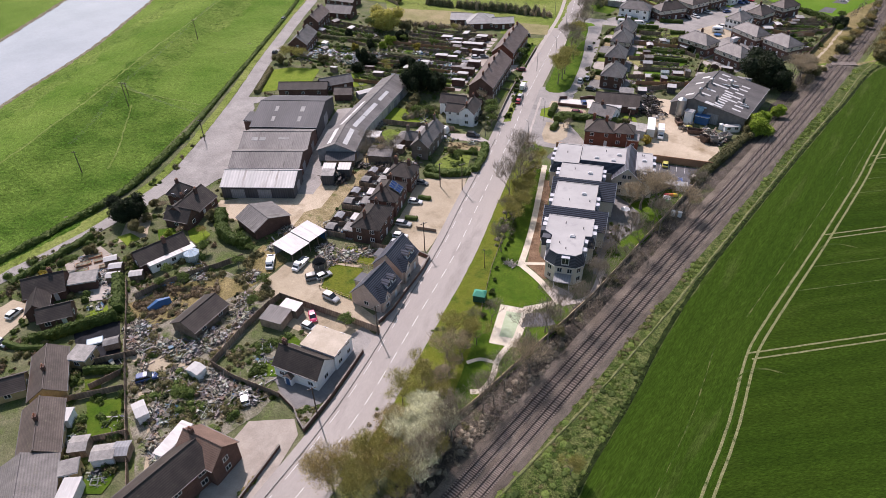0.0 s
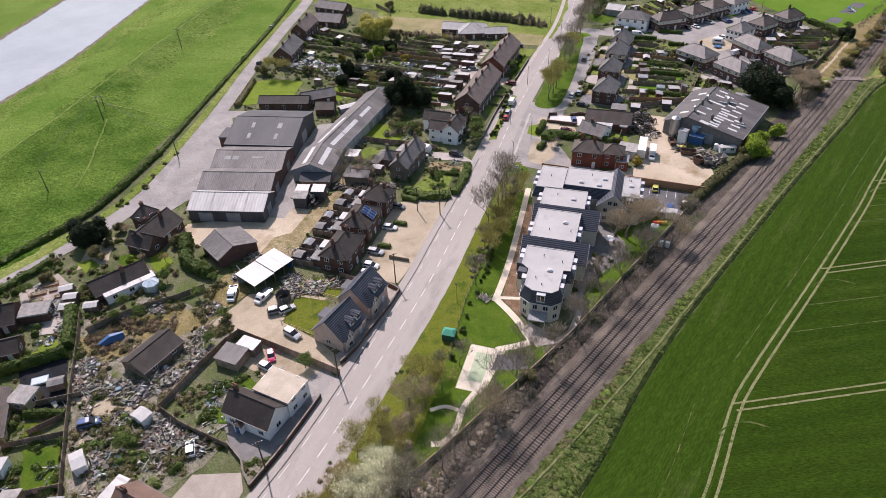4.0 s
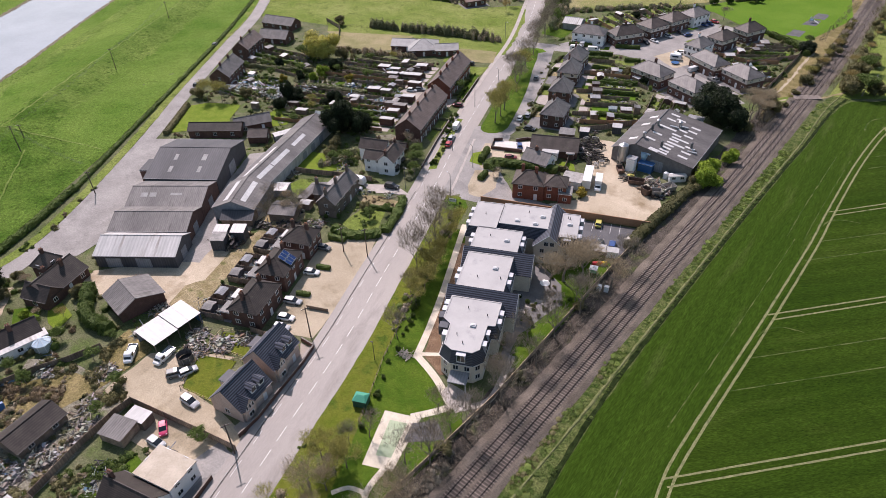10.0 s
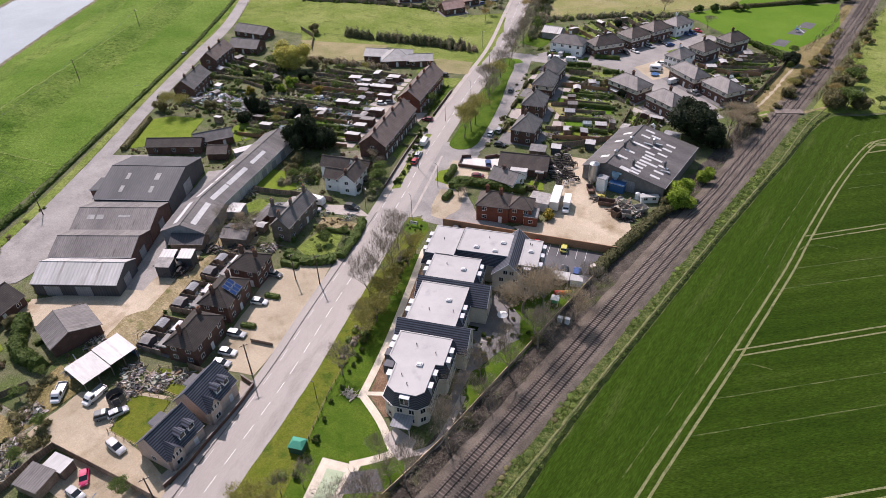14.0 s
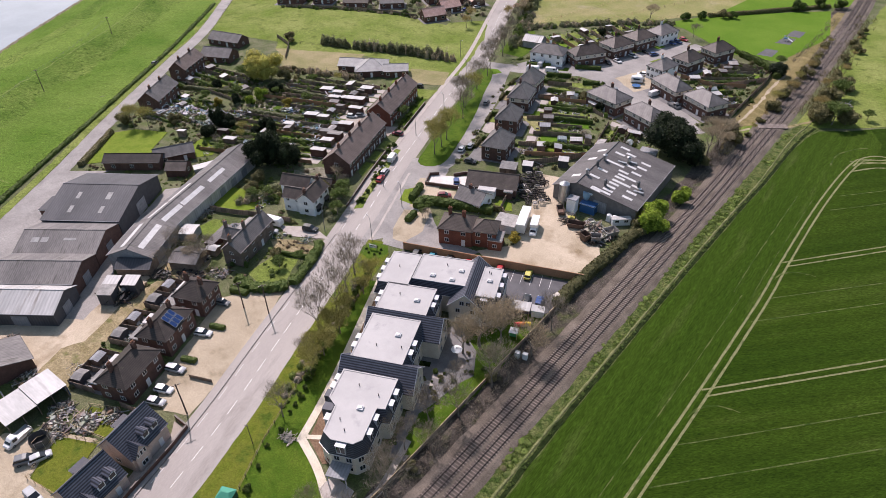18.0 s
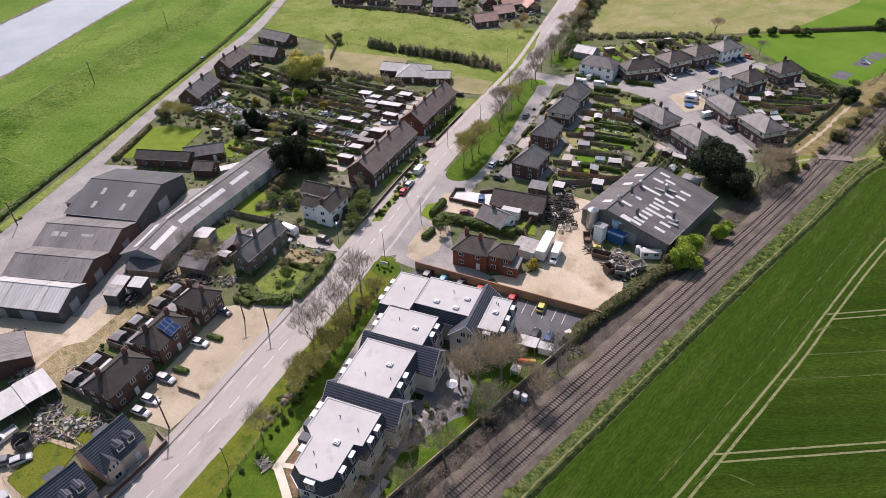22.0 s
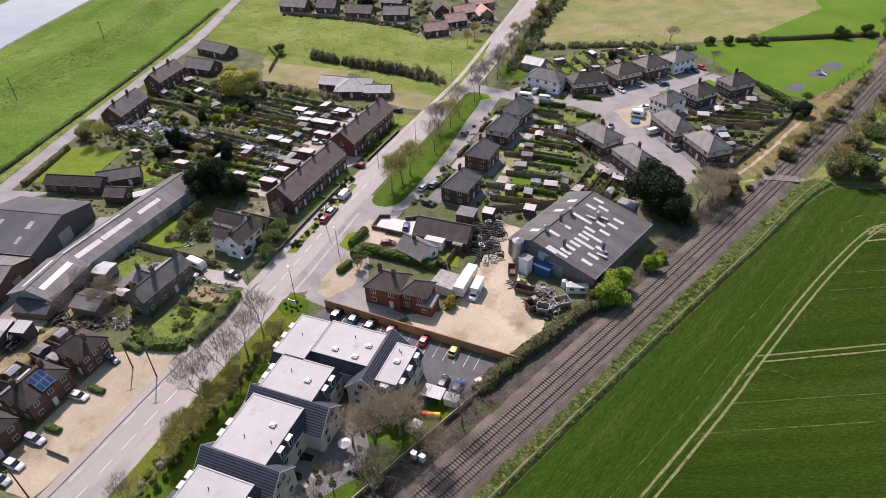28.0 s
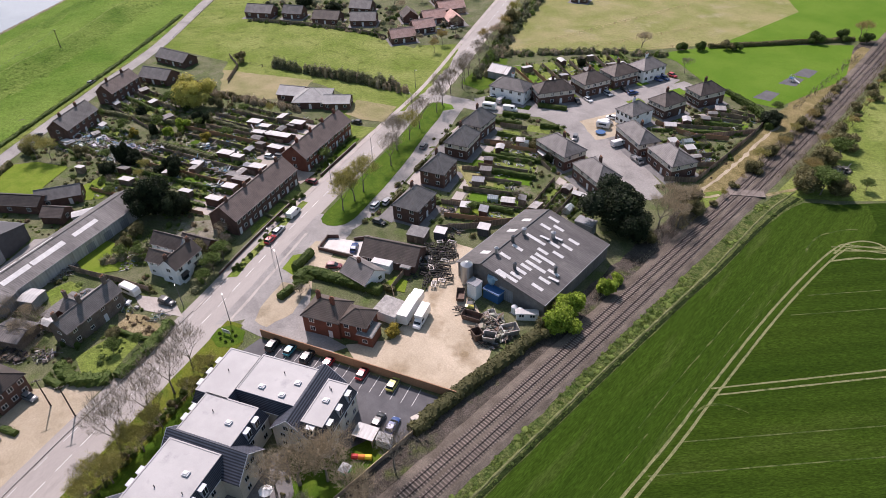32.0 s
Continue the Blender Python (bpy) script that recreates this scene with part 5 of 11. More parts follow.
# low pale ridge, and a flat strip coloured for the ditch's shadow, along the crop
DITCH = [(-18.2, 0), (-22.2, 40), (-25.4, 63), (-26.5, 72), (-27.8, 88), (-29.7, 102), (-31.2, 119), (-32.0, 140), (-32.1, 200), (-31.6, 240), (-31.1, 258), (-31.2, 280), (-30.8, 294), (-29.4, 304)]
RIDGE = [(-37.2, 30), (-36.0, 48), (-34.9, 66), (-33.9, 83), (-33.4, 100), (-33.1, 119), (-33.3, 140), (-33.4, 200), (-32.9, 240), (-32.7, 258), (-33.3, 280), (-33.3, 294), (-32.0, 307)]
for pts, prof, mt, words in ((RIDGE, ((0.4, 0.05), (0.16, 0.22), (-0.14, 0.22), (-0.34, 0.05)), PALEGRASS, "low pale grassy ridge beside the ditch"), (DITCH, ((0.95, 0.07), (0.7, 0.09), (0.25, 0.09), (-0.15, 0.095)), DARKWEED, "flat weedy strip coloured dark for the ditch's shadow")):
    rows = []
    for q, d, s in along(smooth_line(pts, 0.9)):
        e = 0.1 * noise.noise(q * 0.35) + 0.08 * noise.noise(q * 1.1)
        f = 0.85 + 0.35 * noise.noise(q * 0.22 + Vector((9, 1, 4)))
        rows.append([(q + s * (u * f + e)) + Vector((0, 0, z)) for u, z in prof])
    sheet("ground", Mesh().add([p for r in rows for p in r], [(r * 4 + i + 1, r * 4 + i, (r + 1) * 4 + i, (r + 1) * 4 + i + 1) for r in range(len(rows) - 1) for i in range(3)]), mt, words, "ditch")
for n, mt, seed, words in ((150, L_HEDGE, 96, "dark green weeds along the ditch"), (90, L_GREEN, 97, "mid-green weeds along the ditch")):
    overgrow([(-19.4, 0), (-23.4, 40), (-26.6, 63), (-27.6, 72), (-28.9, 88), (-30.8, 102), (-32.0, 119), (-32.9, 140), (-33.0, 200), (-32.5, 240), (-32.0, 258), (-32.2, 280), (-31.6, 294), (-30.2, 304), (-29.6, 304), (-31.0, 294), (-31.5, 280), (-31.4, 258), (-32.0, 240), (-32.4, 200), (-32.4, 140), (-31.5, 119), (-30.0, 102), (-28.0, 88), (-26.7, 72), (-25.7, 63), (-22.5, 40), (-18.5, 0)], n, mt, seed, 0.25, 0.6, words, "weeds", 40, 0.13, 0.9, even=True)
overgrow([(-34.6, 30), (-33.6, 83), (-32.8, 104), (-30.6, 104), (-28.2, 88), (-27, 72), (-25.8, 63), (-20, 0), (-30, 0)], 240, L_GREEN, 98, 0.4, 1.1, "mid-green weeds in a hollow beside the crop", "weeds", 40, 0.16, 0.6, even=True)

# rough grass beyond the crop and beside the line
patch("ground", [(-35.5, 304), (-29, 304.2), (-21.6, 309), (-14.5, 316), (40, 368), (300, 540), (300, 620), (-45, 620), (-40, 420)], 0.052, PASTURE, "rough green grass beyond the wheat", "field", 1.5, 4)
patch("ground", [(-49, 268), (-55, 292), (-55.5, 312), (-55.6, 335), (-57, 362), (-57, 396), (-57.2, 440), (-47, 440), (-45, 380), (-44, 310), (-45.5, 268)], 0.05, STRAW, "dead straw-coloured grass beside the railway", "ground", 1.2, 3)
patch("ground", [(-51.7, 288.4), (-46.6, 294.8), (-45.0, 292.6), (-46.3, 281.5), (-49.5, 282.5)], 0.062, PASTURE, "green grass beside the foot crossing", "ground", 0.5)
ribbon("pavement", [(-47.0, 290.6), (-50.4, 286.6), (-52.0, 289.1), (-51.7, 296), (-51.6, 303.2), (-51.8, 318.0), (-52.6, 330), (-52.2, 345)], 0.6, -0.4, 0.075, GRAVEL, label="sandy trodden path beside the railway", category="path", step=1.0, rough_edge=0.8)
ribbon("pavement", [(-37.2, 299.6), (-34.6, 304.6), (-32.6, 308.3), (-31.0, 314)], 0.6, -0.6, 0.072, DRYSLOPE, label="trodden track from the foot crossing", category="path", step=1.0, rough_edge=0.5)
ribbon("ground", [(-18.8, 280.1), (-19.2, 286), (-18.2, 291), (-14.9, 296.7), (-12.4, 299)], 0.2, -0.2, 0.0592, FADEDRUT, label="faint curved wheel mark in the headland", category="wheel track", step=0.6, rough_edge=0.2)

# wheel tracks in the crop
TRACK = [(-4, 40), (-7.9, 75), (-10, 93), (-13.5, 112), (-14.2, 125), (-13.7, 165), (-13.7, 203), (-14.3, 221), (-14.8, 256), (-13.2, 285), (-9, 291), (10, 300), (60, 322)]
patch("ground", [(-18, 0), (-22, 40), (-25.2, 63), (-26.3, 72), (-27.6, 88), (-29.5, 102), (-31.0, 119), (-31.8, 140), (-31.8, 200), (-31.3, 240), (-30.8, 258), (-30.8, 280), (-30.2, 294), (-28.2, 302.4), (-21.1, 307.5), (-14.2, 313), (-9, 304), (-9, 291), (-13.2, 285), (-14.8, 256), (-14.3, 221), (-13.7, 165), (-14.2, 125), (-13.5, 112), (-10, 93), (-7.9, 75), (-4, 40), (0, 0)], 0.054, HEADLAND, "headland of young wheat drilled along the field's edge", "field", 0.3, 4)
for off, w, y0 in ((4.6, 0.1, 150), (6.6, 0.12, 205), (7.4, 0.08, 60), (2.6, 0.08, 215)):
    ribbon("ground", [(x - off, y) for x, y in TRACK if y0 - 30 <= y <= y0 + 62], w, -w, 0.058, FADEDRUT, label="faint old wheel mark in the headland", category="wheel track", step=0.8, rough_edge=0.15)
for x, y in ((-13.6, 166), (-14.2, 219), (-13.8, 111)):
    for r in (6.0, 7.6):
        ribbon("ground", [(x + r - r * math.cos(a * 0.26), y - 0.5 - r * (1 - math.sin(a * 0.26)) + r * 0.3) for a in range(7)], 0.1, -0.1, 0.0585 + r * 0.0005, FADEDRUT, label="faint curved wheel mark where the ruts meet", category="wheel track", step=0.6, rough_edge=0.12)
for u in (-0.9, 0.9):
    ribbon("ground", TRACK, u + 0.26, u - 0.26, 0.062, RUT, label="bare pale wheel rut across the wheat", category="wheel track", step=0.8, rough_edge=0.07)
for a, b in (((-14, 113.3), (40, 176)), ((-13.6, 168.2), (40, 232)), ((-14.2, 221), (40, 288)), ((-14.2, 286), (40, 335))):
    for u in (-0.85, 0.85):
        ribbon("ground", [a, b], u + 0.21, u - 0.21, 0.058, RUT, label="bare pale wheel rut across the wheat", category="wheel track", step=0.8, rough_edge=0.07)
for x, y in ((-13.4, 140.5), (-13.4, 152), (-13.5, 195), (-13, 205.5), (-12, 254), (-11.8, 263.5)):
    ribbon("ground", [(x, y), (x + 54, y + 62)], 0.12, -0.12, 0.056, THINRUT, label="thin tramline across the wheat", category="wheel track", step=0.8, rough_edge=0.08)
LOOP = [(-13.2, 284), (-12.2, 291), (-8.5, 295.5), (-4, 295), (-3, 290.5), (-8, 286.5), (-13, 280)]
ribbon("ground", LOOP, 0.3, -0.3, 0.06, RUT, label="bare turning loop of wheel ruts", category="wheel track", step=0.8, rough_edge=0.2)

# main road, pavement, markings
ROAD = [(-40, -60), (-52, -20), (-57, 0), (-62, 26), (-65.3, 42), (-69.5, 57), (-77.5, 80), (-85.2, 102), (-94.5, 124), (-110.5, 162), (-126, 195), (-147.5, 248), (-164, 290), (-190, 342), (-218, 398), (-262, 486)]
near, far = ROAD[:11], ROAD[9:]
ribbon("road", near, 4.85, -5.2, 0.045, ASPHALT, label="worn grey main road with white markings", category="road", step=2)
GUTTER = mat("gutter_dirt", (0.10, 0.092, 0.08), (0.17, 0.155, 0.138), 0.4, 4.0, **W, spread=0.3, bump=0.3, grain=0.3)
ribbon("road", near[3:], 4.85, 4.6, 0.05, GUTTER, label="dark strip along the kerb", category="gutter", step=1, rough_edge=0.12)
ribbon("road", far, 4.3, -4.3, 0.04, ASPHALT, label="worn grey main road with white markings", category="road", step=2)
ribbon("pavement", near[3:], 6.7, 4.85, 0.13, ASPHALT, 0.12, label="pale footway beside the main road", category="pavement", step=2)
ribbon("pavement", near[3:], 5.0, 4.85, 0.136, KERB, 0.13, label="kerb of the footway", category="kerb", step=2)
ribbon("pavement", far, 6.0, 4.3, 0.11, PAVING, 0.1, label="pale footway beside the main road", category="pavement", step=2)
ribbon("pavement", ROAD[7:11], -5.25, -6.0, 0.05, PAVING, label="worn edge of the main road", category="pavement", step=2, rough_edge=0.35)
ribbon("pavement", ROAD[11:], -4.25, -5.2, 0.05, PAVING, label="worn edge of the main road", category="pavement", step=2, rough_edge=0.3)


def dashes(pts, off, mark, gap, width, z=0.052, label="white dashed road line", name="road_marking"):
    line = smooth_line(pts, 0.5)
    m, dist, last = Mesh(), 0.0, None
    strip = []
    for q, d, s in along(line):
        if last is not None:
            dist += (q - last).length
        last = q
        if dist % (mark + gap) < mark:
            strip.append((q + s * (off + width / 2), q + s * (off - width / 2)))
        elif strip:
            if len(strip) > 1:
                m.add([(p.x, p.y, z) for r in strip for p in r], [(2 * i, 2 * i + 1, 2 * i + 3, 2 * i + 2) for i in range(len(strip) - 1)])
            strip = []
    return sheet(name, m, LINEPAINT, label, "road marking")


dashes(ROAD[2:11], 0.0, 4.0, 2.0, 0.14, 0.062)
dashes(ROAD[10:], 0.0, 4.0, 2.0, 0.14, 0.062)
dashes(ROAD[3:11], 4.0, 4.0, 3.0, 0.1, label="white dashed edge line")

# verge and lawn of the new building, paths
ribbon("ground", ROAD[4:10], -5.15, -9.5, 0.066, MOSSY, label="mossy yellow-green roadside verge", category="verge", step=0.7, rough_edge=0.16)
patch("ground", [(-62, 60), (-67.5, 76), (-73, 91), (-79, 106), (-88, 126), (-103, 161), (-97, 163), (-93, 152), (-84.5, 131), (-80.4, 117), (-74.5, 103.5), (-67, 90), (-62, 80), (-56, 66), (-54, 55), (-58, 46)], 0.075, MOSSY, "mossy yellow-green roadside verge", "verge", 0.3)
patch("ground", [(-62, 80), (-67, 90), (-74.5, 103.5), (-80.4, 117), (-84.5, 131), (-93, 152), (-89, 153), (-79.5, 131), (-73, 118), (-69, 108.5), (-57, 104), (-52, 103), (-49.5, 100), (-49.8, 85), (-51, 70), (-53, 60), (-56, 66)], 0.08, LAWN, "fresh green lawn in front of the new building", "lawn", 0.15)
patch("ground", [(-50, 118), (-55, 132), (-62, 147), (-56, 165), (-51, 168), (-49.5, 140)], 0.078, LAWN, "lawn behind the new building", "lawn", 0.3)
ribbon("pavement", [(-92, 155), (-79, 130), (-73, 117.5), (-69.2, 108.5)], 0.8, -0.8, 0.1, CREAM, 0.06, "buff resin footpath", "path", 2)
ribbon("pavement", [(-69.2, 109.2), (-62, 106.8), (-55.5, 103.4)], 0.8, -0.8, 0.104, CREAM, 0.06, "buff resin footpath", "path", 2)
ribbon("pavement", [(-69, 110.2), (-64.5, 113.5)], 0.5, -0.5, 0.103, CREAM, 0.06, "buff resin footpath", "path", 1)
patch("pavement", [(-58.5, 104), (-53, 102.3), (-52, 104), (-53.2, 107.8), (-58.8, 107.6)], 0.108, PAVING, "paved entrance apron", "path")
ribbon("pavement", [(-53, 103.6), (-49.8, 109), (-51.5, 117), (-53, 122)], 0.7, -0.7, 0.106, PAVING, 0.05, "pale footpath along the back fence", "path", 1)
patch("ground", [(-68.3, 110.2), (-62, 108), (-60.5, 109.2), (-64.8, 114.6), (-69, 116.5), (-70.5, 114.5)], 0.095, MULCH, "bark-covered planting bed", "flower bed")
patch("ground", [(-70.4, 114.2), (-72.2, 117.6), (-78.2, 130), (-88, 148), (-85, 148), (-76, 130.5), (-70, 118.5), (-68.6, 116)], 0.092, MULCH, "bark-covered bed along the wall", "flower bed", 0.2)
# sunken garden with a pale frame
patch("pavement", [(-64.6, 94), (-59.3, 82.2), (-53.8, 84.6), (-57.6, 97)], 0.1, CREAM, "pale paved frame of a small garden", "path")
patch("ground", [(-62.2, 92.9), (-58.7, 85.2), (-56, 86.6), (-58.9, 94.4)], 0.112, mat("mint_turf", (0.34, 0.41, 0.26), (0.42, 0.48, 0.33), 0.5, 5, **W, spread=0.12, bump=0.1), "pale mint artificial turf", "lawn")
patch("pavement", [(-56.6, 90.5), (-50.6, 96), (-54.8, 98.6), (-58.2, 95)], 0.106, DARKTAR, "dark paved pad", "path")
ribbon("pavement", [(-59.4, 96), (-56.5, 100), (-54.2, 104)], 0.8, -0.8, 0.102, CREAM, 0.05, "buff resin footpath", "path", 1)
ribbon("pavement", [(-55.5, 84.9), (-55.0, 80.1), (-54.2, 77.8), (-53.2, 75.8), (-52.3, 72.6), (-52.6, 70.0), (-54.0, 68.8)], 0.62, -0.62, 0.102, CREAM, 0.05, "winding buff footpath", "path", 1)
ribbon("pavement", [(-55, 78.3), (-57.8, 77.2), (-59.4, 74.6)], 0.45, -0.45, 0.1, CREAM, 0.05, "short buff footpath", "path", 1)

# yards and aprons
patch("ground", [(-107, 63.2), (-98, 65.4), (-88, 67.8), (-80.4, 69.6), (-82, 72.5), (-91, 73.2), (-103, 72), (-110, 66)], 0.066, GRAVEL, "buff gravel beside the boarded fence", "yard")
patch("pavement", [(-80.2, 59), (-78.4, 62.5), (-80.2, 68.4), (-84.6, 68.6), (-85.0, 62.4)], 0.078, LANE, "grey tarmac end of the drive", "drive", 0.3)
patch("ground", [(-143, 95), (-150, 104), (-158, 115), (-167, 130), (-175, 144), (-170.5, 149), (-163, 137), (-156.5, 124), (-150, 114), (-140, 106), (-137, 99)], 0.071, LANE, "worn concrete between the warehouses", "yard", 0.6)
patch("ground", [(-137.5, 103), (-143, 109), (-148, 116), (-151, 127), (-146, 131), (-141, 124), (-138, 116), (-133, 110)], 0.0725, YARD, "sandy yard beside the long shed", "yard", 0.8)
patch("pavement", [(-92.8, 96), (-89.5, 96.4), (-87.6, 91.6), (-85, 82), (-83.4, 76.7), (-82.8, 71.9), (-85.3, 72.3), (-85.6, 78), (-89, 86), (-90.6, 94)], 0.094, BLOCKPAVE, "pinkish paved forecourt of the new houses", "drive")
patch("ground", [(-180, 62), (-166, 80), (-169, 100), (-204, 128), (-200, 139), (-212, 130), (-178, 74)], 0.127, LANE, "pale concrete apron by the sheds", "yard", 0.6)
patch("ground", [(-158, 76), (-150, 88), (-138, 99), (-151, 111), (-140, 116), (-133, 108), (-127, 95), (-126, 86), (-131, 80), (-145, 76)], 0.07, YARD, "pale sandy yard below the sheds", "yard", 1.0)
patch("ground", [(-115, 61), (-117, 73), (-108, 80), (-101, 84), (-103.5, 71.5), (-91, 73), (-83.5, 72), (-84, 69.8), (-103, 66.6), (-110, 61)], 0.07, GRAVEL, "buff gravel yard behind the new houses", "yard", 0.5)
patch("ground", [(-118, 124), (-108, 136.5), (-102.5, 128), (-96, 113), (-91.7, 98.5), (-97, 96), (-105, 99), (-111, 112)], 0.07, GRAVEL, "buff gravel forecourt", "yard", 0.4)
patch("ground", [(-103, 57), (-102, 66), (-84, 69.4), (-79.5, 67.5), (-77, 62), (-80, 58), (-92, 59)], 0.07, GRAVEL, "gravel drive behind the white house", "drive", 0.3)
patch("pavement", [(-73, 40), (-76.5, 42), (-83, 36), (-80, 25), (-72, 15), (-66.5, 15), (-69, 30)], 0.1, BLOCKPAVE, "pinkish paved drive beside the brick house", "drive")
patch("ground", [(-75, 193), (-82, 209), (-88, 222), (-80, 224), (-72, 210), (-57, 203), (-50, 192), (-52, 184), (-73, 176), (-79, 178), (-73, 186)], 0.07, YARD, "sandy works yard", "yard", 0.5)
patch("pavement", [(-102, 165), (-113, 186), (-121, 203), (-116, 206), (-107, 189), (-99, 183), (-90, 176), (-78, 178), (-80, 174), (-95, 166.5)], 0.062, LANE, "worn pale apron at the junction", "road", 0.4)
patch("pavement", [(-106.6, 161), (-112.2, 174), (-118.0, 186.6), (-126.4, 205.4), (-121.5, 209), (-112.5, 189), (-102.5, 168)], 0.0485, LANE, "worn pale tarmac where two roads meet", "road")
patch("ground", [(-112, 186), (-116, 197), (-112, 199), (-107, 193), (-105, 186)], 0.09, GRAVEL, "gravel corner by the junction", "yard", 0.4)
patch("pavement", [(-101, 165), (-114, 188), (-123, 206), (-119, 213), (-112, 206), (-104, 186), (-97, 168)], 0.047, LANE, "worn pale apron at the junction", "road", 0.3)
patch("ground", [(-109, 200), (-104, 187), (-100, 184), (-108, 183), (-113, 194)], 0.088, GRAVEL, "buff gravel verge by the junction", "yard", 0.4)
patch("ground", [(-108, 181), (-101, 184), (-96.5, 176), (-97, 169), (-101, 168), (-104, 172)], 0.0915, GRAVEL, "buff gravel corner by the junction", "yard", 0.5)
SERVICE = [(-119, 203), (-119.5, 212), (-128.5, 237), (-138, 260), (-146, 276), (-152, 289)]
ribbon("road", SERVICE, 2.6, -6.0, 0.055, LANE, label="patched service road beside the green", category="road", step=2)
ribbon("road", [(-160, 284), (-148, 287), (-134, 291), (-112, 303.5), (-95, 305), (-84, 296), (-74, 286), (-60, 276)], 3.4, -3.4, 0.056, LANE, label="pale estate road", category="road", step=2)
ribbon("road", [(-106, 304), (-101, 322), (-96, 344), (-92, 358)], 3.2, -3.2, 0.052, LANE, label="pale estate road", category="road", step=2)
patch("ground", [(-121.6, 203.4), (-123.6, 204.4), (-125.0, 206.6), (-127.8, 213.6), (-132, 224), (-137.0, 235.6), (-141.5, 247), (-147.5, 260), (-152, 270), (-155.8, 278), (-155.2, 280.4), (-152.4, 281.6), (-149.0, 280.4), (-144.5, 273), (-138.5, 260), (-131, 245.5), (-124.6, 231.5), (-119.2, 218), (-116.6, 210.8), (-116.4, 207.4), (-117.7, 205.0), (-119.6, 203.6)], 0.1, LAWN, "long green island between the roads", "green", 0.2)
patch("ground", [(-97.5, 159.5), (-99.5, 157.8), (-103.5, 158.3), (-105, 161), (-103.5, 164), (-99.5, 165), (-97, 162.5)], 0.12, LAWN, "small round green with a sign", "green", 0.2, 1)
patch("road", [(-88, 157), (-94.5, 160), (-95, 166), (-52, 182.5), (-50, 172), (-54, 163), (-64, 158), (-76, 163)], 0.066, DARKTAR, "dark tarmac car park with white bays", "car park")
patch("ground", [(-160, 300), (-166, 318), (-172, 330), (-162, 332), (-150, 312), (-148, 300)], 0.08, LAWN, "grass by the estate corner", "lawn", 0.5)

# ---- railway ----
def railway():
    line = smooth_line(RAILS, 2.0)
    for off in (1.68, -1.68):
        track = thing("railway_track", "double-headed steel rails on concrete sleepers", "railway track", group="railway tracks", kind="structure")
        ribbon("ground", RAILS, off + 1.3, off - 1.3, 0.335, FOURFOOT, label="dark oily ballast between the rails", category="ballast", step=3, rough_edge=0.25)
        for g in (-0.72, 0.72):
            rows = []
            for q, d, s in along(line):
                c = q + s * (off + g)
                rows.append([(c.x + s.x * u, c.y + s.y * u, z) for u, z in ((0.07, 0.4), (-0.07, 0.4), (-0.04, 0.56), (0.04, 0.56))])
            part("rail", Mesh().loft(rows), RAIL, track)
        data = shared("sleeper|", lambda: Mesh().add([(-1.25, -0.14, 0.28), (1.25, -0.14, 0.28), (1.25, 0.14, 0.28), (-1.25, 0.14, 0.28), (-1.25, -0.1, 0.368), (1.25, -0.1, 0.368), (1.25, 0.1, 0.368), (-1.25, 0.1, 0.368)],
                                                     ((4, 5, 6, 7), (0, 1, 5, 4), (1, 2, 6, 5), (2, 3, 7, 6), (3, 0, 4, 7))), SLEEPER)
        rest, run, last = Mesh(), 0.0, None
        for q, d, s in along(smooth_line(RAILS, 0.7)):
            if q.y < 40 or q.y > 420:
                continue
            c, g = q + s * off, math.atan2(d.y, d.x) - math.pi / 2
            if 58 < q.y < 154:
                part("sleeper", data, SLEEPER, track, at=Matrix.LocRotScale((c.x, c.y, 0), Euler((0, 0, g)), None))
            else:
                rest.box(-1.25, -0.12, 0.28, 1.25, 0.12, 0.368, Matrix.LocRotScale((c.x, c.y, 0), Euler((0, 0, g)), None))
        tagged(part("sleepers", rest, SLEEPER, track), kind="stuff")


railway()

# ---- the new apartment building ----
def dormer(t, x, y, turn, w=1.35, z=5.75, top=7.85, deep=1.5, mat_=None):
    """A box dormer whose window looks along its own -y."""
    mt = mat_ or DORMER
    d = part("dormer", shared("dormer|%.2f%.2f" % (w, deep), lambda: Mesh().box(-w / 2, 0, z, w / 2, deep, top).box(-w / 2 - 0.1, -0.12, top, w / 2 + 0.1, deep + 0.05, top + 0.1), mt), mt, t, at=pose(x, y, 0, 0, 0, turn))
    part("dormer_window", shared("dormer_window|%.2f" % w, lambda: Mesh().box(-w / 2 + 0.14, -0.05, z + 0.35, w / 2 - 0.14, 0.02, top - 0.22), GLASS), GLASS, d)
    part("mullion", shared("mullion|%.2f" % w, lambda: Mesh().box(-0.035, -0.08, z + 0.35, 0.035, -0.04, top - 0.22), WHITE), WHITE, d)


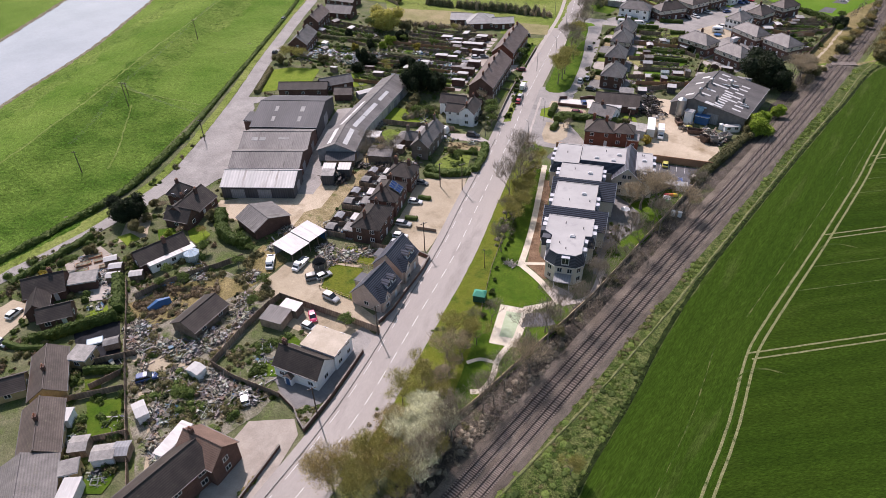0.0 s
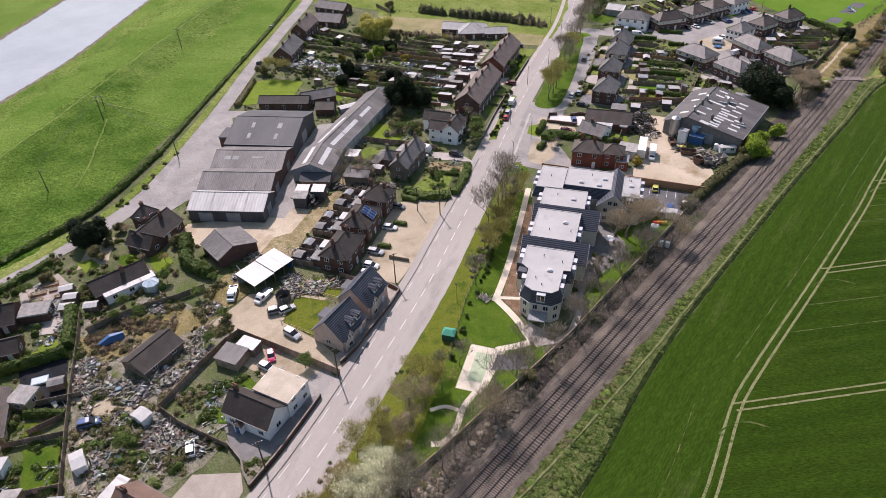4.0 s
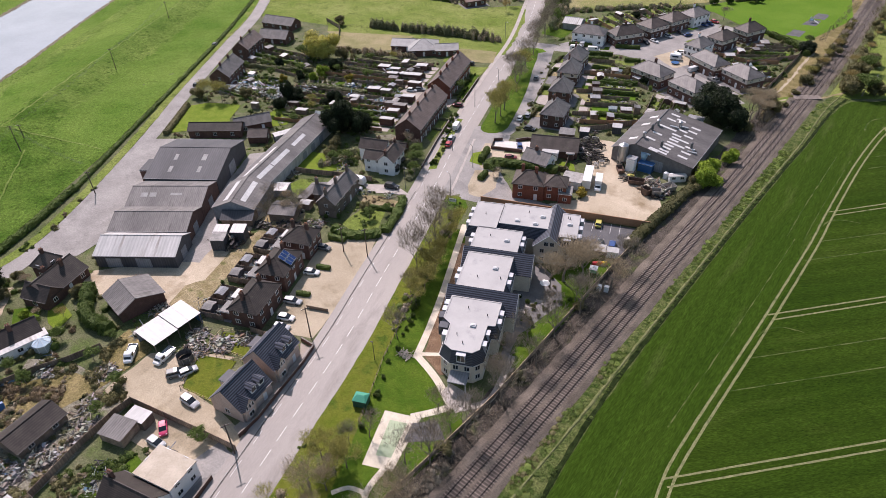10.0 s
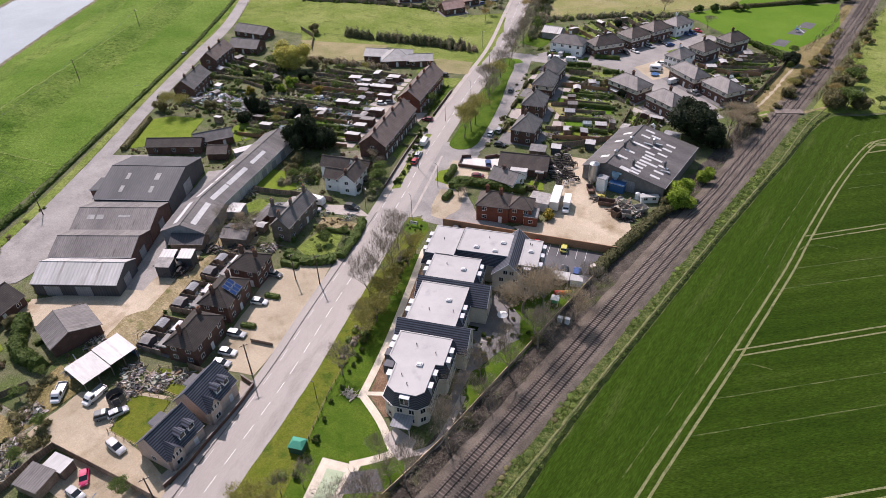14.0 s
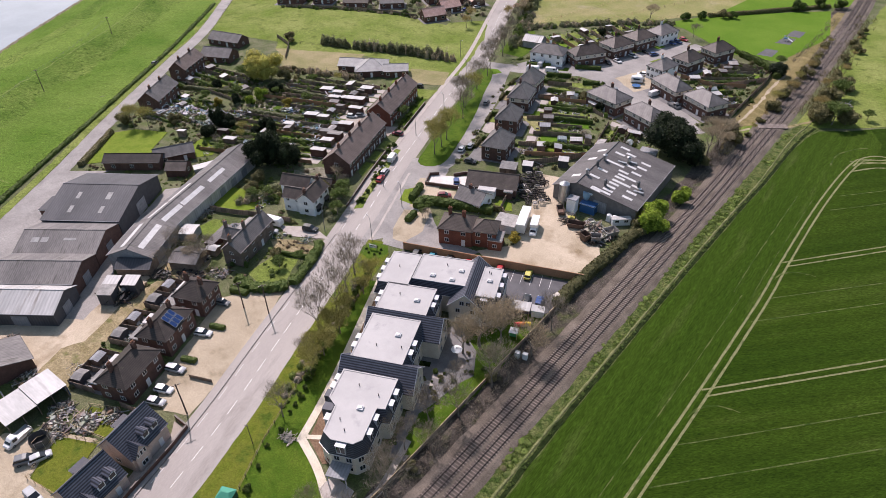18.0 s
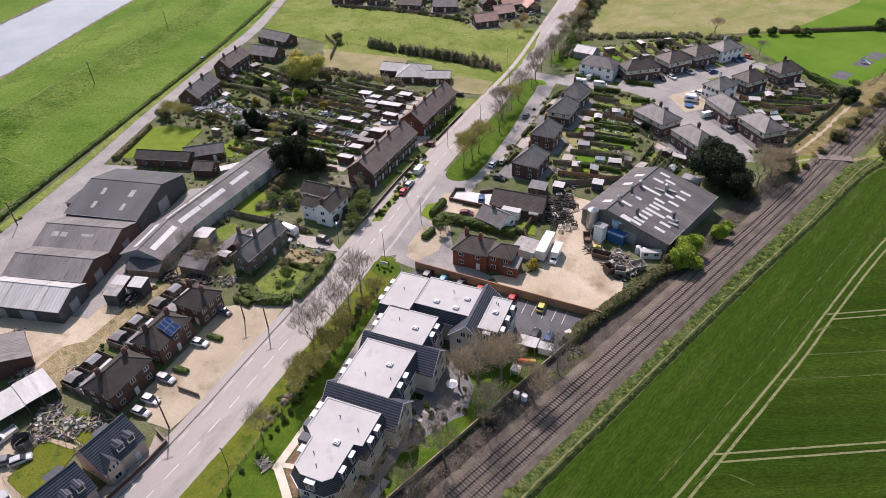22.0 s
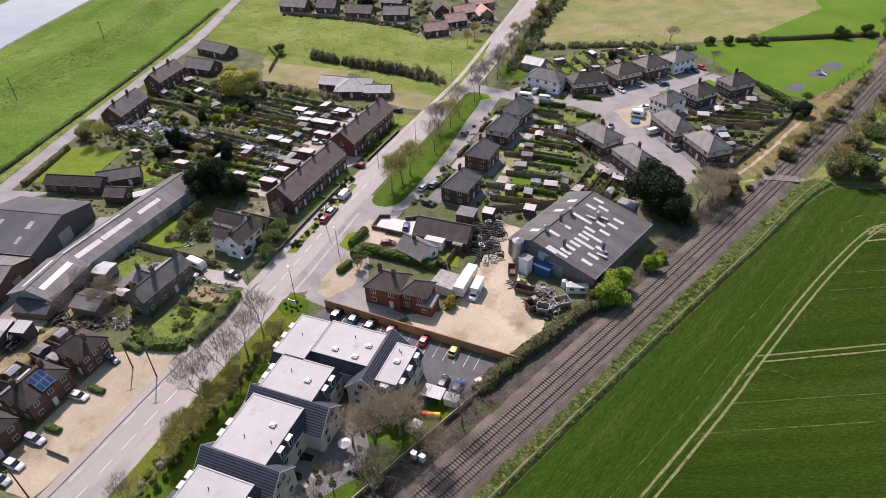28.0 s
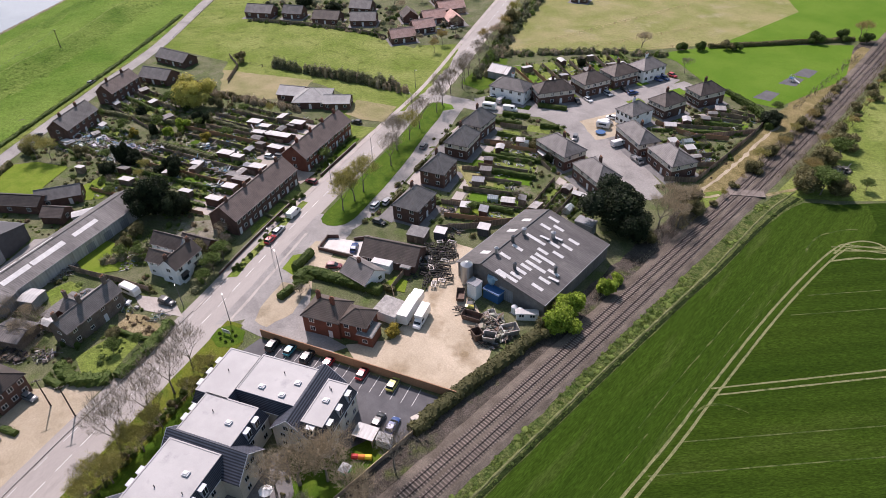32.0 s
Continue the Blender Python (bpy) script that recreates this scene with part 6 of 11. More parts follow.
def mansard(t, poly, wall_mat, slope=1.05, ztop=8.1, zeave=5.25):
    """A block on the outline poly of its flat top (anticlockwise): walls, steep slate sides, pale flat top with a kerb."""
    n = len(poly)

    def grow(k):
        out = []
        for i in range(n):
            a, b, c = (Vector((*poly[(i + j) % n], 0)) for j in (-1, 0, 1))
            u, v = (b - a).normalized(), (c - b).normalized()
            p, q = Vector((u.y, -u.x, 0)), Vector((v.y, -v.x, 0))
            s = (p + q) / max(0.35, 1 + p.dot(q))
            out.append((b.x + s.x * k, b.y + s.y * k))
        return out
    part("wall", Mesh().prism(grow(slope - 0.25), 0, zeave + 0.05), wall_mat, t)
    e, k = grow(slope), grow(0.06)
    part("mansard_slope", Mesh().loft([[(x, y, zeave) for x, y in e], [(x, y, zeave + 0.12) for x, y in e], [(x, y, ztop) for x, y in k]]), NAVY, t)
    part("flat_roof", Mesh().prism(grow(0.02), ztop, ztop + 0.05), MEMBRANE, t)
    rim = Mesh()
    o, i_ = grow(0.12), grow(-0.14)
    rim.add([(x, y, ztop + 0.02) for x, y in o] + [(x, y, ztop + 0.16) for x, y in o] + [(x, y, ztop + 0.16) for x, y in i_] + [(x, y, ztop + 0.052) for x, y in i_],
            [(r * n + a, r * n + (a + 1) % n, (r + 1) * n + (a + 1) % n, (r + 1) * n + a) for r in range(3) for a in range(n)])
    part("roof_edge", rim, MEMBRANE, t)
    part("gutter", Mesh().loft([[(x, y, zeave - 0.1) for x, y in grow(slope - 0.1)], [(x, y, zeave - 0.004) for x, y in grow(slope + 0.1)]]), WHITE, t)
    # windows on two storeys along every free side
    g = grow(slope - 0.25)
    return [(Vector((*a, 0)), Vector((*b, 0))) for a, b in zip(g, g[1:] + g[:1])]


def wall_windows(t, a, b, n, storeys=(0.9, 3.35), w=1.15, h=1.3, trim_mat=None):
    d = (b - a)
    g = math.degrees(math.atan2(d.y, d.x))
    for z in storeys:
        for i in range(n):
            p = a + d * ((i + 0.5) / n)
            window_parts(t, w, h, pose(p.x, p.y, z, 0, 0, g), 2, trim_mat or DORMER)


def gable_wing(t, x0, x1, y, half, ze, zr, turn, wall_mat):
    """A cross wing with its ridge along its own x."""
    at = pose(0, 0, 0, 0, 0, turn)
    m = Mesh().add([(x, yy, z) for x in (x0, x1) for yy, z in ((y - half, 0), (y + half, 0), (y + half, ze), (y, zr - 0.05), (y - half, ze))],
                   [(4, 3, 2, 1, 0), (5, 6, 7, 8, 9)] + [(i, (i + 1) % 5, 5 + (i + 1) % 5, 5 + i) for i in range(5)])
    part("wing_wall", m, wall_mat, t, at=at)
    o = 0.35
    k = (zr - ze) / half
    a = [(x0 - o, y - half - o, ze - o * k + 0.12), (x1 + o, y - half - o, ze - o * k + 0.12), (x1 + o, y, zr + 0.12), (x0 - o, y, zr + 0.12)]
    b = [(x0 - o, y, zr + 0.12), (x1 + o, y, zr + 0.12), (x1 + o, y + half + o, ze - o * k + 0.12), (x0 - o, y + half + o, ze - o * k + 0.12)]
    part("wing_roof", Mesh().slab(a, 0.13).slab(b, 0.13), NAVY, t, at=at)
    for x in (x0 - o, x1 + o):
        v = Mesh()
        for s in (-1, 1):
            v.loft([[(x - 0.05, y + s * (half + o), ze - o * k - 0.1), (x + 0.05, y + s * (half + o), ze - o * k - 0.1), (x + 0.05, y + s * (half + o), ze - o * k + 0.15), (x - 0.05, y + s * (half + o), ze - o * k + 0.15)],
                    [(x - 0.05, y, zr - 0.1), (x + 0.05, y, zr - 0.1), (x + 0.05, y, zr + 0.15), (x - 0.05, y, zr + 0.15)]])
        part("bargeboard", v, DORMER, t, at=at)


def apartments():
    t = thing("apartment_building", "new cream apartment building with pale flat roofs and blue-black slate mansards", "apartment building", -65, 120, 0, 24.5)
    nose = mansard(t, [(4.7, -11.9), (6.0, -10.7), (6.1, -3.4), (7.7, -3.2), (7.7, 4.2), (-3.5, 4.2), (-3.5, -3.0), (-1.6, -4.6), (-1.4, -10.6), (0.5, -11.9)], STONE)
    for (a, b), k in zip(nose, (1, 2, 0, 2, 0, 2, 0, 2, 1, 2)):
        if k:
            wall_windows(t, a, b, k)
    for x0, x1, y0, y1, counts in ((-3.6, 7.3, 7.6, 21.0, (0, 4, 0, 4)), (-3.7, 7.8, 22.6, 31.9, (0, 3, 0, 3)), (-6.2, 0.8, 31.9, 43.4, (2, 0, 3, 4)), (1.2, 14.4, 34.6, 44.0, (0, 0, 5, 0)), (16.9, 21.2, 32.0, 42.5, (1, 4, 2, 0))):
        sides = mansard(t, [(x0, y0), (x1, y0), (x1, y1), (x0, y1)], STONE)
        for (a, b), k in zip(sides, counts):
            if k:
                wall_windows(t, a, b, k)
    gable_wing(t, -5.0, 10.6, 7.4, 3.7, 5.3, 8.75, 0, STONE)
    gable_wing(t, -4.8, 11.8, 22.3, 3.7, 5.3, 8.75, 0, STONE)
    gable_wing(t, 30.8, 45.0, -14.7, 3.9, 5.3, 8.9, 90, STONE)
    for x, y, turn in ((10.66, 7.4, 90), (11.86, 22.3, 90), (14.7, 30.74, 0)):
        c = pose(x, y, 0, 0, 0, turn)
        for z in (0.9, 3.35, 5.6):
            for u in (-1.7, 1.7) if z < 5 else (-0.75, 0.75):
                window_parts(t, 1.1, 1.25, c @ pose(u, 0, z), 2, DORMER)
    for y in (1.4, -1.3):
        dormer(t, 8.7, y, 90)
    for x, y in ((7.0, -5.2), (7.0, -8.5), (8.3, 12.0), (8.3, 14.7), (8.8, 27.0), (8.8, 29.6), (22.2, 33.6), (22.2, 37.2), (22.2, 40.8)):
        dormer(t, x, y, 90)
    for x, y in ((-4.5, 2.3), (-4.5, 0.2), (-2.6, -7.2), (-4.6, 11.5), (-4.6, 14.0), (-4.7, 26.0), (-4.7, 28.4), (-7.2, 34.0), (-7.2, 37.0), (-7.2, 40.0)):
        dormer(t, x, y, 270)
    dormer(t, 2.6, -12.9, 0, 1.8)
    dormer(t, 19.0, 31.0, 0, 1.5)
    for x, y in ((-4.2, -1.9), (-3.4, -4.9)):
        part("balcony_recess", Mesh().box(x - 0.6, y - 0.9, 5.5, x + 1.4, y + 0.9, 7.9), NAVY, t)
    for x, y in ((3.2, -4.2), (4.0, 15.8), (4.6, 27.2), (5.6, 36.6), (10.4, 36.0), (11.8, 39.6), (19.0, 37.6)):
        r = part("rooflight", shared("rooflight|", lambda: Mesh().box(-0.6, -0.5, 8.15, 0.6, 0.5, 8.5), DORMER), DORMER, t, at=pose(x, y, 0))
        part("dome", shared("dome|", lambda: Mesh().loft([[(-0.5, -0.4, 8.5), (0.5, -0.4, 8.5), (0.5, 0.4, 8.5), (-0.5, 0.4, 8.5)], [(-0.35, -0.28, 8.66), (0.35, -0.28, 8.66), (0.35, 0.28, 8.66), (-0.35, 0.28, 8.66)]]), SKYLIGHT), SKYLIGHT, r)
    for x, y in ((0.5, -7.5), (1.0, 1.0), (5.5, -0.5), (0.5, 12.0), (5.8, 12.5), (0.2, 28.5), (-3.0, 38.0), (8.0, 41.0), (18.3, 40.5), (18.8, 40.2), (2.2, -9.6)):
        part("vent_pipe", shared("vent_pipe|", lambda: Mesh().tube((0, 0, 8.15), (0, 0, 8.65), 0.09, 0.09, 6).tube((0, 0, 8.65), (0, 0, 8.72), 0.14, 0.1, 6), BLACK), BLACK, t, at=pose(x, y, 0))
    # flat entrance canopy below the nose
    part("porch_roof", Mesh().box(0.4, -16.0, 2.7, 4.4, -12.3, 2.95), GREYSHEET, t, "grey flat porch roof")
    for x in (0.6, 4.2):
        part("porch_post", Mesh().box(x - 0.08, -15.85, 0, x + 0.08, -15.69, 2.7), DORMER, t)
    return t


apartments()

# ---- houses ----
# bungalows near the lane
house(-153.6, 29, 60, 9.5, 8.3, 2.6, 5.4, wall=BRICK, tiles=DARKTILE, windows=(2, 1, 2, 1), label="brown-tiled bungalow with a cross gable", chim=[(0.2, 0.1)], name="bungalow", category="bungalow")
house(-148.2, 24.6, 150, 7.0, 5.2, 2.5, 4.6, wall=BRICK, tiles=DARKTILE, windows=(1, 1, 1, 1), label="gabled wing of a bungalow", name="bungalow_wing", category="extension")
house(-142, 26, 60.7, 7.6, 6.0, 2.5, 4.3, tiles=DARKTILE, windows=(2, 1, 1, 1), label="brown-tiled wing of a bungalow", name="bungalow_wing", category="extension")
flat_block(-149.3, 36, 54, 6.4, 4.6, 2.6, BRICK, FELT, "brick garage with a grey felt roof", "garage", "garage", (0, 1, 0, 0))
house(-123.9, 16.4, -27.2, 13.8, 7.4, 2.5, 4.7, wall=YELLOW, chim=[(0.1, 0.0)], windows=(3, 0, 3, 0), label="brown-tiled bungalow in a row", name="bungalow", category="bungalow", group="row of bungalows", chimney_wall=BRICK)
house(-110.3, 8.9, -28.4, 13.8, 7.8, 2.5, 4.8, wall=YELLOW, chim=[(-0.05, 0.0)], windows=(3, 2, 3, 0), label="brown-tiled yellow-brick bungalow in a row", name="bungalow", category="bungalow", group="row of bungalows", chimney_wall=BRICK)
house(-98.5, 0.5, -28.9, 15, 11.0, 2.5, 5.2, wall=YELLOW, windows=(2, 1, 2, 1), label="large grey-tiled yellow-brick bungalow", name="bungalow", category="bungalow", tiles=SLATE)
house(-127.5, 9.5, 62, 7.5, 5.5, 2.4, 4.2, wall=YELLOW, windows=(1, 1, 1, 1), label="brown-tiled wing of a bungalow", name="bungalow_wing", category="extension")
flat_block(-124.3, 23.4, 32, 4.4, 4.4, 2.5, YELLOW, FELT, "flat-roofed yellow-brick bungalow extension", windows=(1, 1, 1, 0))
flat_block(-110.5, 13.8, 44, 1.5, 3.1, 2.2, RENDER, WHITESHEET, "small white canopy behind a bungalow", "canopy", "canopy", (0, 0, 0, 0))
flat_block(-98.4, 8.1, 56, 4.0, 3.2, 2.4, YELLOW, FELT, "grey flat-roofed bungalow extension", windows=(1, 0, 1, 0))
flat_block(-93.9, 6.5, 43, 2.9, 3.9, 2.4, RENDER, WHITESHEET, "white flat-roofed bungalow extension", windows=(1, 0, 1, 0))
house(-144.7, 54.3, 82, 13.6, 7.0, 2.5, 4.8, tiles=DARKTILE, windows=(3, 1, 3, 1), chim=[(0.1, -0.1)], label="long brown-tiled bungalow with pale lower slope", name="bungalow", category="bungalow")
flat_block(-140.8, 55.0, 82, 12.0, 2.6, 2.35, RENDER, PALESHEET, "pale sheet-roofed rear extension", windows=(3, 1, 0, 1))
house(-156.9, 71.1, 111, 12.8, 9.4, 2.8, 5.8, tiles=DARKTILE, chim=[(-0.1, 0.1), (0.2, -0.1)], windows=(3, 1, 3, 1), label="brown-tiled chalet bungalow with chimneys", name="bungalow", category="bungalow")
house(-154.0, 66.5, 21, 8.0, 6.0, 2.8, 5.3, tiles=DARKTILE, windows=(1, 1, 1, 1), label="gabled wing of a chalet bungalow", name="bungalow_wing", category="extension")
house(-164.1, 72.5, 111, 5.9, 5.2, 4.2, 6.6, "hip", chim=[(0.0, 0.0)], windows=(1, 1, 1, 1), label="small square brown-tiled house with a pyramid roof")
# barn and sheds below the big sheds
house(-135.3, 80.2, -6.6, 10.2, 11.4, 2.9, 5.0, tiles=ASBESTOS, wall=BRICK, windows=(0, 0, 0, 0), off=-1.0, label="old barn with a patched cement-sheet roof", name="barn", category="barn", door=9)
house(-115.2, 46.8, 102, 11.0, 7.6, 2.3, 4.1, tiles=DARKTILE, wall=TIMBER, windows=(2, 0, 0, 0), label="long brown-roofed workshop shed", name="workshop", category="shed", door=9)
# white house with a flat extension
BUFFROOF = mat("sandy_mineral_felt", (0.43, 0.37, 0.29), (0.53, 0.465, 0.375), 0.3, 4, spread=0.12, blotch=((0.36, 0.31, 0.25), 0.4, 0.58))
house(-84.0, 51.3, 15, 11.2, 6.8, 3.5, 6.3, tiles=DARKTILE, wall=RENDER, windows=(3, 1, 0, 1), chim=[(-0.42, 0.1)], label="white rendered house with a brown tiled roof", chimney_wall=BRICK)
flat_block(-84.3, 57.9, 14.5, 8.6, 6.4, 4.2, RENDER, BUFFROOF, "white two-storey extension with a pale flat roof", windows=(0, 2, 2, 1))
# brick house at the corner with its wing
house(-80.4, 15.0, 93.9, 20, 8.4, 4.8, 7.6, wall=BRICK, tiles=DARKTILE, windows=(4, 1, 4, 1), label="large dark-roofed brick house", size=(1.4, 1.3))
house(-80.5, 26.0, 13.2, 9.2, 7.0, 4.8, 7.4, wall=BRICK, windows=(2, 1, 2, 1), tiles=mat("russet_tiles", (0.135, 0.088, 0.066), (0.185, 0.122, 0.092), 0.4, 4, stripes=("Z", 0.22, 0.12, 0.5)), label="russet-roofed wing of the brick house", chim=[(-0.3, 0.0)])
flat_block(-88.5, 23.7, 108, 7.7, 2.4, 2.8, RENDER, WHITESHEET, "white flat-roofed conservatory block", windows=(2, 1, 2, 1))
# two new houses by the road
for hx, hy, ang, lift in ((-89.3, 77.9, 102, 0.0), (-92.7, 88.3, 106, 0.6)):
    t = house(hx, hy, ang, 9.4, 8.6, 3.4 + lift, 7.5 + lift, wall=PINK, tiles=NAVY, windows=(2, 1, 3, 1), door=0, label="new pink-brick house with a blue-black slate roof", group="new brick houses")
    for u in (0.3, 2.6):
        # White cheeks paint in the glare on the dormers' edges.
        dm = part("dormer", Mesh().box(u - 0.7, -3.5, 4.1 + lift, u + 0.7, -1.4, 5.5 + lift), RENDER, t, "pale-cheeked dormer")
        part("dormer_roof", Mesh().slab([(u - 0.95, -3.8, 5.45 + lift), (u, -3.8, 6.1 + lift), (u, -1.0, 6.1 + lift), (u - 0.95, -1.5, 5.45 + lift)], 0.08).slab([(u, -3.8, 6.1 + lift), (u + 0.95, -3.8, 5.45 + lift), (u + 0.95, -1.5, 5.45 + lift), (u, -1.0, 6.1 + lift)], 0.08), NAVY, dm)
        part("dormer_window", Mesh().box(u - 0.55, -3.56, 4.4 + lift, u + 0.55, -3.48, 5.35 + lift), GLASS, dm)
    g = part("front_gable", Mesh().add([(x, y, z) for y in (-4.7, -2.0) for x, z in ((-4.0, 0), (-1.2, 0), (-1.2, 3.7 + lift), (-2.6, 5.7 + lift), (-4.0, 3.7 + lift))], [(0, 1, 2, 3, 4), (9, 8, 7, 6, 5)] + [(i, 5 + i, 5 + (i + 1) % 5, (i + 1) % 5) for i in range(5)]), PINK, t)
    part("gable_roof", Mesh().slab([(-4.3, -5.0, 3.4 + lift), (-2.6, -5.0, 5.82 + lift), (-2.6, -0.9, 5.82 + lift), (-4.3, -0.9, 3.4 + lift)], 0.1).slab([(-2.6, -5.0, 5.82 + lift), (-0.9, -5.0, 3.4 + lift), (-0.9, -0.9, 3.4 + lift), (-2.6, -0.9, 5.82 + lift)], 0.1), NAVY, g)
    for u in (-3.4, -2.6, -1.8):
        window_parts(t, 0.55, 1.2, pose(u, -4.74, 3.0 + lift), 1)
    window_parts(t, 1.4, 1.2, pose(-2.6, -4.74, 0.9))
    flat_block(hx + 5.2 * math.cos(radians(ang + 90)) + 2.0 * math.cos(radians(ang)), hy + 5.2 * math.sin(radians(ang + 90)) + 2.0 * math.sin(radians(ang)), ang, 3.0, 2.6, 2.5, PINK, NAVY, "small slate-roofed rear porch", "porch", "porch", (0, 0, 1, 0))
# brick semis with the gravel forecourt
for hx, hy, ang, L, Wd in ((-108.8, 96.6, 22.8, 8.0, 11.6), (-114.6, 108.6, 25.2, 8.0, 10.9), (-119.2, 119.6, 22.0, 8.2, 7.8)):
    house(hx, hy, ang, L, Wd, 5.1, 7.6, "hip", tiles=DARKTILE, windows=(2, 3, 2, 3), chim=[(0.28, 0.0), (-0.3, 0.1)], label="dark brick semi-detached house with a hipped tiled roof", group="brick semis", pots=3)
t = thing("solar_panels", "six blue solar panels in pale frames on a tiled roof", "solar panel", -114.6, 108.6, 0.1, 25.2 + 90)
k = 2 * 2.5 / 7.4
for i in range(3):
    for j in range(2):
        u, v = -1.4 + i * 1.12, -3.95 + j * 1.62
        p = part("solar_panel", Mesh().slab([(u, v, 5.35 + (v + 4.1) * k), (u + 1.02, v, 5.35 + (v + 4.1) * k), (u + 1.02, v + 1.5, 5.35 + (v + 5.6) * k), (u, v + 1.5, 5.35 + (v + 5.6) * k)], 0.05), STEEL, t)
        part("cell_sheet", Mesh().slab([(u + 0.07, v + 0.07, 5.375 + (v + 4.17) * k), (u + 0.95, v + 0.07, 5.375 + (v + 4.17) * k), (u + 0.95, v + 1.43, 5.375 + (v + 5.53) * k), (u + 0.07, v + 1.43, 5.375 + (v + 5.53) * k)], 0.02), SOLAR, p)
# old house with three chimneys
house(-128.5, 141.6, 110.8, 16.2, 6.0, 4.75, 7.1, wall=OLDBRICK, size=(1.1, 0.95), tiles=SLATE, windows=(4, 1, 4, 1), chim=[(-0.46, 0.0), (-0.05, 0.0), (0.42, 0.0)], label="old brick house with three chimneys and a slate roof", pots=3, tall=1.9)
house(-133.4, 140.6, 20.8, 5.8, 5.0, 2.9, 4.9, wall=OLDBRICK, tiles=SLATE, windows=(1, 1, 1, 0), chim=[(-0.44, 0.0)], label="slate-roofed rear wing of the old house", name="house_wing", category="extension", tall=1.9)
flat_block(-134.5, 146.0, 106, 6.0, 4.0, 2.7, BRICK, FELT, "single-storey brick rear extension", windows=(0, 1, 1, 0))
# white cottage
t = house(-130.1, 165.9, 111.5, 9.8, 5.8, 5.0, 7.3, wall=RENDER, windows=(3, 2, 2, 1), chim=[(-0.46, 0.0), (0.4, 0.0)], label="white rendered cottage with a brown tiled roof", name="cottage", chimney_wall=BRICK)
for x in (-2.6, 2.4):
    part("bay_canopy", Mesh().slab([(x - 1.2, -3.55, 2.3), (x + 1.2, -3.55, 2.3), (x + 1.2, -2.62, 2.75), (x - 1.2, -2.62, 2.75)], 0.1), DARKTILE, t, "dark tiled canopy over a bay")
    part("bay_window", Mesh().box(x - 0.95, -3.3, 0.0, x + 0.95, -2.63, 0.85).box(x - 0.95, -3.25, 2.15, x + 0.95, -2.63, 2.28), RENDER, t)
    part("bay_glazing", Mesh().box(x - 0.9, -3.2, 0.85, x + 0.9, -2.63, 2.15), GLASS, t)
house(-134.0, 162.7, 22.0, 6.4, 5.0, 4.7, 6.7, wall=RENDER, windows=(2, 0, 1, 1), size=(1.0, 0.9), label="white rendered cottage wing", name="cottage_wing", category="extension")
house(-138.8, 167.6, 22.5, 9.6, 5.4, 4.7, 6.9, wall=RENDER, windows=(2, 0, 2, 1), size=(1.0, 0.9), label="white rendered rear range of the cottage", name="cottage_wing", category="extension")
house(-136.4, 173.6, 22.0, 9.6, 4.6, 2.5, 4.1, wall=BRICK, windows=(2, 1, 2, 0), label="low brown-roofed outbuilding behind the cottage", name="outbuilding", category="outbuilding")
# terraces
house(-143.4, 196.1, 111.5, 30, 9.6, 5.0, 8.4, wall=BRICK, tiles=TERRATILE, windows=(13, 1, 9, 1), chim=[(-0.4, 0.0), (-0.12, 0.0), (0.14, 0.0), (0.4, 0.0)], pots=4, label="long red-brick terrace with a brown tiled roof and chimneys", name="terrace", group="brick terraces")
house(-157.3, 228.8, 111.5, 28.6, 9.4, 5.0, 8.4, wall=RED, tiles=TERRATILE, windows=(13, 1, 9, 1), chim=[(-0.4, 0.0), (-0.12, 0.0), (0.14, 0.0), (0.4, 0.0)], pots=4, label="long red-brick terrace with a brown tiled roof and chimneys", name="terrace", group="brick terraces")
house(-234.5, 178.4, 123.3, 17.6, 8.6, 5.0, 8.2, wall=BRICK, tiles=SLATE, windows=(5, 1, 5, 1), chim=[(-0.3, 0.0), (0.2, 0.0)], pots=4, label="brick terrace beside the lane", name="terrace", group="lane terraces")
house(-253.0, 202.6, 119.8, 17.2, 7.8, 5.0, 8.0, wall=BRICK, tiles=TERRATILE, windows=(5, 1, 5, 1), chim=[(-0.3, 0.0), (0.25, 0.0)], pots=4, label="brick terrace beside the lane", name="terrace", group="lane terraces")
house(-256.0, 220.6, 23.7, 14.6, 9.0, 2.7, 5.4, tiles=SLATE, windows=(3, 1, 3, 1), label="grey-tiled bungalow beside the lane", name="bungalow", category="bungalow")
house(-269.9, 235.1, 14.4, 18, 8.4, 2.7, 5.2, windows=(4, 1, 4, 1), label="dark-tiled bungalow beside the pasture", name="bungalow", category="bungalow", tiles=SLATE)
# hall with hipped grey roofs
house(-190.0, 250.5, 42, 14, 13.0, 2.7, 5.6, "hip", tiles=HALLROOF, windows=(3, 3, 3, 3), label="low village hall with a grey hipped roof", name="hall", category="hall")
house(-199.5, 248.0, 30, 10.5, 9.0, 2.7, 4.6, tiles=HALLROOF, windows=(2, 2, 2, 1), label="grey-roofed wing of the village hall", name="hall_wing", category="extension")
house(-180.0, 254.5, 42, 10.5, 8.0, 2.7, 4.4, tiles=HALLROOF, windows=(3, 2, 2, 1), label="grey-roofed wing of the village hall", name="hall_wing", category="extension")
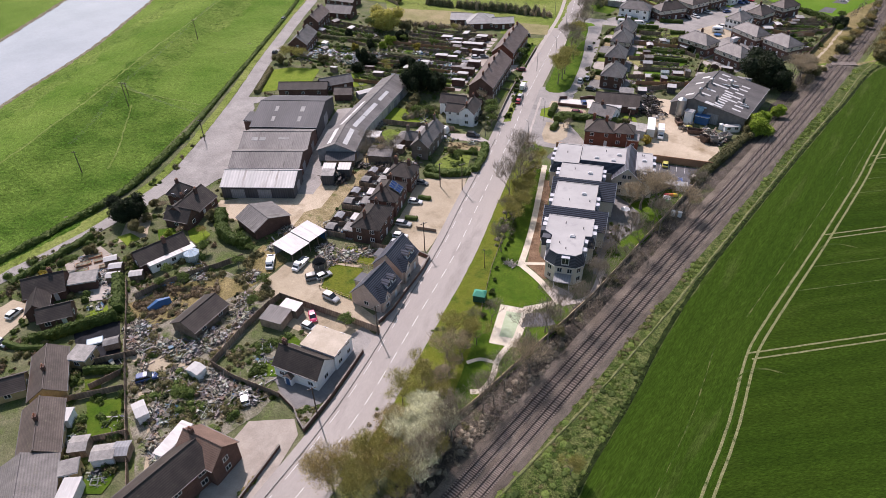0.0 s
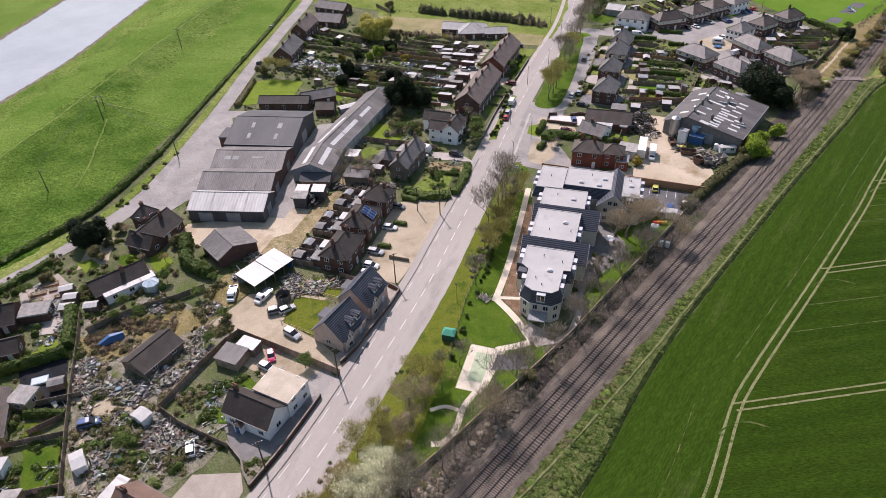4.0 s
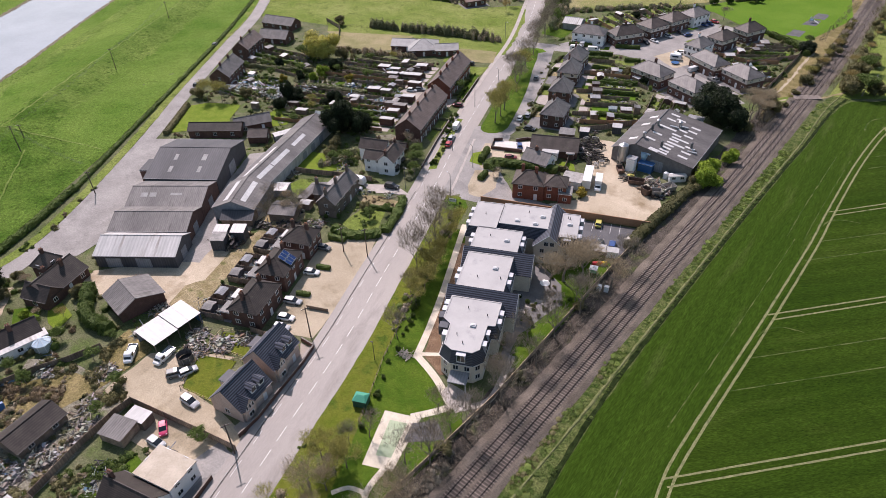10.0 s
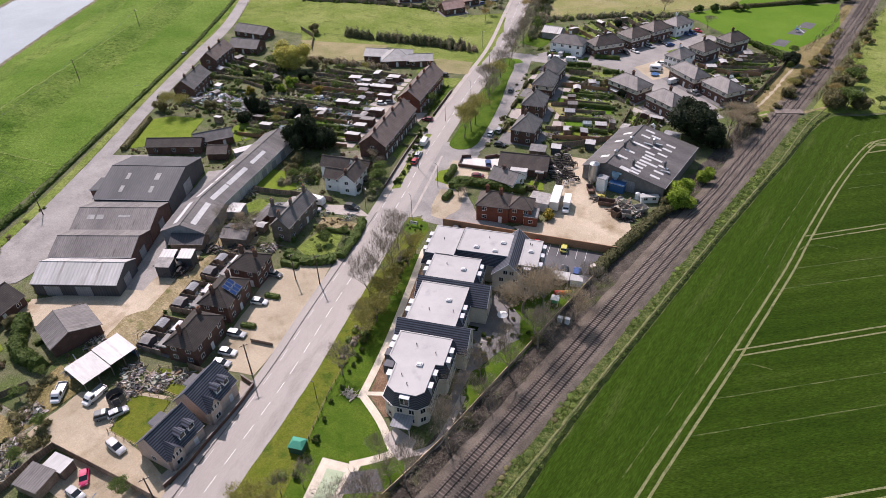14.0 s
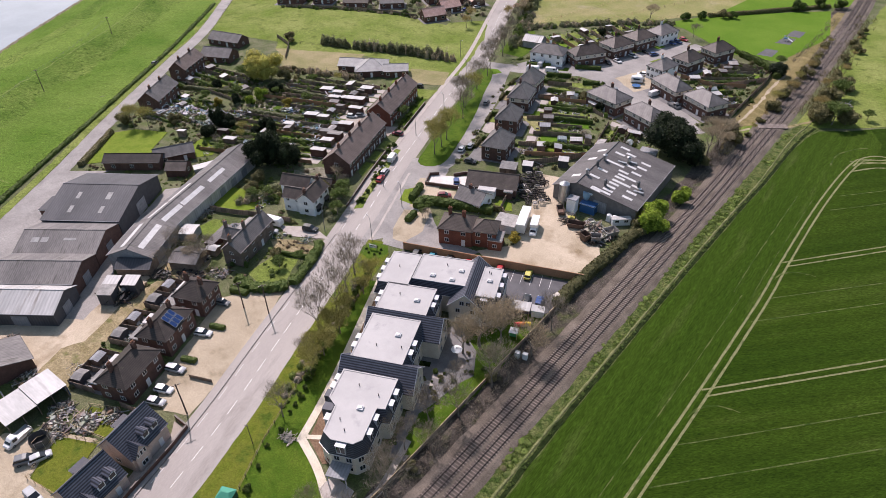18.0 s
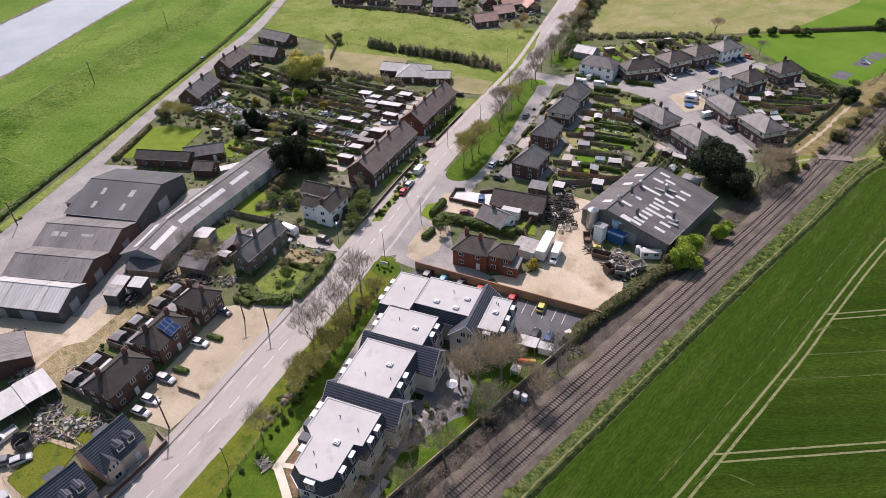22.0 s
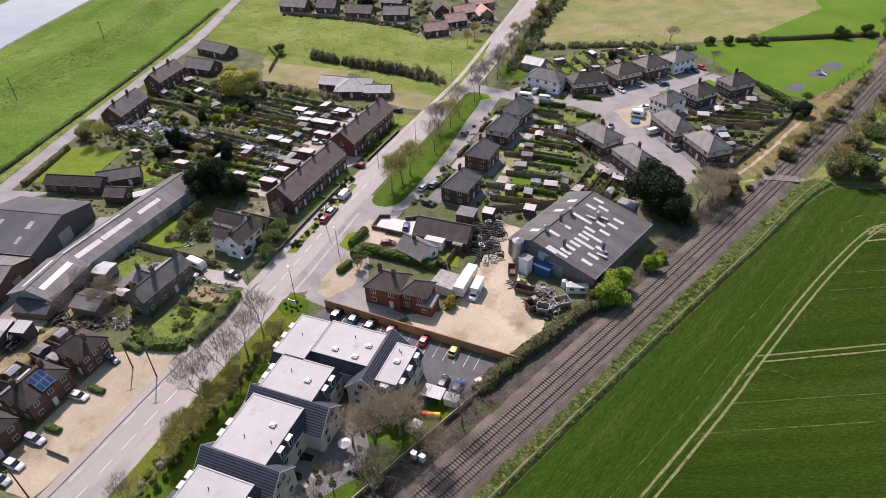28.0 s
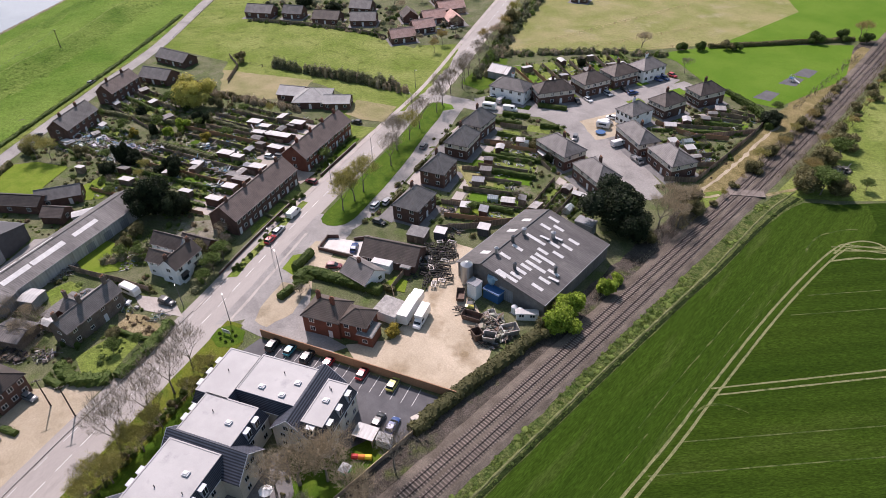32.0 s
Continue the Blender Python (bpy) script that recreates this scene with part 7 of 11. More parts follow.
# houses on the service road
for hx, hy, ang, L, Wd in ((-126.3, 273.7, 12, 8.2, 10.9), (-121.3, 260.4, 18.8, 8.4, 11.2), (-114.4, 242.6, 20.0, 8.4, 10.2), (-106.0, 224.6, 17.0, 8.6, 11.0)):
    house(hx, hy, ang, L, Wd, 5.0, 8.7, "hip", tiles=SLATE, windows=(2, 3, 2, 3), chim=[(0.05, 0.1)], label="brick semi-detached house with a grey hipped roof", group="service road semis", pots=4, band=STONE if hy > 255 else None)
# drive between the terraces, front lawns, lawn by the hall, gardens behind the service road
patch("pavement", [(-143.6, 211.5), (-146, 219), (-150, 216.3), (-158.4, 217.3), (-165, 221), (-168, 215), (-162.7, 208.3), (-157.3, 207.5), (-150, 212.0)], 0.132, BLOCKPAVE, "pinkish drive between two terraces", "drive", 0.2)
for poly in ([(-131.2, 186.5), (-134.4, 187.8), (-136.8, 194.0), (-134.2, 194.8)], [(-134.6, 195.6), (-137.2, 194.9), (-139.6, 201.0), (-137.2, 202.2)], [(-137.6, 203.0), (-139.9, 202.0), (-142.4, 208.2), (-140.2, 208.8)]):
    patch("ground", poly, 0.131, PASTURE, "small bright front lawn of a terrace", "lawn", 0.15)
for a, b in (((-133.6, 195.3), (-137.4, 194.4)), ((-136.8, 202.7), (-140.2, 201.6)), ((-147.6, 222), (-151.6, 220.4)), ((-150.4, 229), (-154.2, 227.6)), ((-153, 236), (-157, 234.6))):
    hedge([a, b], 0.6, 1.0, L_GREYHEDGE, "low hedge between terrace front gardens", 34, 0.16, 0.4)
patch("ground", [(-178.9, 262.5), (-162.8, 268.5), (-156.5, 256.9), (-164.8, 252.7), (-172.4, 251.6)], 0.13, DRYFIELD, "worn olive lawn before the hall", "lawn", 0.3)
patch("ground", [(-164.0, 247.2), (-155.1, 252.1), (-152.5, 242.3), (-156.3, 241.2)], 0.13, PASTURE, "bright lawn at the terrace's end", "lawn", 0.3)
for i, (poly, mt) in enumerate((([(-115.1, 251.8), (-113.4, 254.8), (-102.9, 255.6), (-97.4, 248.4), (-104.0, 245.1)], PADDOCK), ([(-97.8, 238.7), (-93.1, 241.4), (-91.4, 236.5), (-95.3, 235.3)], BRIGHTLAWN), ([(-106.1, 233.7), (-101.3, 235.1), (-97.9, 233.0), (-103.0, 231.5)], PASTURE), ([(-114.1, 262.7), (-107.6, 264.5), (-104.8, 261.1), (-109.3, 259.5)], PASTURE))):
    patch("ground", poly, 0.128 + 0.0011 * i, mt, "back-garden lawn behind the service road", "lawn", 0.2)
for i, (hx, hy, ang) in enumerate(((-126.3, 273.7, 12), (-121.3, 260.4, 18.8), (-114.4, 242.6, 20.0), (-106.0, 224.6, 17.0))):
    c, s_ = math.cos(radians(ang)), math.sin(radians(ang))
    at_ = lambda u, v: (hx + u * c - v * s_, hy + u * s_ + v * c)
    patch("pavement", [at_(-8.4, -6.4), at_(-3.6, -7.2), at_(-3.6, 1.5), at_(-8.4, 1.5)], 0.108 + 0.001 * i, (PAVING, COURT)[i % 2], "paved front drive of a semi", "drive", 0.15)
    patch("ground", [at_(-8.2, 1.9), at_(-4.6, 1.9), at_(-4.6, 6.2), at_(-8.2, 6.2)], 0.112 + 0.001 * i, (PASTURE, DRYSLOPE)[i % 2], "small front lawn of a semi", "lawn", 0.15)
    hedge([at_(-8.6, 0.8), at_(-8.7, 6.6)], 0.9, 1.3, L_OLIVE, "clipped front hedge of a semi", 40, 0.18, 0.35)
    hedge([at_(-8.2, 7.2), at_(-3.6, 7.4)], 0.9, 1.5, L_HEDGE, "clipped hedge between two front gardens", 40, 0.18, 0.35)
    fence([at_(4.6, 7.4), at_(14, 9.2)], 1.7, TIMBER, label="brown timber fence between two back gardens")
# estate houses
for hx, hy, ang, L, Wd, wl in ((-136.3, 303.1, 14.1, 14.6, 9.0, RENDER), (-123.2, 311.5, 58, 14.5, 8.4, BRICK), (-117.9, 327.8, 70.3, 12, 9.8, BRICK), (-114, 341.3, 71.4, 12, 9.5, BRICK), (-108.8, 353.2, 74.4, 12, 9.3, RENDER),
                             (-91.1, 315.3, -12, 8.2, 10.5, RENDER), (-86.5, 329.5, -15, 8.4, 11, BRICK), (-80.9, 346.4, -22, 8.4, 11.6, BRICK), (-80.7, 300.4, -28, 15, 8.0, BRICK), (-65.5, 295.0, -26.3, 13.6, 9.4, BRICK),
                             (-94.4, 277.5, -14, 14.5, 9.2, BRICK), (-77.3, 272, -21, 13.5, 8.6, BRICK)):
    house(hx, hy, ang, L, Wd, 5.0, 7.7, "hip", wall=wl, tiles=SLATE if wl is RENDER or hy < 304 else TILE, windows=(4, 2, 4, 2), chim=[(0.0, 0.12)], pots=4, label="white-walled semi-detached estate house with a hipped roof" if wl is RENDER else "brick semi-detached estate house with a hipped roof", group="estate houses", band=None if wl is RENDER else STONE)
house(-152, 315.8, 12.3, 9, 8, 3.0, 4.8, tiles=PALESHEET, wall=GREYSHEET, windows=(0, 0, 0, 0), door=9, label="pale sheet-roofed garage block", name="garage", category="garage")
# dark bungalow, brick house and garage beside the works
house(-94.5, 206.2, 25.2, 15.6, 8.6, 2.6, 5.4, windows=(3, 1, 3, 1), label="bungalow with a dark brown tiled roof", name="bungalow", category="bungalow")
house(-94.0, 195.6, 5, 9.0, 7.4, 2.6, 5.0, wall=RENDER, tiles=SLATE, windows=(1, 2, 1, 1), chim=[(-0.1, 0.0)], label="white bungalow wing with grey tiles", name="bungalow_wing", category="extension", chimney_wall=BRICK)
house(-87.0, 179.8, 25, 9.6, 8.0, 5.1, 7.7, "hip", wall=RED, windows=(2, 2, 2, 2), chim=[(-0.25, 0.1), (0.2, -0.05)], label="orange-red brick house with a dark hipped roof", pots=4)
house(-80.0, 183.0, 25, 7.0, 6.4, 5.0, 7.0, "hip", wall=RED, windows=(2, 1, 1, 1), label="red brick house wing with a dark hipped roof", name="house_wing", category="extension")
flat_block(-76.6, 183.0, 25, 3.6, 4.6, 3.2, RED, FELT, "red brick single-storey extension", windows=(1, 0, 0, 0))
flat_block(-79.2, 191.6, 16, 5.8, 5.6, 2.6, RENDER, FELT, "garage with a grey flat roof", "garage", "garage", (0, 0, 1, 0))
# far houses with red and grey roofs
for hx, hy, ang, L, Wd, tl in ((-214, 318, 62, 12, 8, REDTILE), (-216, 333, 65, 11, 8, REDTILE), (-222, 346, 62, 12, 8.5, REDTILE), (-212, 350, 150, 10, 8, REDTILE), (-226, 362, 62, 14, 9, REDTILE), (-233, 340, 150, 9, 8, TILE), (-246, 322, 40, 13, 9, SLATE), (-262, 312, 30, 14, 9, TILE),
                             (-297, 296, 30, 15, 9, SLATE), (-282, 306, 30, 11, 8, SLATE), (-240, 372, 62, 13, 9, SLATE), (-262, 334, 30, 12, 9, SLATE), (-186, 418, 20, 9, 6, TILE)):
    house(hx, hy, ang, L, Wd, 2.9, 5.8, tiles=tl, wall=BRICK, windows=(3, 1, 3, 1), label="red-roofed modern house beyond the pasture" if tl is REDTILE else "far bungalow beyond the pasture", group="far houses")

# ---- big sheds and works ----
def big_shed(x, y, ang, L, Wd, ze, zr, roof_mat, wall, label, off=0.0, lights=(), name="warehouse", doors=(), light_mat=None):
    t = thing(name, label, "warehouse", x, y, 0, ang, "old warehouses")
    part("wall", walls_mesh(L, Wd, ze, zr, True, off), wall, t)
    gable_roof(t, L, Wd, ze, zr, off, roof_mat, 0.3, 0.12, trim=GREYSHEET)
    for u, v, a, b in lights:
        side = -1 if v < off else 1
        run = (off + Wd / 2) if side < 0 else (Wd / 2 - off)
        zz = lambda yy: zr - abs(yy - off) * (zr - ze) / run + 0.15
        part("rooflight", Mesh().slab([(u - a / 2, v - b / 2, zz(v - b / 2)), (u + a / 2, v - b / 2, zz(v - b / 2)), (u + a / 2, v + b / 2, zz(v + b / 2)), (u - a / 2, v + b / 2, zz(v + b / 2))], 0.05), light_mat or SKYLIGHT, t)
    for side, u, w, h in doors:
        part("sliding_door", Mesh().box(-w / 2, -0.08, 0, w / 2, 0.02, h), GREYSHEET, t, at=side_pose(side, L, Wd, u, 0.02))
    return t


big_shed(-178.2, 126.6, 35, 22.6, 25.0, 5.0, 8.0, DARKSHEET, DARKSHEET, "wide warehouse with a dark sheet roof and four rooflights", 1.5, ((-4.5, -3.0, 1.1, 2.6), (4.6, -3.0, 1.5, 2.8), (-4.5, -8.4, 1.1, 2.6), (4.6, -8.4, 1.1, 2.6)), doors=((1, 0, 5, 4),), light_mat=DULLLIGHT)
big_shed(-166.5, 110.6, 37, 22.0, 13.6, 4.4, 6.6, ASBESTOS, BRICK, "old warehouse with a weathered cement-sheet roof", 0.4, ((-6.8, -2.8, 2.0, 1.5), (-4.2, -2.8, 2.0, 1.5), (2.6, -2.6, 3.4, 0.8)), doors=((1, 0, 3, 3),), light_mat=DULLLIGHT)
big_shed(-158.3, 100.3, 37, 21.6, 11.8, 4.4, 6.5, ASBESTOS, BRICK, "old warehouse with a stained cement-sheet roof", 0.3, doors=((1, 0, 3, 3),))
big_shed(-151.0, 91.9, 36.4, 21.6, 10.2, 3.9, 6.0, PALESHEET, DARKSHEET, "warehouse with a pale galvanised roof", 0.9, doors=((0, -6, 4, 3), (0, 2, 4, 3), (1, 0, 3, 3)))
flat_block(-187.6, 116.5, 35, 5.0, 7.0, 4.0, BRICK, DARKSHEET, "brick lean-to beside the warehouse", "lean_to", "extension", (0, 0, 0, 1))
# bent long shed
big_shed(-149.6, 122.9, 122.6, 14.0, 12.0, 4.0, 6.4, ASBESTOS, GREYSHEET, "long curved shed with a dark roof and white rooflights", 0.0, ((0.0, -2.6, 10.5, 1.4), (0.0, 2.6, 10.5, 1.4)))
big_shed(-161.4, 149.2, 111.7, 44.5, 10.6, 4.0, 6.4, ASBESTOS, PALESHEET, "long curved shed with a grey roof and white rooflights", 0.0, ((-17.0, -2.4, 8.0, 1.3), (-7.5, -2.4, 10.0, 1.3), (-17.0, 2.4, 8.0, 1.3), (-7.0, 2.4, 10.0, 1.3), (4.5, -2.4, 8.0, 1.1)), doors=((0, 14, 2.5, 2.5), (0, 8, 2.5, 2.5), (0, 2, 2.5, 2.5)))
house(-196.1, 146.2, 37.7, 19.2, 6.4, 3.0, 4.6, tiles=DARKTILE, windows=(3, 0, 2, 0), label="long low brick hut with a brown tiled roof", name="hut", category="hut", door=9)
house(-190.0, 157.0, 62, 13, 6.5, 2.8, 4.8, windows=(2, 1, 2, 1), label="brown-tiled bungalow behind the huts", name="bungalow", category="bungalow", tiles=SLATE)
house(-180.5, 152.5, 38, 7.0, 6.0, 2.6, 4.2, windows=(0, 1, 1, 0), label="small dark-roofed brick hut", name="hut", category="hut", door=9)
shed(-174.8, 158.5, 70, 7, 3, 2.2, WHITESHEET, GREYSHEET, label="long pale sheet-roofed store")
# open white shed with a blue end
t = thing("open_shed", "open-fronted shed with a white sheet roof and a blue end wall", "shed", -119.1, 79.7, 0, 94)
part("roof", Mesh().slab([(-6.3, -3.6, 3.0), (0.0, -3.6, 3.0), (0.0, 3.6, 3.5), (-6.3, 3.6, 3.5)], 0.1), WHITESHEET, t)
part("roof", Mesh().slab([(0.05, -3.6, 3.25), (6.3, -3.6, 3.25), (6.3, 3.6, 3.75), (0.05, 3.6, 3.75)], 0.1), WHITESHEET, t)
part("end_wall", Mesh().box(6.1, -3.4, 0, 6.2, 3.4, 3.1), BLUESHEET, t, "blue sheet end wall")
part("back_wall", Mesh().box(-6.2, 3.3, 0, 6.0, 3.4, 3.3), GREYSHEET, t)
for u in (-6.1, -3, 0, 3, 5.9):
    part("post", Mesh().box(u - 0.08, -3.4, 0, u + 0.08, -3.24, 2.95), TIMBER, t)
# works with rows of rooflights
WX, WY, WA = -65.9, 228.0, -85.7
ca, sa = math.cos(radians(WA)), math.sin(radians(WA))
lights = [(u, v, 0.95, 3.0) for u, v in ((8.2, -3.0), (3.6, -2.6), (0.05, 2.5), (3.7, 2.9), (7.6, 2.8), (9.65, 2.6), (11.7, 2.7), (14.0, 0.0), (8.1, 8.4), (11.1, 8.4), (4.4, 8.45), (-1.8, 5.8), (-5.7, 5.9), (-8.7, 6.0), (-8.2, -2.2), (-12.2, -2.2), (-10.2, 0.5), (-4.1, 3.2))]
lights += [(u, v, 0.95, 5.6) for u, v in ((-2.3, -1.2), (2.0, 4.4), (5.8, 4.3), (13.3, 1.4))]
lights += [(u, v, 1.5, 2.6) for u, v in ((-8.5, -8.2), (-2.5, -8.6), (9.2, -8.2))]
w = big_shed(WX, WY, WA, 29.0, 25.2, 4.5, 7.5, WORKSHEET, ASBESTOS, "works shed with a grey sheet roof and scattered rooflights", -5.4, lights, "works_shed", ((1, 2, 4, 3.6),))
for u, v, r in ((9.1, -5.0, 0.45), (2.7, -4.7, 0.42), (-1.7, -4.4, 0.5), (10.1, 1.2, 0.4), (-6.0, 1.5, 0.5), (4.0, 8.7, 0.4)):
    zz = 7.5 - abs(v + 5.4) * 0.167
    part("roof_vent", Mesh().tube((u, v, zz - 0.3), (u, v, zz + 1.7), r, r, 10).tube((u, v, zz + 1.7), (u, v, zz + 1.85), r * 1.35, r * 1.35, 10).tube((u, v, zz + 1.85), (u, v, zz + 2.2), r * 1.35, 0.1, 10), STEEL if r > 0.42 else LAMPGREY, w)
part("ridge_pipe", Mesh().tube((14.6, -5.4, 7.75), (-14.6, -5.4, 7.75), 0.12, 0.12, 6), LAMPGREY, w)
for u, v in ((-4.2, 0.2), (-6.4, 2.6), (6.5, 9.8)):
    part("roof_duct", Mesh().box(u - 0.35, v - 1.4, 7.5 - (v + 6.9) * 0.167, u + 0.35, v + 1.4, 7.9 - (v + 5.0) * 0.167), STEEL, w)
t = thing("silo", "grey steel silo beside the works", "silo", -73.0, 211.0)
part("drum", Mesh().tube((0, 0, 2.0), (0, 0, 7.2), 1.5, 1.5, 16), STEEL, t)
part("hopper", Mesh().tube((0, 0, 0.8), (0, 0, 2.0), 0.4, 1.5, 16), STEEL, t)
part("dome", Mesh().tube((0, 0, 7.2), (0, 0, 7.9), 1.5, 0.3, 16), STEEL, t)
for i in range(4):
    part("leg", Mesh().box(1.2 * math.cos(i * 1.57) - 0.08, 1.2 * math.sin(i * 1.57) - 0.08, 0, 1.2 * math.cos(i * 1.57) + 0.08, 1.2 * math.sin(i * 1.57) + 0.08, 2.4), STEEL, t)
flat_block(-69.3, 209.8, 5, 2.6, 2.4, 4.4, RENDER, GREYSHEET, "pale plant tower beside the works", "plant_tower", "plant", (0, 0, 0, 0))
flat_block(-65.4, 212.2, 5, 4.4, 2.2, 2.8, BLUESHEET, BLUESHEET, "blue-fronted lean-to of the works", "lean_to", "extension", (0, 0, 0, 0))
t = thing("hopper_cyclone", "blue cyclone hopper on legs beside the works", "hopper", -67.0, 213.4)
part("cone", Mesh().tube((0, 0, 2.0), (0, 0, 4.2), 0.25, 1.1, 12).tube((0, 0, 4.2), (0, 0, 5.4), 1.1, 1.1, 12), paint("pale_blue_steel", (0.30, 0.46, 0.58), 0.4), t)
part("duct", Mesh().tube((-1.6, 0.5, 5.0), (1.8, -0.3, 5.3), 0.28, 0.28, 8), paint("pale_blue_duct", (0.50, 0.60, 0.68), 0.4), t)
for i in range(4):
    part("leg", Mesh().box(0.9 * math.cos(i * 1.57 + 0.78) - 0.06, 0.9 * math.sin(i * 1.57 + 0.78) - 0.06, 0, 0.9 * math.cos(i * 1.57 + 0.78) + 0.06, 0.9 * math.sin(i * 1.57 + 0.78) + 0.06, 4.2), STEEL, t)
flat_block(-65.2, 249.4, 8, 5.0, 3.0, 3.6, GREYSHEET, GREYSHEET, "grey block of plant behind the works", "plant_block", "plant", (0, 0, 0, 0))
# Cabin-built box standing in for a long white trailer beside the works.
flat_block(-55.2, 212.2, 40, 5.0, 1.5, 2.0, RENDER, WHITESHEET, "white portable cabin beside the works", "cabin", "cabin", (2, 0, 0, 0))
t = thing("container", "white box trailer standing in the yard", "trailer", -76.2, 195.4, 0, 113)
part("box_body", Mesh().box(-5.2, -1.25, 0.9, 2.2, 1.25, 3.6), PAINT_MATS["white"], t)
part("front_unit", Mesh().box(2.3, -1.25, 0.9, 5.0, 1.25, 3.2), PAINT_MATS["white"], t)
for u in (-4, -2.8, 3.5):
    for s in (-1, 1):
        wheel_at(t, u, s * 1.1, 0.45, t)
for x, y in ((-58.6, 211.8), (-57.0, 212.0)):
    t = thing("plastic_tank", "white plastic tank beside the works", "tank", x, y, 0)
    part("tank_body", Mesh().tube((0, 0, 0.1), (0, 0, 1.9), 0.75, 0.75, 12).tube((0, 0, 1.9), (0, 0, 2.2), 0.75, 0.3, 12), WHITE, t)
    part("tank_base", Mesh().box(-0.8, -0.8, 0, 0.8, 0.8, 0.12), CONCRETE, t)

# ---- trees and hedges ----
# avenue on the verge: bare trees, small evergreens along the fence
for x, y, h in ((-88.4, 131, 12.5), (-90.7, 138.3, 12.5), (-94.2, 144.8, 12), (-97.8, 151, 11.5), (-84.5, 124, 6.5), (-76.5, 110.5, 8)):
    tree("bare", x, y, h, seed=int(y), wide=1.05)
for x, y, h in ((-92.5, 152, 6.5), (-84.2, 126.5, 6.5), (-86.0, 132, 7.5), (-87.6, 139, 7.5), (-90.5, 147, 5.5)):
    tree("budding", x, y, h, seed=int(y), wide=1.0)
for i in range(34):
    y = 88 + i * 2.0
    x = -66.2 - (y - 88) * 0.455 + RNG.uniform(-0.5, 0.5)
    tree("shrub", x + 0.9, y, RNG.uniform(0.9, 1.7), seed=i, wide=RNG.uniform(0.8, 1.1)) if i % 2 == 0 or y > 110 else None
    if i % 3 == 0 and y > 124:
        tree("bramble", x - 0.6, y + 0.7, RNG.uniform(1.6, 2.8), seed=i)
for x, y, h in ((-137.3, 121.9, 7), (-141.7, 128.6, 7.5), (-132.5, 128.5, 6.5), (-135, 132.7, 6)):
    tree("bare", x, y, h, seed=int(y), wide=1.2)
tree("budding", -28.4, 65.0, 5.0, 1, 1.1)
for x, y, h in ((-80.6, 121.5, 7.0), (-82.6, 127.0, 7.5), (-85.0, 134.0, 7.0)):
    tree("budding", x, y, h, seed=int(y), wide=1.15)
overgrow([(-77.5, 112), (-82.5, 123), (-87.5, 136), (-93, 149), (-95.5, 149), (-90.5, 136), (-85, 122), (-79.5, 111)], 46, L_GRASS, 351, 0.5, 1.1, "loose green bushes under the verge trees", "planting", 60, 0.16, 1.5, even=True)
overgrow([(-77.5, 112), (-82.5, 123), (-87.5, 136), (-93, 149), (-95.5, 149), (-90.5, 136), (-85, 122), (-79.5, 111)], 30, TWIG, 352, 0.5, 1.1, "bare twiggy bushes under the verge trees", "planting", 60, 0.14, 1.5, even=True)
# thicket at the verge's near end
for x, y, h in ((-63.5, 73, 7.5), (-61, 80, 6.5), (-66, 78.5, 7), (-63, 64.5, 7), (-62.5, 58, 7.5)):
    tree(("budding", "pink")[int(y) % 2], x, y, h, seed=int(x + y), wide=1.15)
overgrow([(-66, 52), (-72, 78), (-67, 88), (-61, 78), (-55, 66), (-54, 52), (-58, 40), (-63, 38)], 34, L_GRASS, 301, 0.4, 1.1, "low green scrub under the verge trees", "scrub")
overgrow([(-66, 52), (-70, 74), (-64, 80), (-57, 66), (-54, 52), (-58, 40), (-63, 38)], 30, L_PINK, 302, 0.4, 1.1, "tan twiggy scrub under the verge trees", "scrub")
for x, y, h, k in ((-53.5, 54.5, 7.5, "blossom"), (-56.5, 57, 6.5, "blossom"), (-50.8, 57.5, 6.5, "blossom"), (-57.5, 46, 7.5, "rusty"), (-54, 48, 7, "rusty"), (-60, 41, 6.5, "rusty"), (-51, 45, 8, "budding"), (-60.5, 53, 5, "rusty"), (-49, 52, 7, "budding"), (-56, 38, 9, "budding"), (-58.5, 36, 9.5, "rusty"), (-55.5, 42.5, 9.5, "budding"), (-52.5, 41, 9, "rusty"), (-48, 47.5, 7, "blossom"), (-51.5, 51.5, 7.5, "blossom"), (-55.2, 51.5, 7.5, "blossom"), (-57.5, 50.5, 8, "rusty"), (-61.5, 37, 8, "rusty"), (-48.5, 43, 7.5, "budding"), (-53, 36, 9, "budding"),
                   (-59, 66, 6, "pink"), (-60, 69.5, 5.5, "pink"), (-62, 78, 5.5, "pink"), (-64.5, 84, 5.5, "bare"), (-60.5, 74.5, 5, "pink"), (-60.5, 62.5, 5.5, "pink"), (-62.5, 87.5, 6.5, "bare"), (-57, 63, 5.5, "budding")):
    tree(k, x, y, h, seed=int(-x))
for x, y, h in ((-53.2, 87.5, 8.5), (-51.5, 92.5, 8), (-50.8, 98, 7), (-56, 100.5, 6.5), (-50.2, 82, 7.0)):
    tree("bare", x, y, h, seed=int(y))
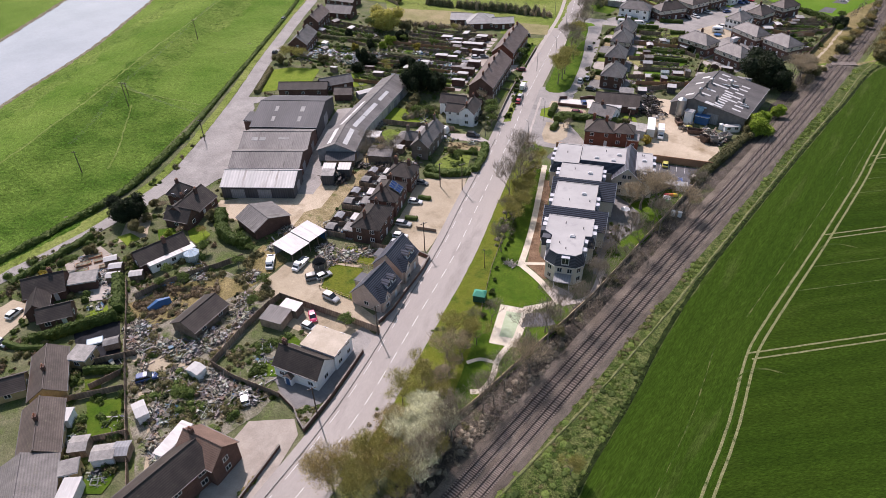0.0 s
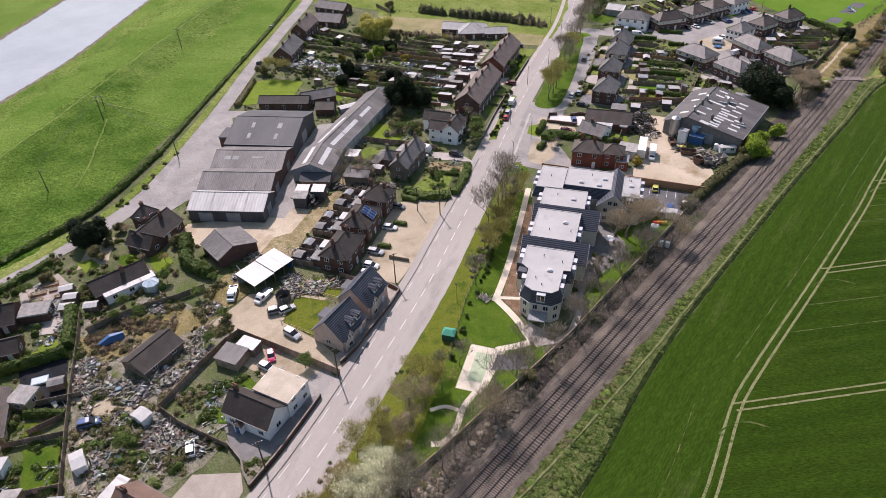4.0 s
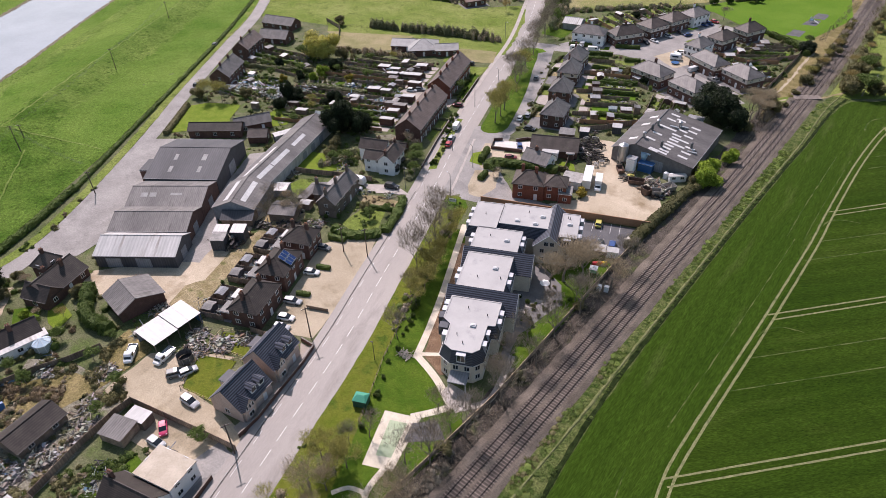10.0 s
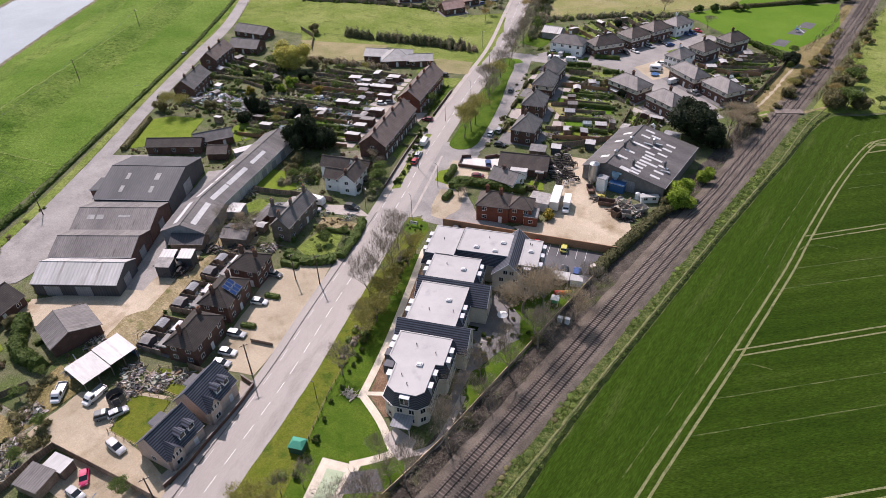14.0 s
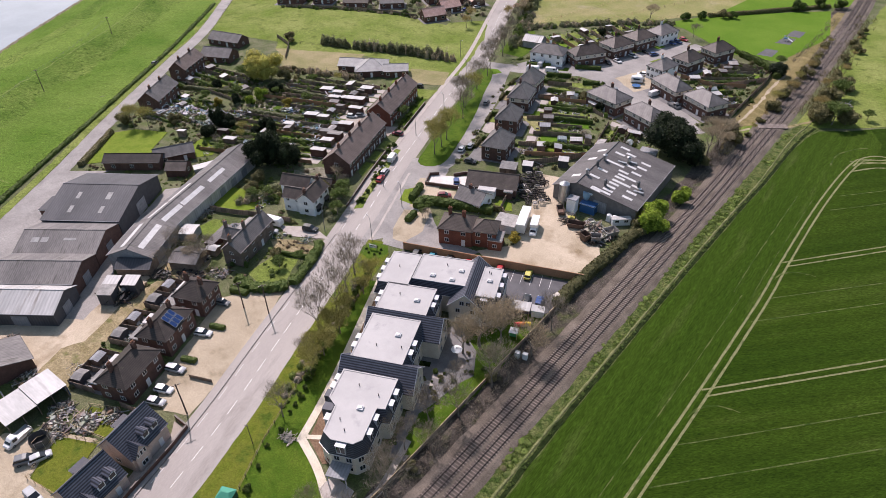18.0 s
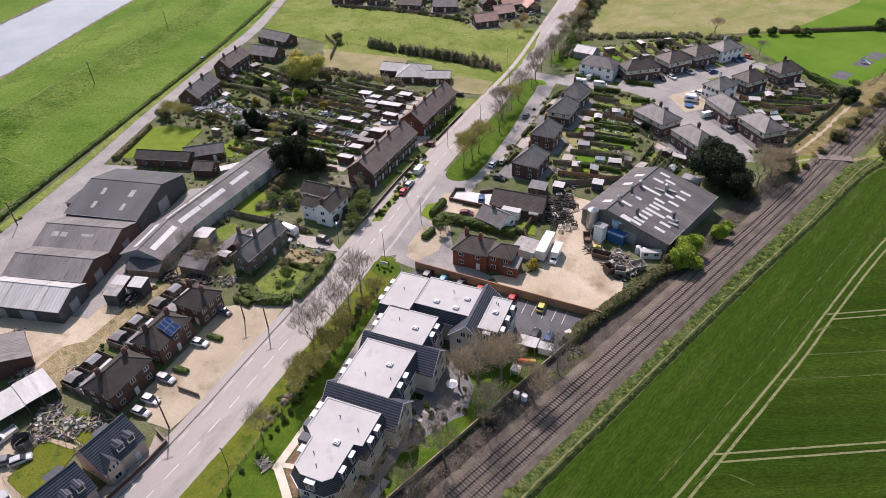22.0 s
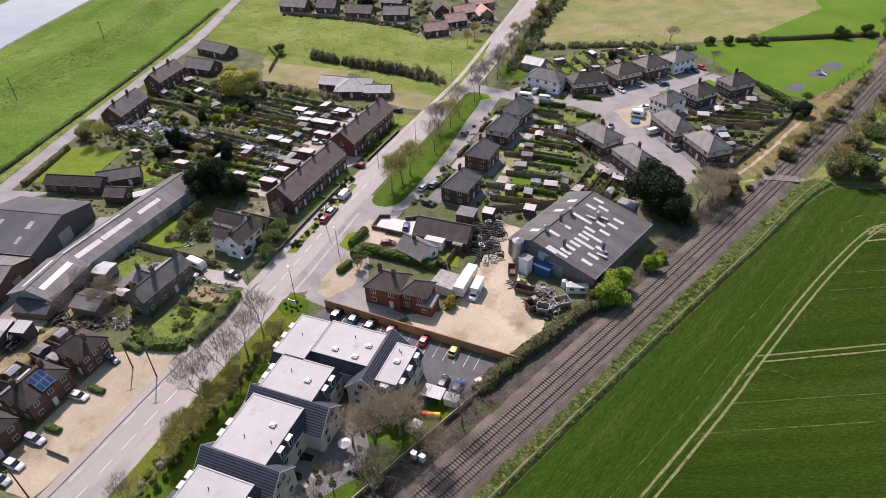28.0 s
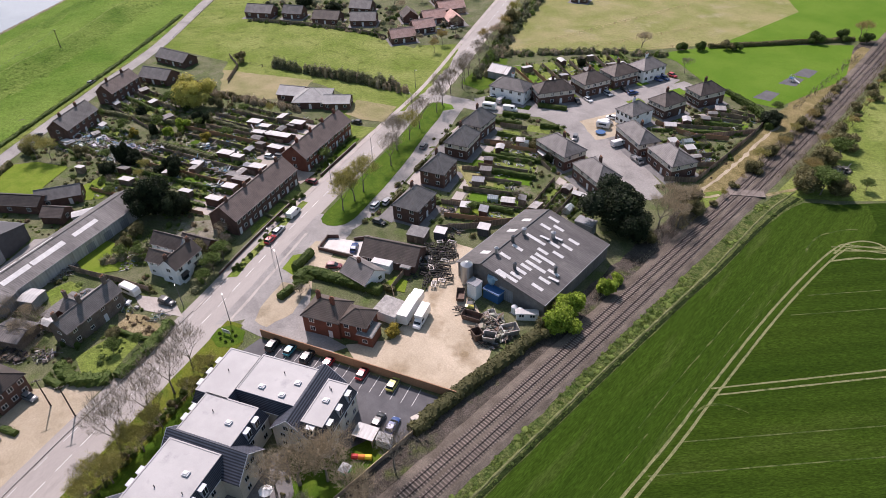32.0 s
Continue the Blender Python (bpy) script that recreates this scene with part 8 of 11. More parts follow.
# lineside scrub west of the railway
scrub([(-48.6, 40), (-48.2, 80), (-47.9, 120), (-48.2, 160), (-48.6, 176)], 2.2, 380, 2.2, 71)
scrub([(-46.6, 52), (-46.4, 100), (-46.4, 150)], 1.2, 260, 1.3, 72, "low bare brambles at the foot of the ballast")
for i in range(12):
    y = 48 + i * 10.6 + RNG.uniform(-2, 2)
    tree(("bare", "bare", "bare", "pink", "bare", "bare", "bare")[i % 7], -48.2 + RNG.uniform(-1.2, 1.2), y, RNG.uniform(7.5, 10.5), seed=i, wide=1.1)
for i in range(4):
    tree("bramble", -48.4 + RNG.uniform(-1.2, 0.8), 62 + i * 28 + RNG.uniform(-4, 4), RNG.uniform(1.2, 2.4), seed=i, wide=1.4)
overgrow([(-46.8, 40), (-46.6, 92), (-45.2, 88), (-44.0, 62), (-43.8, 40)], 90, TWIG, 331, 0.3, 0.8, "dark low brambles creeping over the ballast", "scrub", 60, 0.14, 0.7, even=True)
overgrow([(-50.5, 40), (-48.5, 96), (-46.2, 92), (-46, 40)], 110, TWIG, 332, 0.4, 1.0, "dark tangled brambles beside the railway", "scrub", 60, 0.14, 1.0, even=True)
for x, y, h in ((-48.8, 51.5, 8.5), (-49.6, 58.5, 9), (-48.6, 66, 8.5), (-48.9, 73.5, 9), (-48.4, 83, 8)):
    tree("bare", x, y, h, seed=int(y), wide=1.15)
# broad trees behind the apartments
for x, y, h, k in ((-57.5, 150.5, 9, "pink"), (-54.5, 154.5, 8, "pink"), (-59, 146.5, 7.5, "pink"), (-56.5, 158, 7.5, "pink"), (-53, 128, 7.0, "bare"), (-54.0, 138, 5.5, "bare"), (-51.5, 146, 6.0, "bare"), (-52, 120, 6.5, "bare"), (-51.5, 113, 6, "bare")):
    tree(k, x, y, h * 1.22, seed=int(y), wide=1.08)
# hedge along the works boundary
hedge([(-51, 172), (-51.2, 182), (-50.6, 192), (-50.2, 203), (-49.6, 214)], 2.6, 2.2, L_OLIVE, "overgrown dark olive hedge along the railway boundary", 30, 0.25, 0.5)
for x, y, h, k in ((-47.8, 214.0, 6.6, "lime"), (-48.8, 219.5, 6.4, "lime"), (-46.8, 231.7, 4.5, "lime"), (-49, 212, 4.5, "bramble"), (-47, 237, 3, "lime"), (-51.5, 217, 4, "bramble")):
    tree(k, x, y, h, seed=int(y), wide=1.1)
# great evergreen and neighbours
tree("dark", -59.5, 258.0, 12.5, 0, 1.1)
tree("dark", -63.2, 260.0, 11.0, 1, 0.95)
tree("dark", -56.0, 255.5, 10.5, 2, 0.95)
for x, y, h, k in ((-51.5, 264, 9, "pink"), (-48, 268, 8, "pink"), (-51, 271.5, 9, "pink"), (-47.5, 276, 5.5, "bramble"), (-54, 274, 8.5, "pink"), (-49.5, 278, 7.5, "pink"), (-50, 256, 4, "bramble"), (-52, 280, 6, "bramble")):
    tree(k, x, y, h, seed=int(y))
scrub([(-50.5, 258), (-49, 268), (-48, 280)], 2.6, 260, 2.6, 75, "bare brown scrub under the lineside trees")
scrub([(-48, 222), (-47.2, 240), (-47.5, 258)], 1.4, 120, 1.4, 76, "low bare brown scrub between works and railway")
scrub([(-54.6, 362), (-54.4, 392), (-55, 430)], 1.4, 260, 1.2, 77, "low brown scrub along the playing field's edge")
scrub([(-47, 308), (-46.4, 330), (-46.6, 352), (-50, 400)], 1.8, 420, 3.0, 73, "bare olive scrub beside the railway", L_SCRUB)
scrub([(-36, 312), (-37, 350), (-40, 400), (-44, 440)], 3.5, 500, 2.6, 74, "bare olive scrub beside the railway", L_SCRUB)
for i in range(18):
    y = 284 + i * 6.4
    tree(("bramble", "budding", "bramble", "rusty")[i % 4], (-46.0 if y < 365 else -46.6 - (y - 365) * 0.07) + RNG.uniform(-2.0, 0.6), y, RNG.uniform(3.4, 5.4) * (1.0 if 306 < y < 365 else 0.5), seed=i, wide=1.25)
for i in range(16):
    y = 312 + i * 6.9
    tree(("bramble", "rusty", "bramble")[i % 3], -34 - (y - 312) * 0.05 + RNG.uniform(-1.5, 3), y, RNG.uniform(2.2, 4.6), seed=i, wide=1.3)
for x, y, h, k in ((-29.6, 309.5, 7.0, "bramble"), (-26.2, 310.0, 7.5, "green"), (-22.6, 312.5, 6.0, "bramble"), (-32.2, 313.5, 5.5, "bramble"), (-27.5, 314.5, 6.0, "green"), (-32.0, 327.0, 6.5, "bramble"), (-29.6, 335.0, 6.5, "green"), (-17.5, 321.0, 3.6, "green"), (-33.5, 320.0, 5.0, "rusty"), (-31.5, 343.0, 5.5, "bramble")):
    tree(k, x, y, h, seed=int(y), wide=1.25)
heap(-26.6, 328.0, 2.6, 1.8, 60, SCRAP, 1.2, 1.2, 93, "brown heap of earth and boards beyond the field", 20)
# trees on the island and along the road
for x, y, h, k in ((-122.5, 211.5, 8, "budding"), (-124, 217, 8.5, "budding"), (-126, 222, 8.5, "budding"), (-131.5, 238, 8.5, "bare"), (-137.5, 246, 8.5, "bare"), (-143.5, 262, 9, "bare"), (-151, 281, 9, "bare"), (-156, 297, 9, "bare"), (-140, 254, 7.5, "budding")):
    tree(k, x, y, h * 1.28, seed=int(y), wide=1.1)
for x, y, h, k in ((-159.5, 302, 8, "bare"), (-166, 318, 8, "bare"), (-172, 330, 9, "bare"), (-178, 343, 9, "pink"), (-182, 338, 7, "rusty"), (-186, 357, 8, "rusty"), (-193, 372, 9, "budding"), (-199, 388, 9, "rusty"), (-206, 404, 9, "rusty"), (-201, 340, 8, "bare"), (-196, 326, 7, "rusty"), (-192, 317, 6, "rusty"), (-208, 352, 8, "bare"), (-189, 366, 8, "bramble"), (-180, 350, 7, "bramble"), (-214, 420, 9, "rusty")):
    tree(k, x, y, h, seed=int(y))
tree("green", -149.0, 225.5, 4.5, 1, 1.1)
# gardens behind the terraces and by the lane
tree("willow", -220.5, 216.5, 10.5, 0, 1.2)
tree("green", -224.0, 211.5, 7.0, 1, 1.1)
tree("dark", -161.0, 173.5, 12, 1, 0.85)
tree("dark", -156.0, 177.0, 9.0, 2, 0.8)
for x, y, h, k in ((-247.5, 254, 5, "bramble"), (-224, 161, 8, "budding"), (-219, 164, 7.5, "budding"), (-229, 160, 4.5, "bramble"), (-215, 172, 4.0, "bramble"), (-186, 171, 4, "bare"), (-181, 168, 3.5, "green"), (-203, 176, 4.5, "green"), (-196, 182, 5, "dark"), (-148, 157, 3.8, "green"), (-152, 160, 3.6, "bramble"),
                   (-155, 165, 4.2, "bramble"), (-145, 160.5, 3.5, "green"), (-124.5, 171, 5.5, "green"), (-127.5, 175.5, 5, "green"), (-121.5, 167, 4.2, "green"), (-131, 178.5, 4.5, "bare"), (-136, 180, 4.5, "pink"), (-133, 172, 5, "bramble"), (-119.5, 143, 3.2, "bramble"), (-115.5, 141, 3.4, "green"), (-113, 146, 3.2, "green"), (-137, 128, 4.5, "pink"), (-140, 131.5, 4.5, "pink"), (-133, 130, 4, "pink"), (-144, 128, 4, "bare")):
    tree(k, x, y, h, seed=int(y), wide=1.1)
# by the lane and the bungalows
for x, y, h, k in ((-166.5, 57.5, 7.5, "dark"), (-163.5, 61, 2.6, "bramble"), (-160.5, 56, 4.0, "bramble"), (-163, 66.5, 3.5, "pink"), (-149, 72.5, 3.5, "bramble"), (-144.5, 66.5, 3.2, "rusty"), (-133, 71, 3.4, "green"), (-137, 62.5, 3.5, "green"),
                   (-160.5, 30.5, 2.6, "gold"), (-158.5, 37.5, 3.6, "green"), (-161, 43, 3.0, "bramble"), (-167.5, 66, 3.2, "bramble"), (-133.5, 47, 3.0, "green"), (-130, 51.5, 3.4, "green"), (-136.5, 51, 3.2, "green"), (-149.5, 63, 2.6, "pink"), (-146.5, 61.5, 2.2, "green"), (-151.5, 60.5, 2.4, "lime")):
    tree(k, x, y, h, seed=int(y), wide=1.05)
hedge([(-149, 75.5), (-143, 71.5), (-137, 69.5), (-130, 71)], 2.6, 3.0, L_HEDGE, "tall dark hedge behind the barn", 60, 0.24, 0.5)
fence([(-134.5, 41), (-133.5, 48), (-131.8, 54), (-129, 60), (-127, 67)], 1.8, TIMBER, label="dark fence beside the scrap yard")
hedge([(-144.5, 42.0), (-137, 38.4), (-132.3, 35.8)], 2.4, 3.0, L_HEDGE, "tall conifer hedge between bungalow gardens", 40, 0.22, 0.4)
hedge([(-138.6, 18.6), (-135.6, 25.2), (-133.2, 31.2), (-131.6, 34.8)], 1.7, 2.6, L_HEDGE, "tall dense hedge between bungalow gardens", 60, 0.24, 0.4)
hedge([(-120.6, 21.8), (-117.6, 24.6), (-114.4, 27.2)], 1.2, 1.8, L_HEDGE, "clipped hedge across a bungalow garden", 40, 0.2, 0.3)
hedge([(-143, 14.5), (-138, 16.5), (-134.5, 19.5)], 1.2, 1.5)
hedge([(-164, 24), (-166.5, 36), (-168, 47)], 1.6, 1.6, L_HEDGE, "garden hedge along the lane", 30, 0.2, 0.4)
hedge([(-211, 134.5), (-219, 144.5), (-226.5, 153.5)], 1.8, 1.6, L_SCRUB, "loose olive hedge along the lane", 34, 0.22, 0.6)
hedge([(-114.6, 154.0), (-112.6, 151.4), (-109.3, 144.2), (-106.9, 138.4)], 2.0, 1.7, L_GREEN, "thick wild green hedge beside the footway", 44, 0.2, 0.6)
hedge([(-107.4, 137.2), (-111.7, 132.4), (-116, 131.0), (-119.4, 131.2)], 2.4, 1.8, L_GREEN, "thick wild hedge beside the forecourt", 44, 0.2, 0.6)
overgrow([(-107.4, 137), (-111.5, 131.6), (-119, 130.4), (-119.5, 132.4), (-112, 134.2), (-109.4, 139), (-112, 147), (-110.4, 147.4)], 26, L_GRASS, 361, 0.4, 0.9, "bright green growth along a wild hedge", "garden_planting", 60, 0.18, 1.7, even=True)
overgrow([(-127.0, 147.2), (-121.9, 150.8), (-114.8, 152), (-113.6, 149.4), (-121.4, 145.2)], 24, L_DEAD, 362, 0.3, 0.8, "brown dead stems in a front bed", "garden_planting", 60, 0.14, 1.2, even=True)
overgrow([(-119.4, 136), (-120.2, 142.6), (-115.5, 144.5), (-112, 138)], 16, L_GREEN, 363, 0.4, 1.0, "tall weeds on an unmown front lawn", "garden_planting", 60, 0.16, 0.9, even=True)
hedge([(-123.5, 143.8), (-118.0, 145.6), (-112.4, 148.4)], 1.0, 1.1)
hedge([(-117.5, 127.5), (-113, 129.0)], 1.5, 1.4)
hedge([(-110.5, 116.6), (-107.2, 118.2)], 1.2, 1.1)
hedge([(-106.5, 106.6), (-103.4, 108.0)], 1.2, 1.1)
BRIGHTPAVE = mat("new_pale_concrete", (0.56, 0.53, 0.49), (0.66, 0.63, 0.59), 0.3, 5, **W, spread=0.08, bump=0.05)
# hedges round the dark bungalow's drive
hedge([(-109.4, 185.6), (-112.0, 192.6)], 1.7, 2.2, L_HEDGE, "clipped dark hedge beside the drive", 40, 0.2, 0.3)
hedge([(-105.2, 183.4), (-106.2, 187.0), (-103.0, 188.6), (-97.0, 191.2), (-86.6, 195.0)], 2.6, 2.2, L_HEDGE, "clipped dark hedge between two houses", 40, 0.2, 0.3)
hedge([(-102.9, 176.6), (-103.9, 181.0)], 1.6, 1.6, L_HEDGE, "clipped dark hedge beside the drive", 40, 0.2, 0.3)
tree("green", -101.5, 181.5, 3.6, 1)
tree("gold", -73.6, 187.5, 2.8, 0, 1.4)
patch("ground", [(-112.7, 183.9), (-115.4, 189.0), (-113.6, 192.0), (-111.0, 188.5), (-107.9, 184.2)], 0.11, BRIGHTLAWN, "small green lawn at the junction", "lawn", 0.2)
patch("ground", [(-111.4, 193.6), (-102.4, 197.6), (-98.0, 192.4), (-103, 189.6), (-106.4, 188.6)], 0.1, YARD, "gravel drive of the bungalow", "drive", 0.3)
patch("ground", [(-112.0, 196.4), (-114.2, 200.2), (-112.4, 202.0), (-107.7, 204.4), (-104.6, 207.0), (-101.6, 205.0), (-101.8, 199.9)], 0.102, BRIGHTPAVE, "bright new concrete drive", "drive")
brick_wall([(-102.6, 199.2), (-112.2, 195.1), (-114.8, 200.1), (-112.6, 202.2)], 1.1, BRICK, label="dark brick wall round a concrete drive")
brick_wall([(-108.4, 204.2), (-106.2, 207.4), (-103.6, 208.2)], 1.1, BRICK, label="dark brick wall beside a concrete drive")
patch("ground", [(-88.6, 196.4), (-82.6, 199.0), (-85.2, 202.6), (-89.0, 201.6)], 0.11, BRIGHTLAWN, "small bright back lawn of the bungalow", "lawn", 0.15)
flat_block(-93.4, 201.6, 22, 5.0, 2.8, 2.6, RENDER, WHITESHEET, "white flat-roofed porch between two bungalows", "porch", "porch", (0, 0, 0, 0))
flat_block(-87.8, 204.6, 22, 2.4, 2.0, 2.4, BRICK, FELT, "small grey flat-roofed store beside the bungalow", "store", "shed", (0, 0, 0, 0))
hedge([(-89.0, 196.0), (-84.4, 197.6)], 1.2, 1.4, L_OLIVE, "low olive hedge behind the bungalow", 30, 0.18, 0.4)
tree("green", -101.8, 184.6, 3.0, 1)
tree("bare", -99.2, 180.2, 4.0, 2, 1.1)
# far hedgerows
overgrow([(-234, 262), (-219, 266.5), (-200, 273), (-176, 281), (-175, 278), (-199, 270), (-219, 263.5), (-233, 259.5)], 280, L_GREYHEDGE, 311, 0.8, 1.3, "tall grey-green hedge of young trees beyond the hall", "hedge", 130, 0.34, 3.8, even=True)
overgrow([(-219, 266.5), (-200, 273), (-168, 283), (-167, 279), (-199, 270), (-219, 263.5)], 70, L_PINK, 312, 0.7, 1.2, "pale brown twigs of a hedge beyond the hall", "hedge", 120, 0.2, 4.2, even=True)
overgrow([(-231, 225), (-214, 230), (-200, 235.5), (-186, 241), (-185, 244), (-200, 239), (-215, 234), (-231, 229)], 160, L_PINK, 313, 0.5, 1.0, "tall pale brown scrubby hedge", "hedge", 110, 0.16, 3.0, even=True)
overgrow([(-231, 225), (-214, 230), (-200, 235.5), (-186, 241), (-185, 244), (-200, 239), (-215, 234), (-231, 229)], 60, L_SCRUB, 314, 0.5, 1.0, "olive bushes in a scrubby hedge", "hedge", 90, 0.2, 2.2, even=True)
for mt, n, s in ((L_GREYHEDGE, 170, 315), (L_PINK, 80, 316), (L_GRASS, 50, 317)):
    overgrow([(-172, 329), (-158, 347), (-137, 366), (-114, 380), (-112, 377), (-135, 363), (-155, 344), (-169, 326)], n, mt, s, 0.7, 1.4, "soft brown-green field hedge behind the estate", "hedge", 90, 0.22, 1.9, even=True)
# band of bare trees along the far road
for mt, n, s in ((L_PINK, 50, 321), (L_GREYHEDGE, 250, 322), (L_GRASS, 80, 323)):
    overgrow([(-158, 304), (-166, 318), (-176, 336), (-192, 368), (-206, 400), (-230, 446), (-222, 446), (-198, 400), (-184, 368), (-168, 336), (-156, 312)], n, mt, s, 0.9, 2.0, "scrubby trees in spring bud along the main road", "scrub", 110, 0.24, 2.2, even=True)
for a, b in (((-141.6, 294.4), (-132.3, 298.2)), ((-123.4, 303.2), (-113.8, 307.6)), ((-128.5, 289.2), (-119.5, 293.6)), ((-112.5, 290.4), (-107.0, 294.0)), ((-127, 283), (-118, 287)), ((-78.2, 359), (-70.3, 355.3)), ((-70.3, 355.3), (-61.5, 351.7)), ((-105, 256), (-92, 262)), ((-109.5, 266), (-97, 271)), ((-100.5, 246), (-87, 252)), ((-97, 238), (-85, 243))):
    hedge([a, b], 1.3, 1.6, L_HEDGE, "clipped dark hedge in the estate", 34, 0.2, 0.35)
hedge([(-105, 398), (-85, 420), (-62, 446)], 1.6, 1.6, L_SCRUB, "low brown field hedge", 30, 0.28, 0.6)
hedge([(-74, 356), (-66, 352), (-58, 346), (-54, 340)], 2.2, 2.2, L_HEDGE, "dark hedge below the playing field", 40, 0.28, 0.4)
for x, y, h, k in ((-126.7, 380, 7, "pink"), (-99, 366, 6, "bare"), (-112, 388, 3.6, "shrub"), (-106, 393, 4.0, "shrub"), (-98.4, 401, 4.2, "bramble"), (-95, 403, 3.4, "shrub"), (-74, 433, 5.0, "shrub"), (-66, 443, 5, "shrub"), (-61, 449, 8, "rusty"), (-57, 446, 4.5, "shrub"), (-55, 344, 5, "dark"), (-57.5, 354, 4, "green")):
    tree(k, x, y, h, seed=int(y), wide=1.2)
for x, y, h, k in ((-300, 330, 7, "green"), (-292, 318, 6, "dark"), (-280, 330, 7, "green"), (-256, 351, 7, "rusty"), (-236, 330, 6, "bare"), (-226, 322, 5, "bare"), (-270, 322, 6, "dark"), (-310, 310, 6, "green"), (-245, 345, 6, "pink"), (-270, 345, 7, "green"), (-250, 365, 7, "rusty"), (-235, 388, 8, "rusty"), (-255, 392, 8, "green")):
    tree(k, x, y, h, seed=int(y), wide=1.2)
fence([(-293, 288), (-262, 304), (-236, 313), (-222, 315)], 1.6, TIMBER, label="dark timber fence behind the far houses", width=4)
rail_fence([(-254, 251), (-236, 257), (-217, 264)], 1.2, label="post-and-wire fence beside the pasture", gap=7)
rail_fence([(-290, 238), (-320, 270), (-345, 297)], 1.2, label="post-and-wire fence beside the pasture", gap=7)
for a, b in (((-168, 336), (-140, 446)), ((-150, 350), (-118, 425)), ((-130, 370), (-103, 406))):
    rail_fence([a, b], 1.3, PALETIMBER, "pale timber paddock fence", 7)
# hedge along the lane, seen as a dark ragged line
hedge([(-174, 0), (-176.6, 26), (-179, 42), (-184, 66), (-201, 97)], 1.8, 1.5, L_GREEN, "ragged hedge between lane and flood bank", 40, 0.28, 0.6)
hedge([(-201, 97), (-225, 130), (-245, 158), (-287, 215), (-330, 268)], 1.4, 1.0, L_GREEN, "ragged low hedge between lane and flood bank", 30, 0.28, 0.6)

# gardens, hedges and trees round the far houses
FARSIDE = [(-318, 282), (-293, 290), (-262, 305), (-236, 315), (-214, 320), (-196, 335), (-205, 352), (-240, 350), (-275, 340), (-312, 318)]
for mt, n, s in ((L_HEDGE, 60, 341), (L_GREYHEDGE, 60, 342), (L_PINK, 45, 343), (L_DARK, 26, 344)):
    overgrow(FARSIDE, n, mt, s, 0.8, 2.2, "garden bushes and hedges round the far houses", "garden_planting", 60, 0.3, 1.4, True, True)
for mt, n, s in ((L_HEDGE, 90, 345), (L_PINK, 50, 346)):
    overgrow([(-294, 286), (-262, 302), (-236, 311.5), (-222, 313), (-222, 315.5), (-236, 314.5), (-263, 305), (-295, 289)], n, mt, s, 0.6, 1.1, "hedge along the far edge of the pasture", "hedge", 70, 0.24, 1.6, even=True)
for x, y, h, k in ((-142, 250, 9.5, "bare"), (-148, 275, 10, "bare"), (-155.5, 290, 10, "bare"), (-163, 308, 10, "bare"), (-170, 322, 9, "bare"), (-224, 312, 5, "bare"), (-205, 320, 5, "bare")):
    tree(k, x, y, h, seed=int(y), wide=1.0)

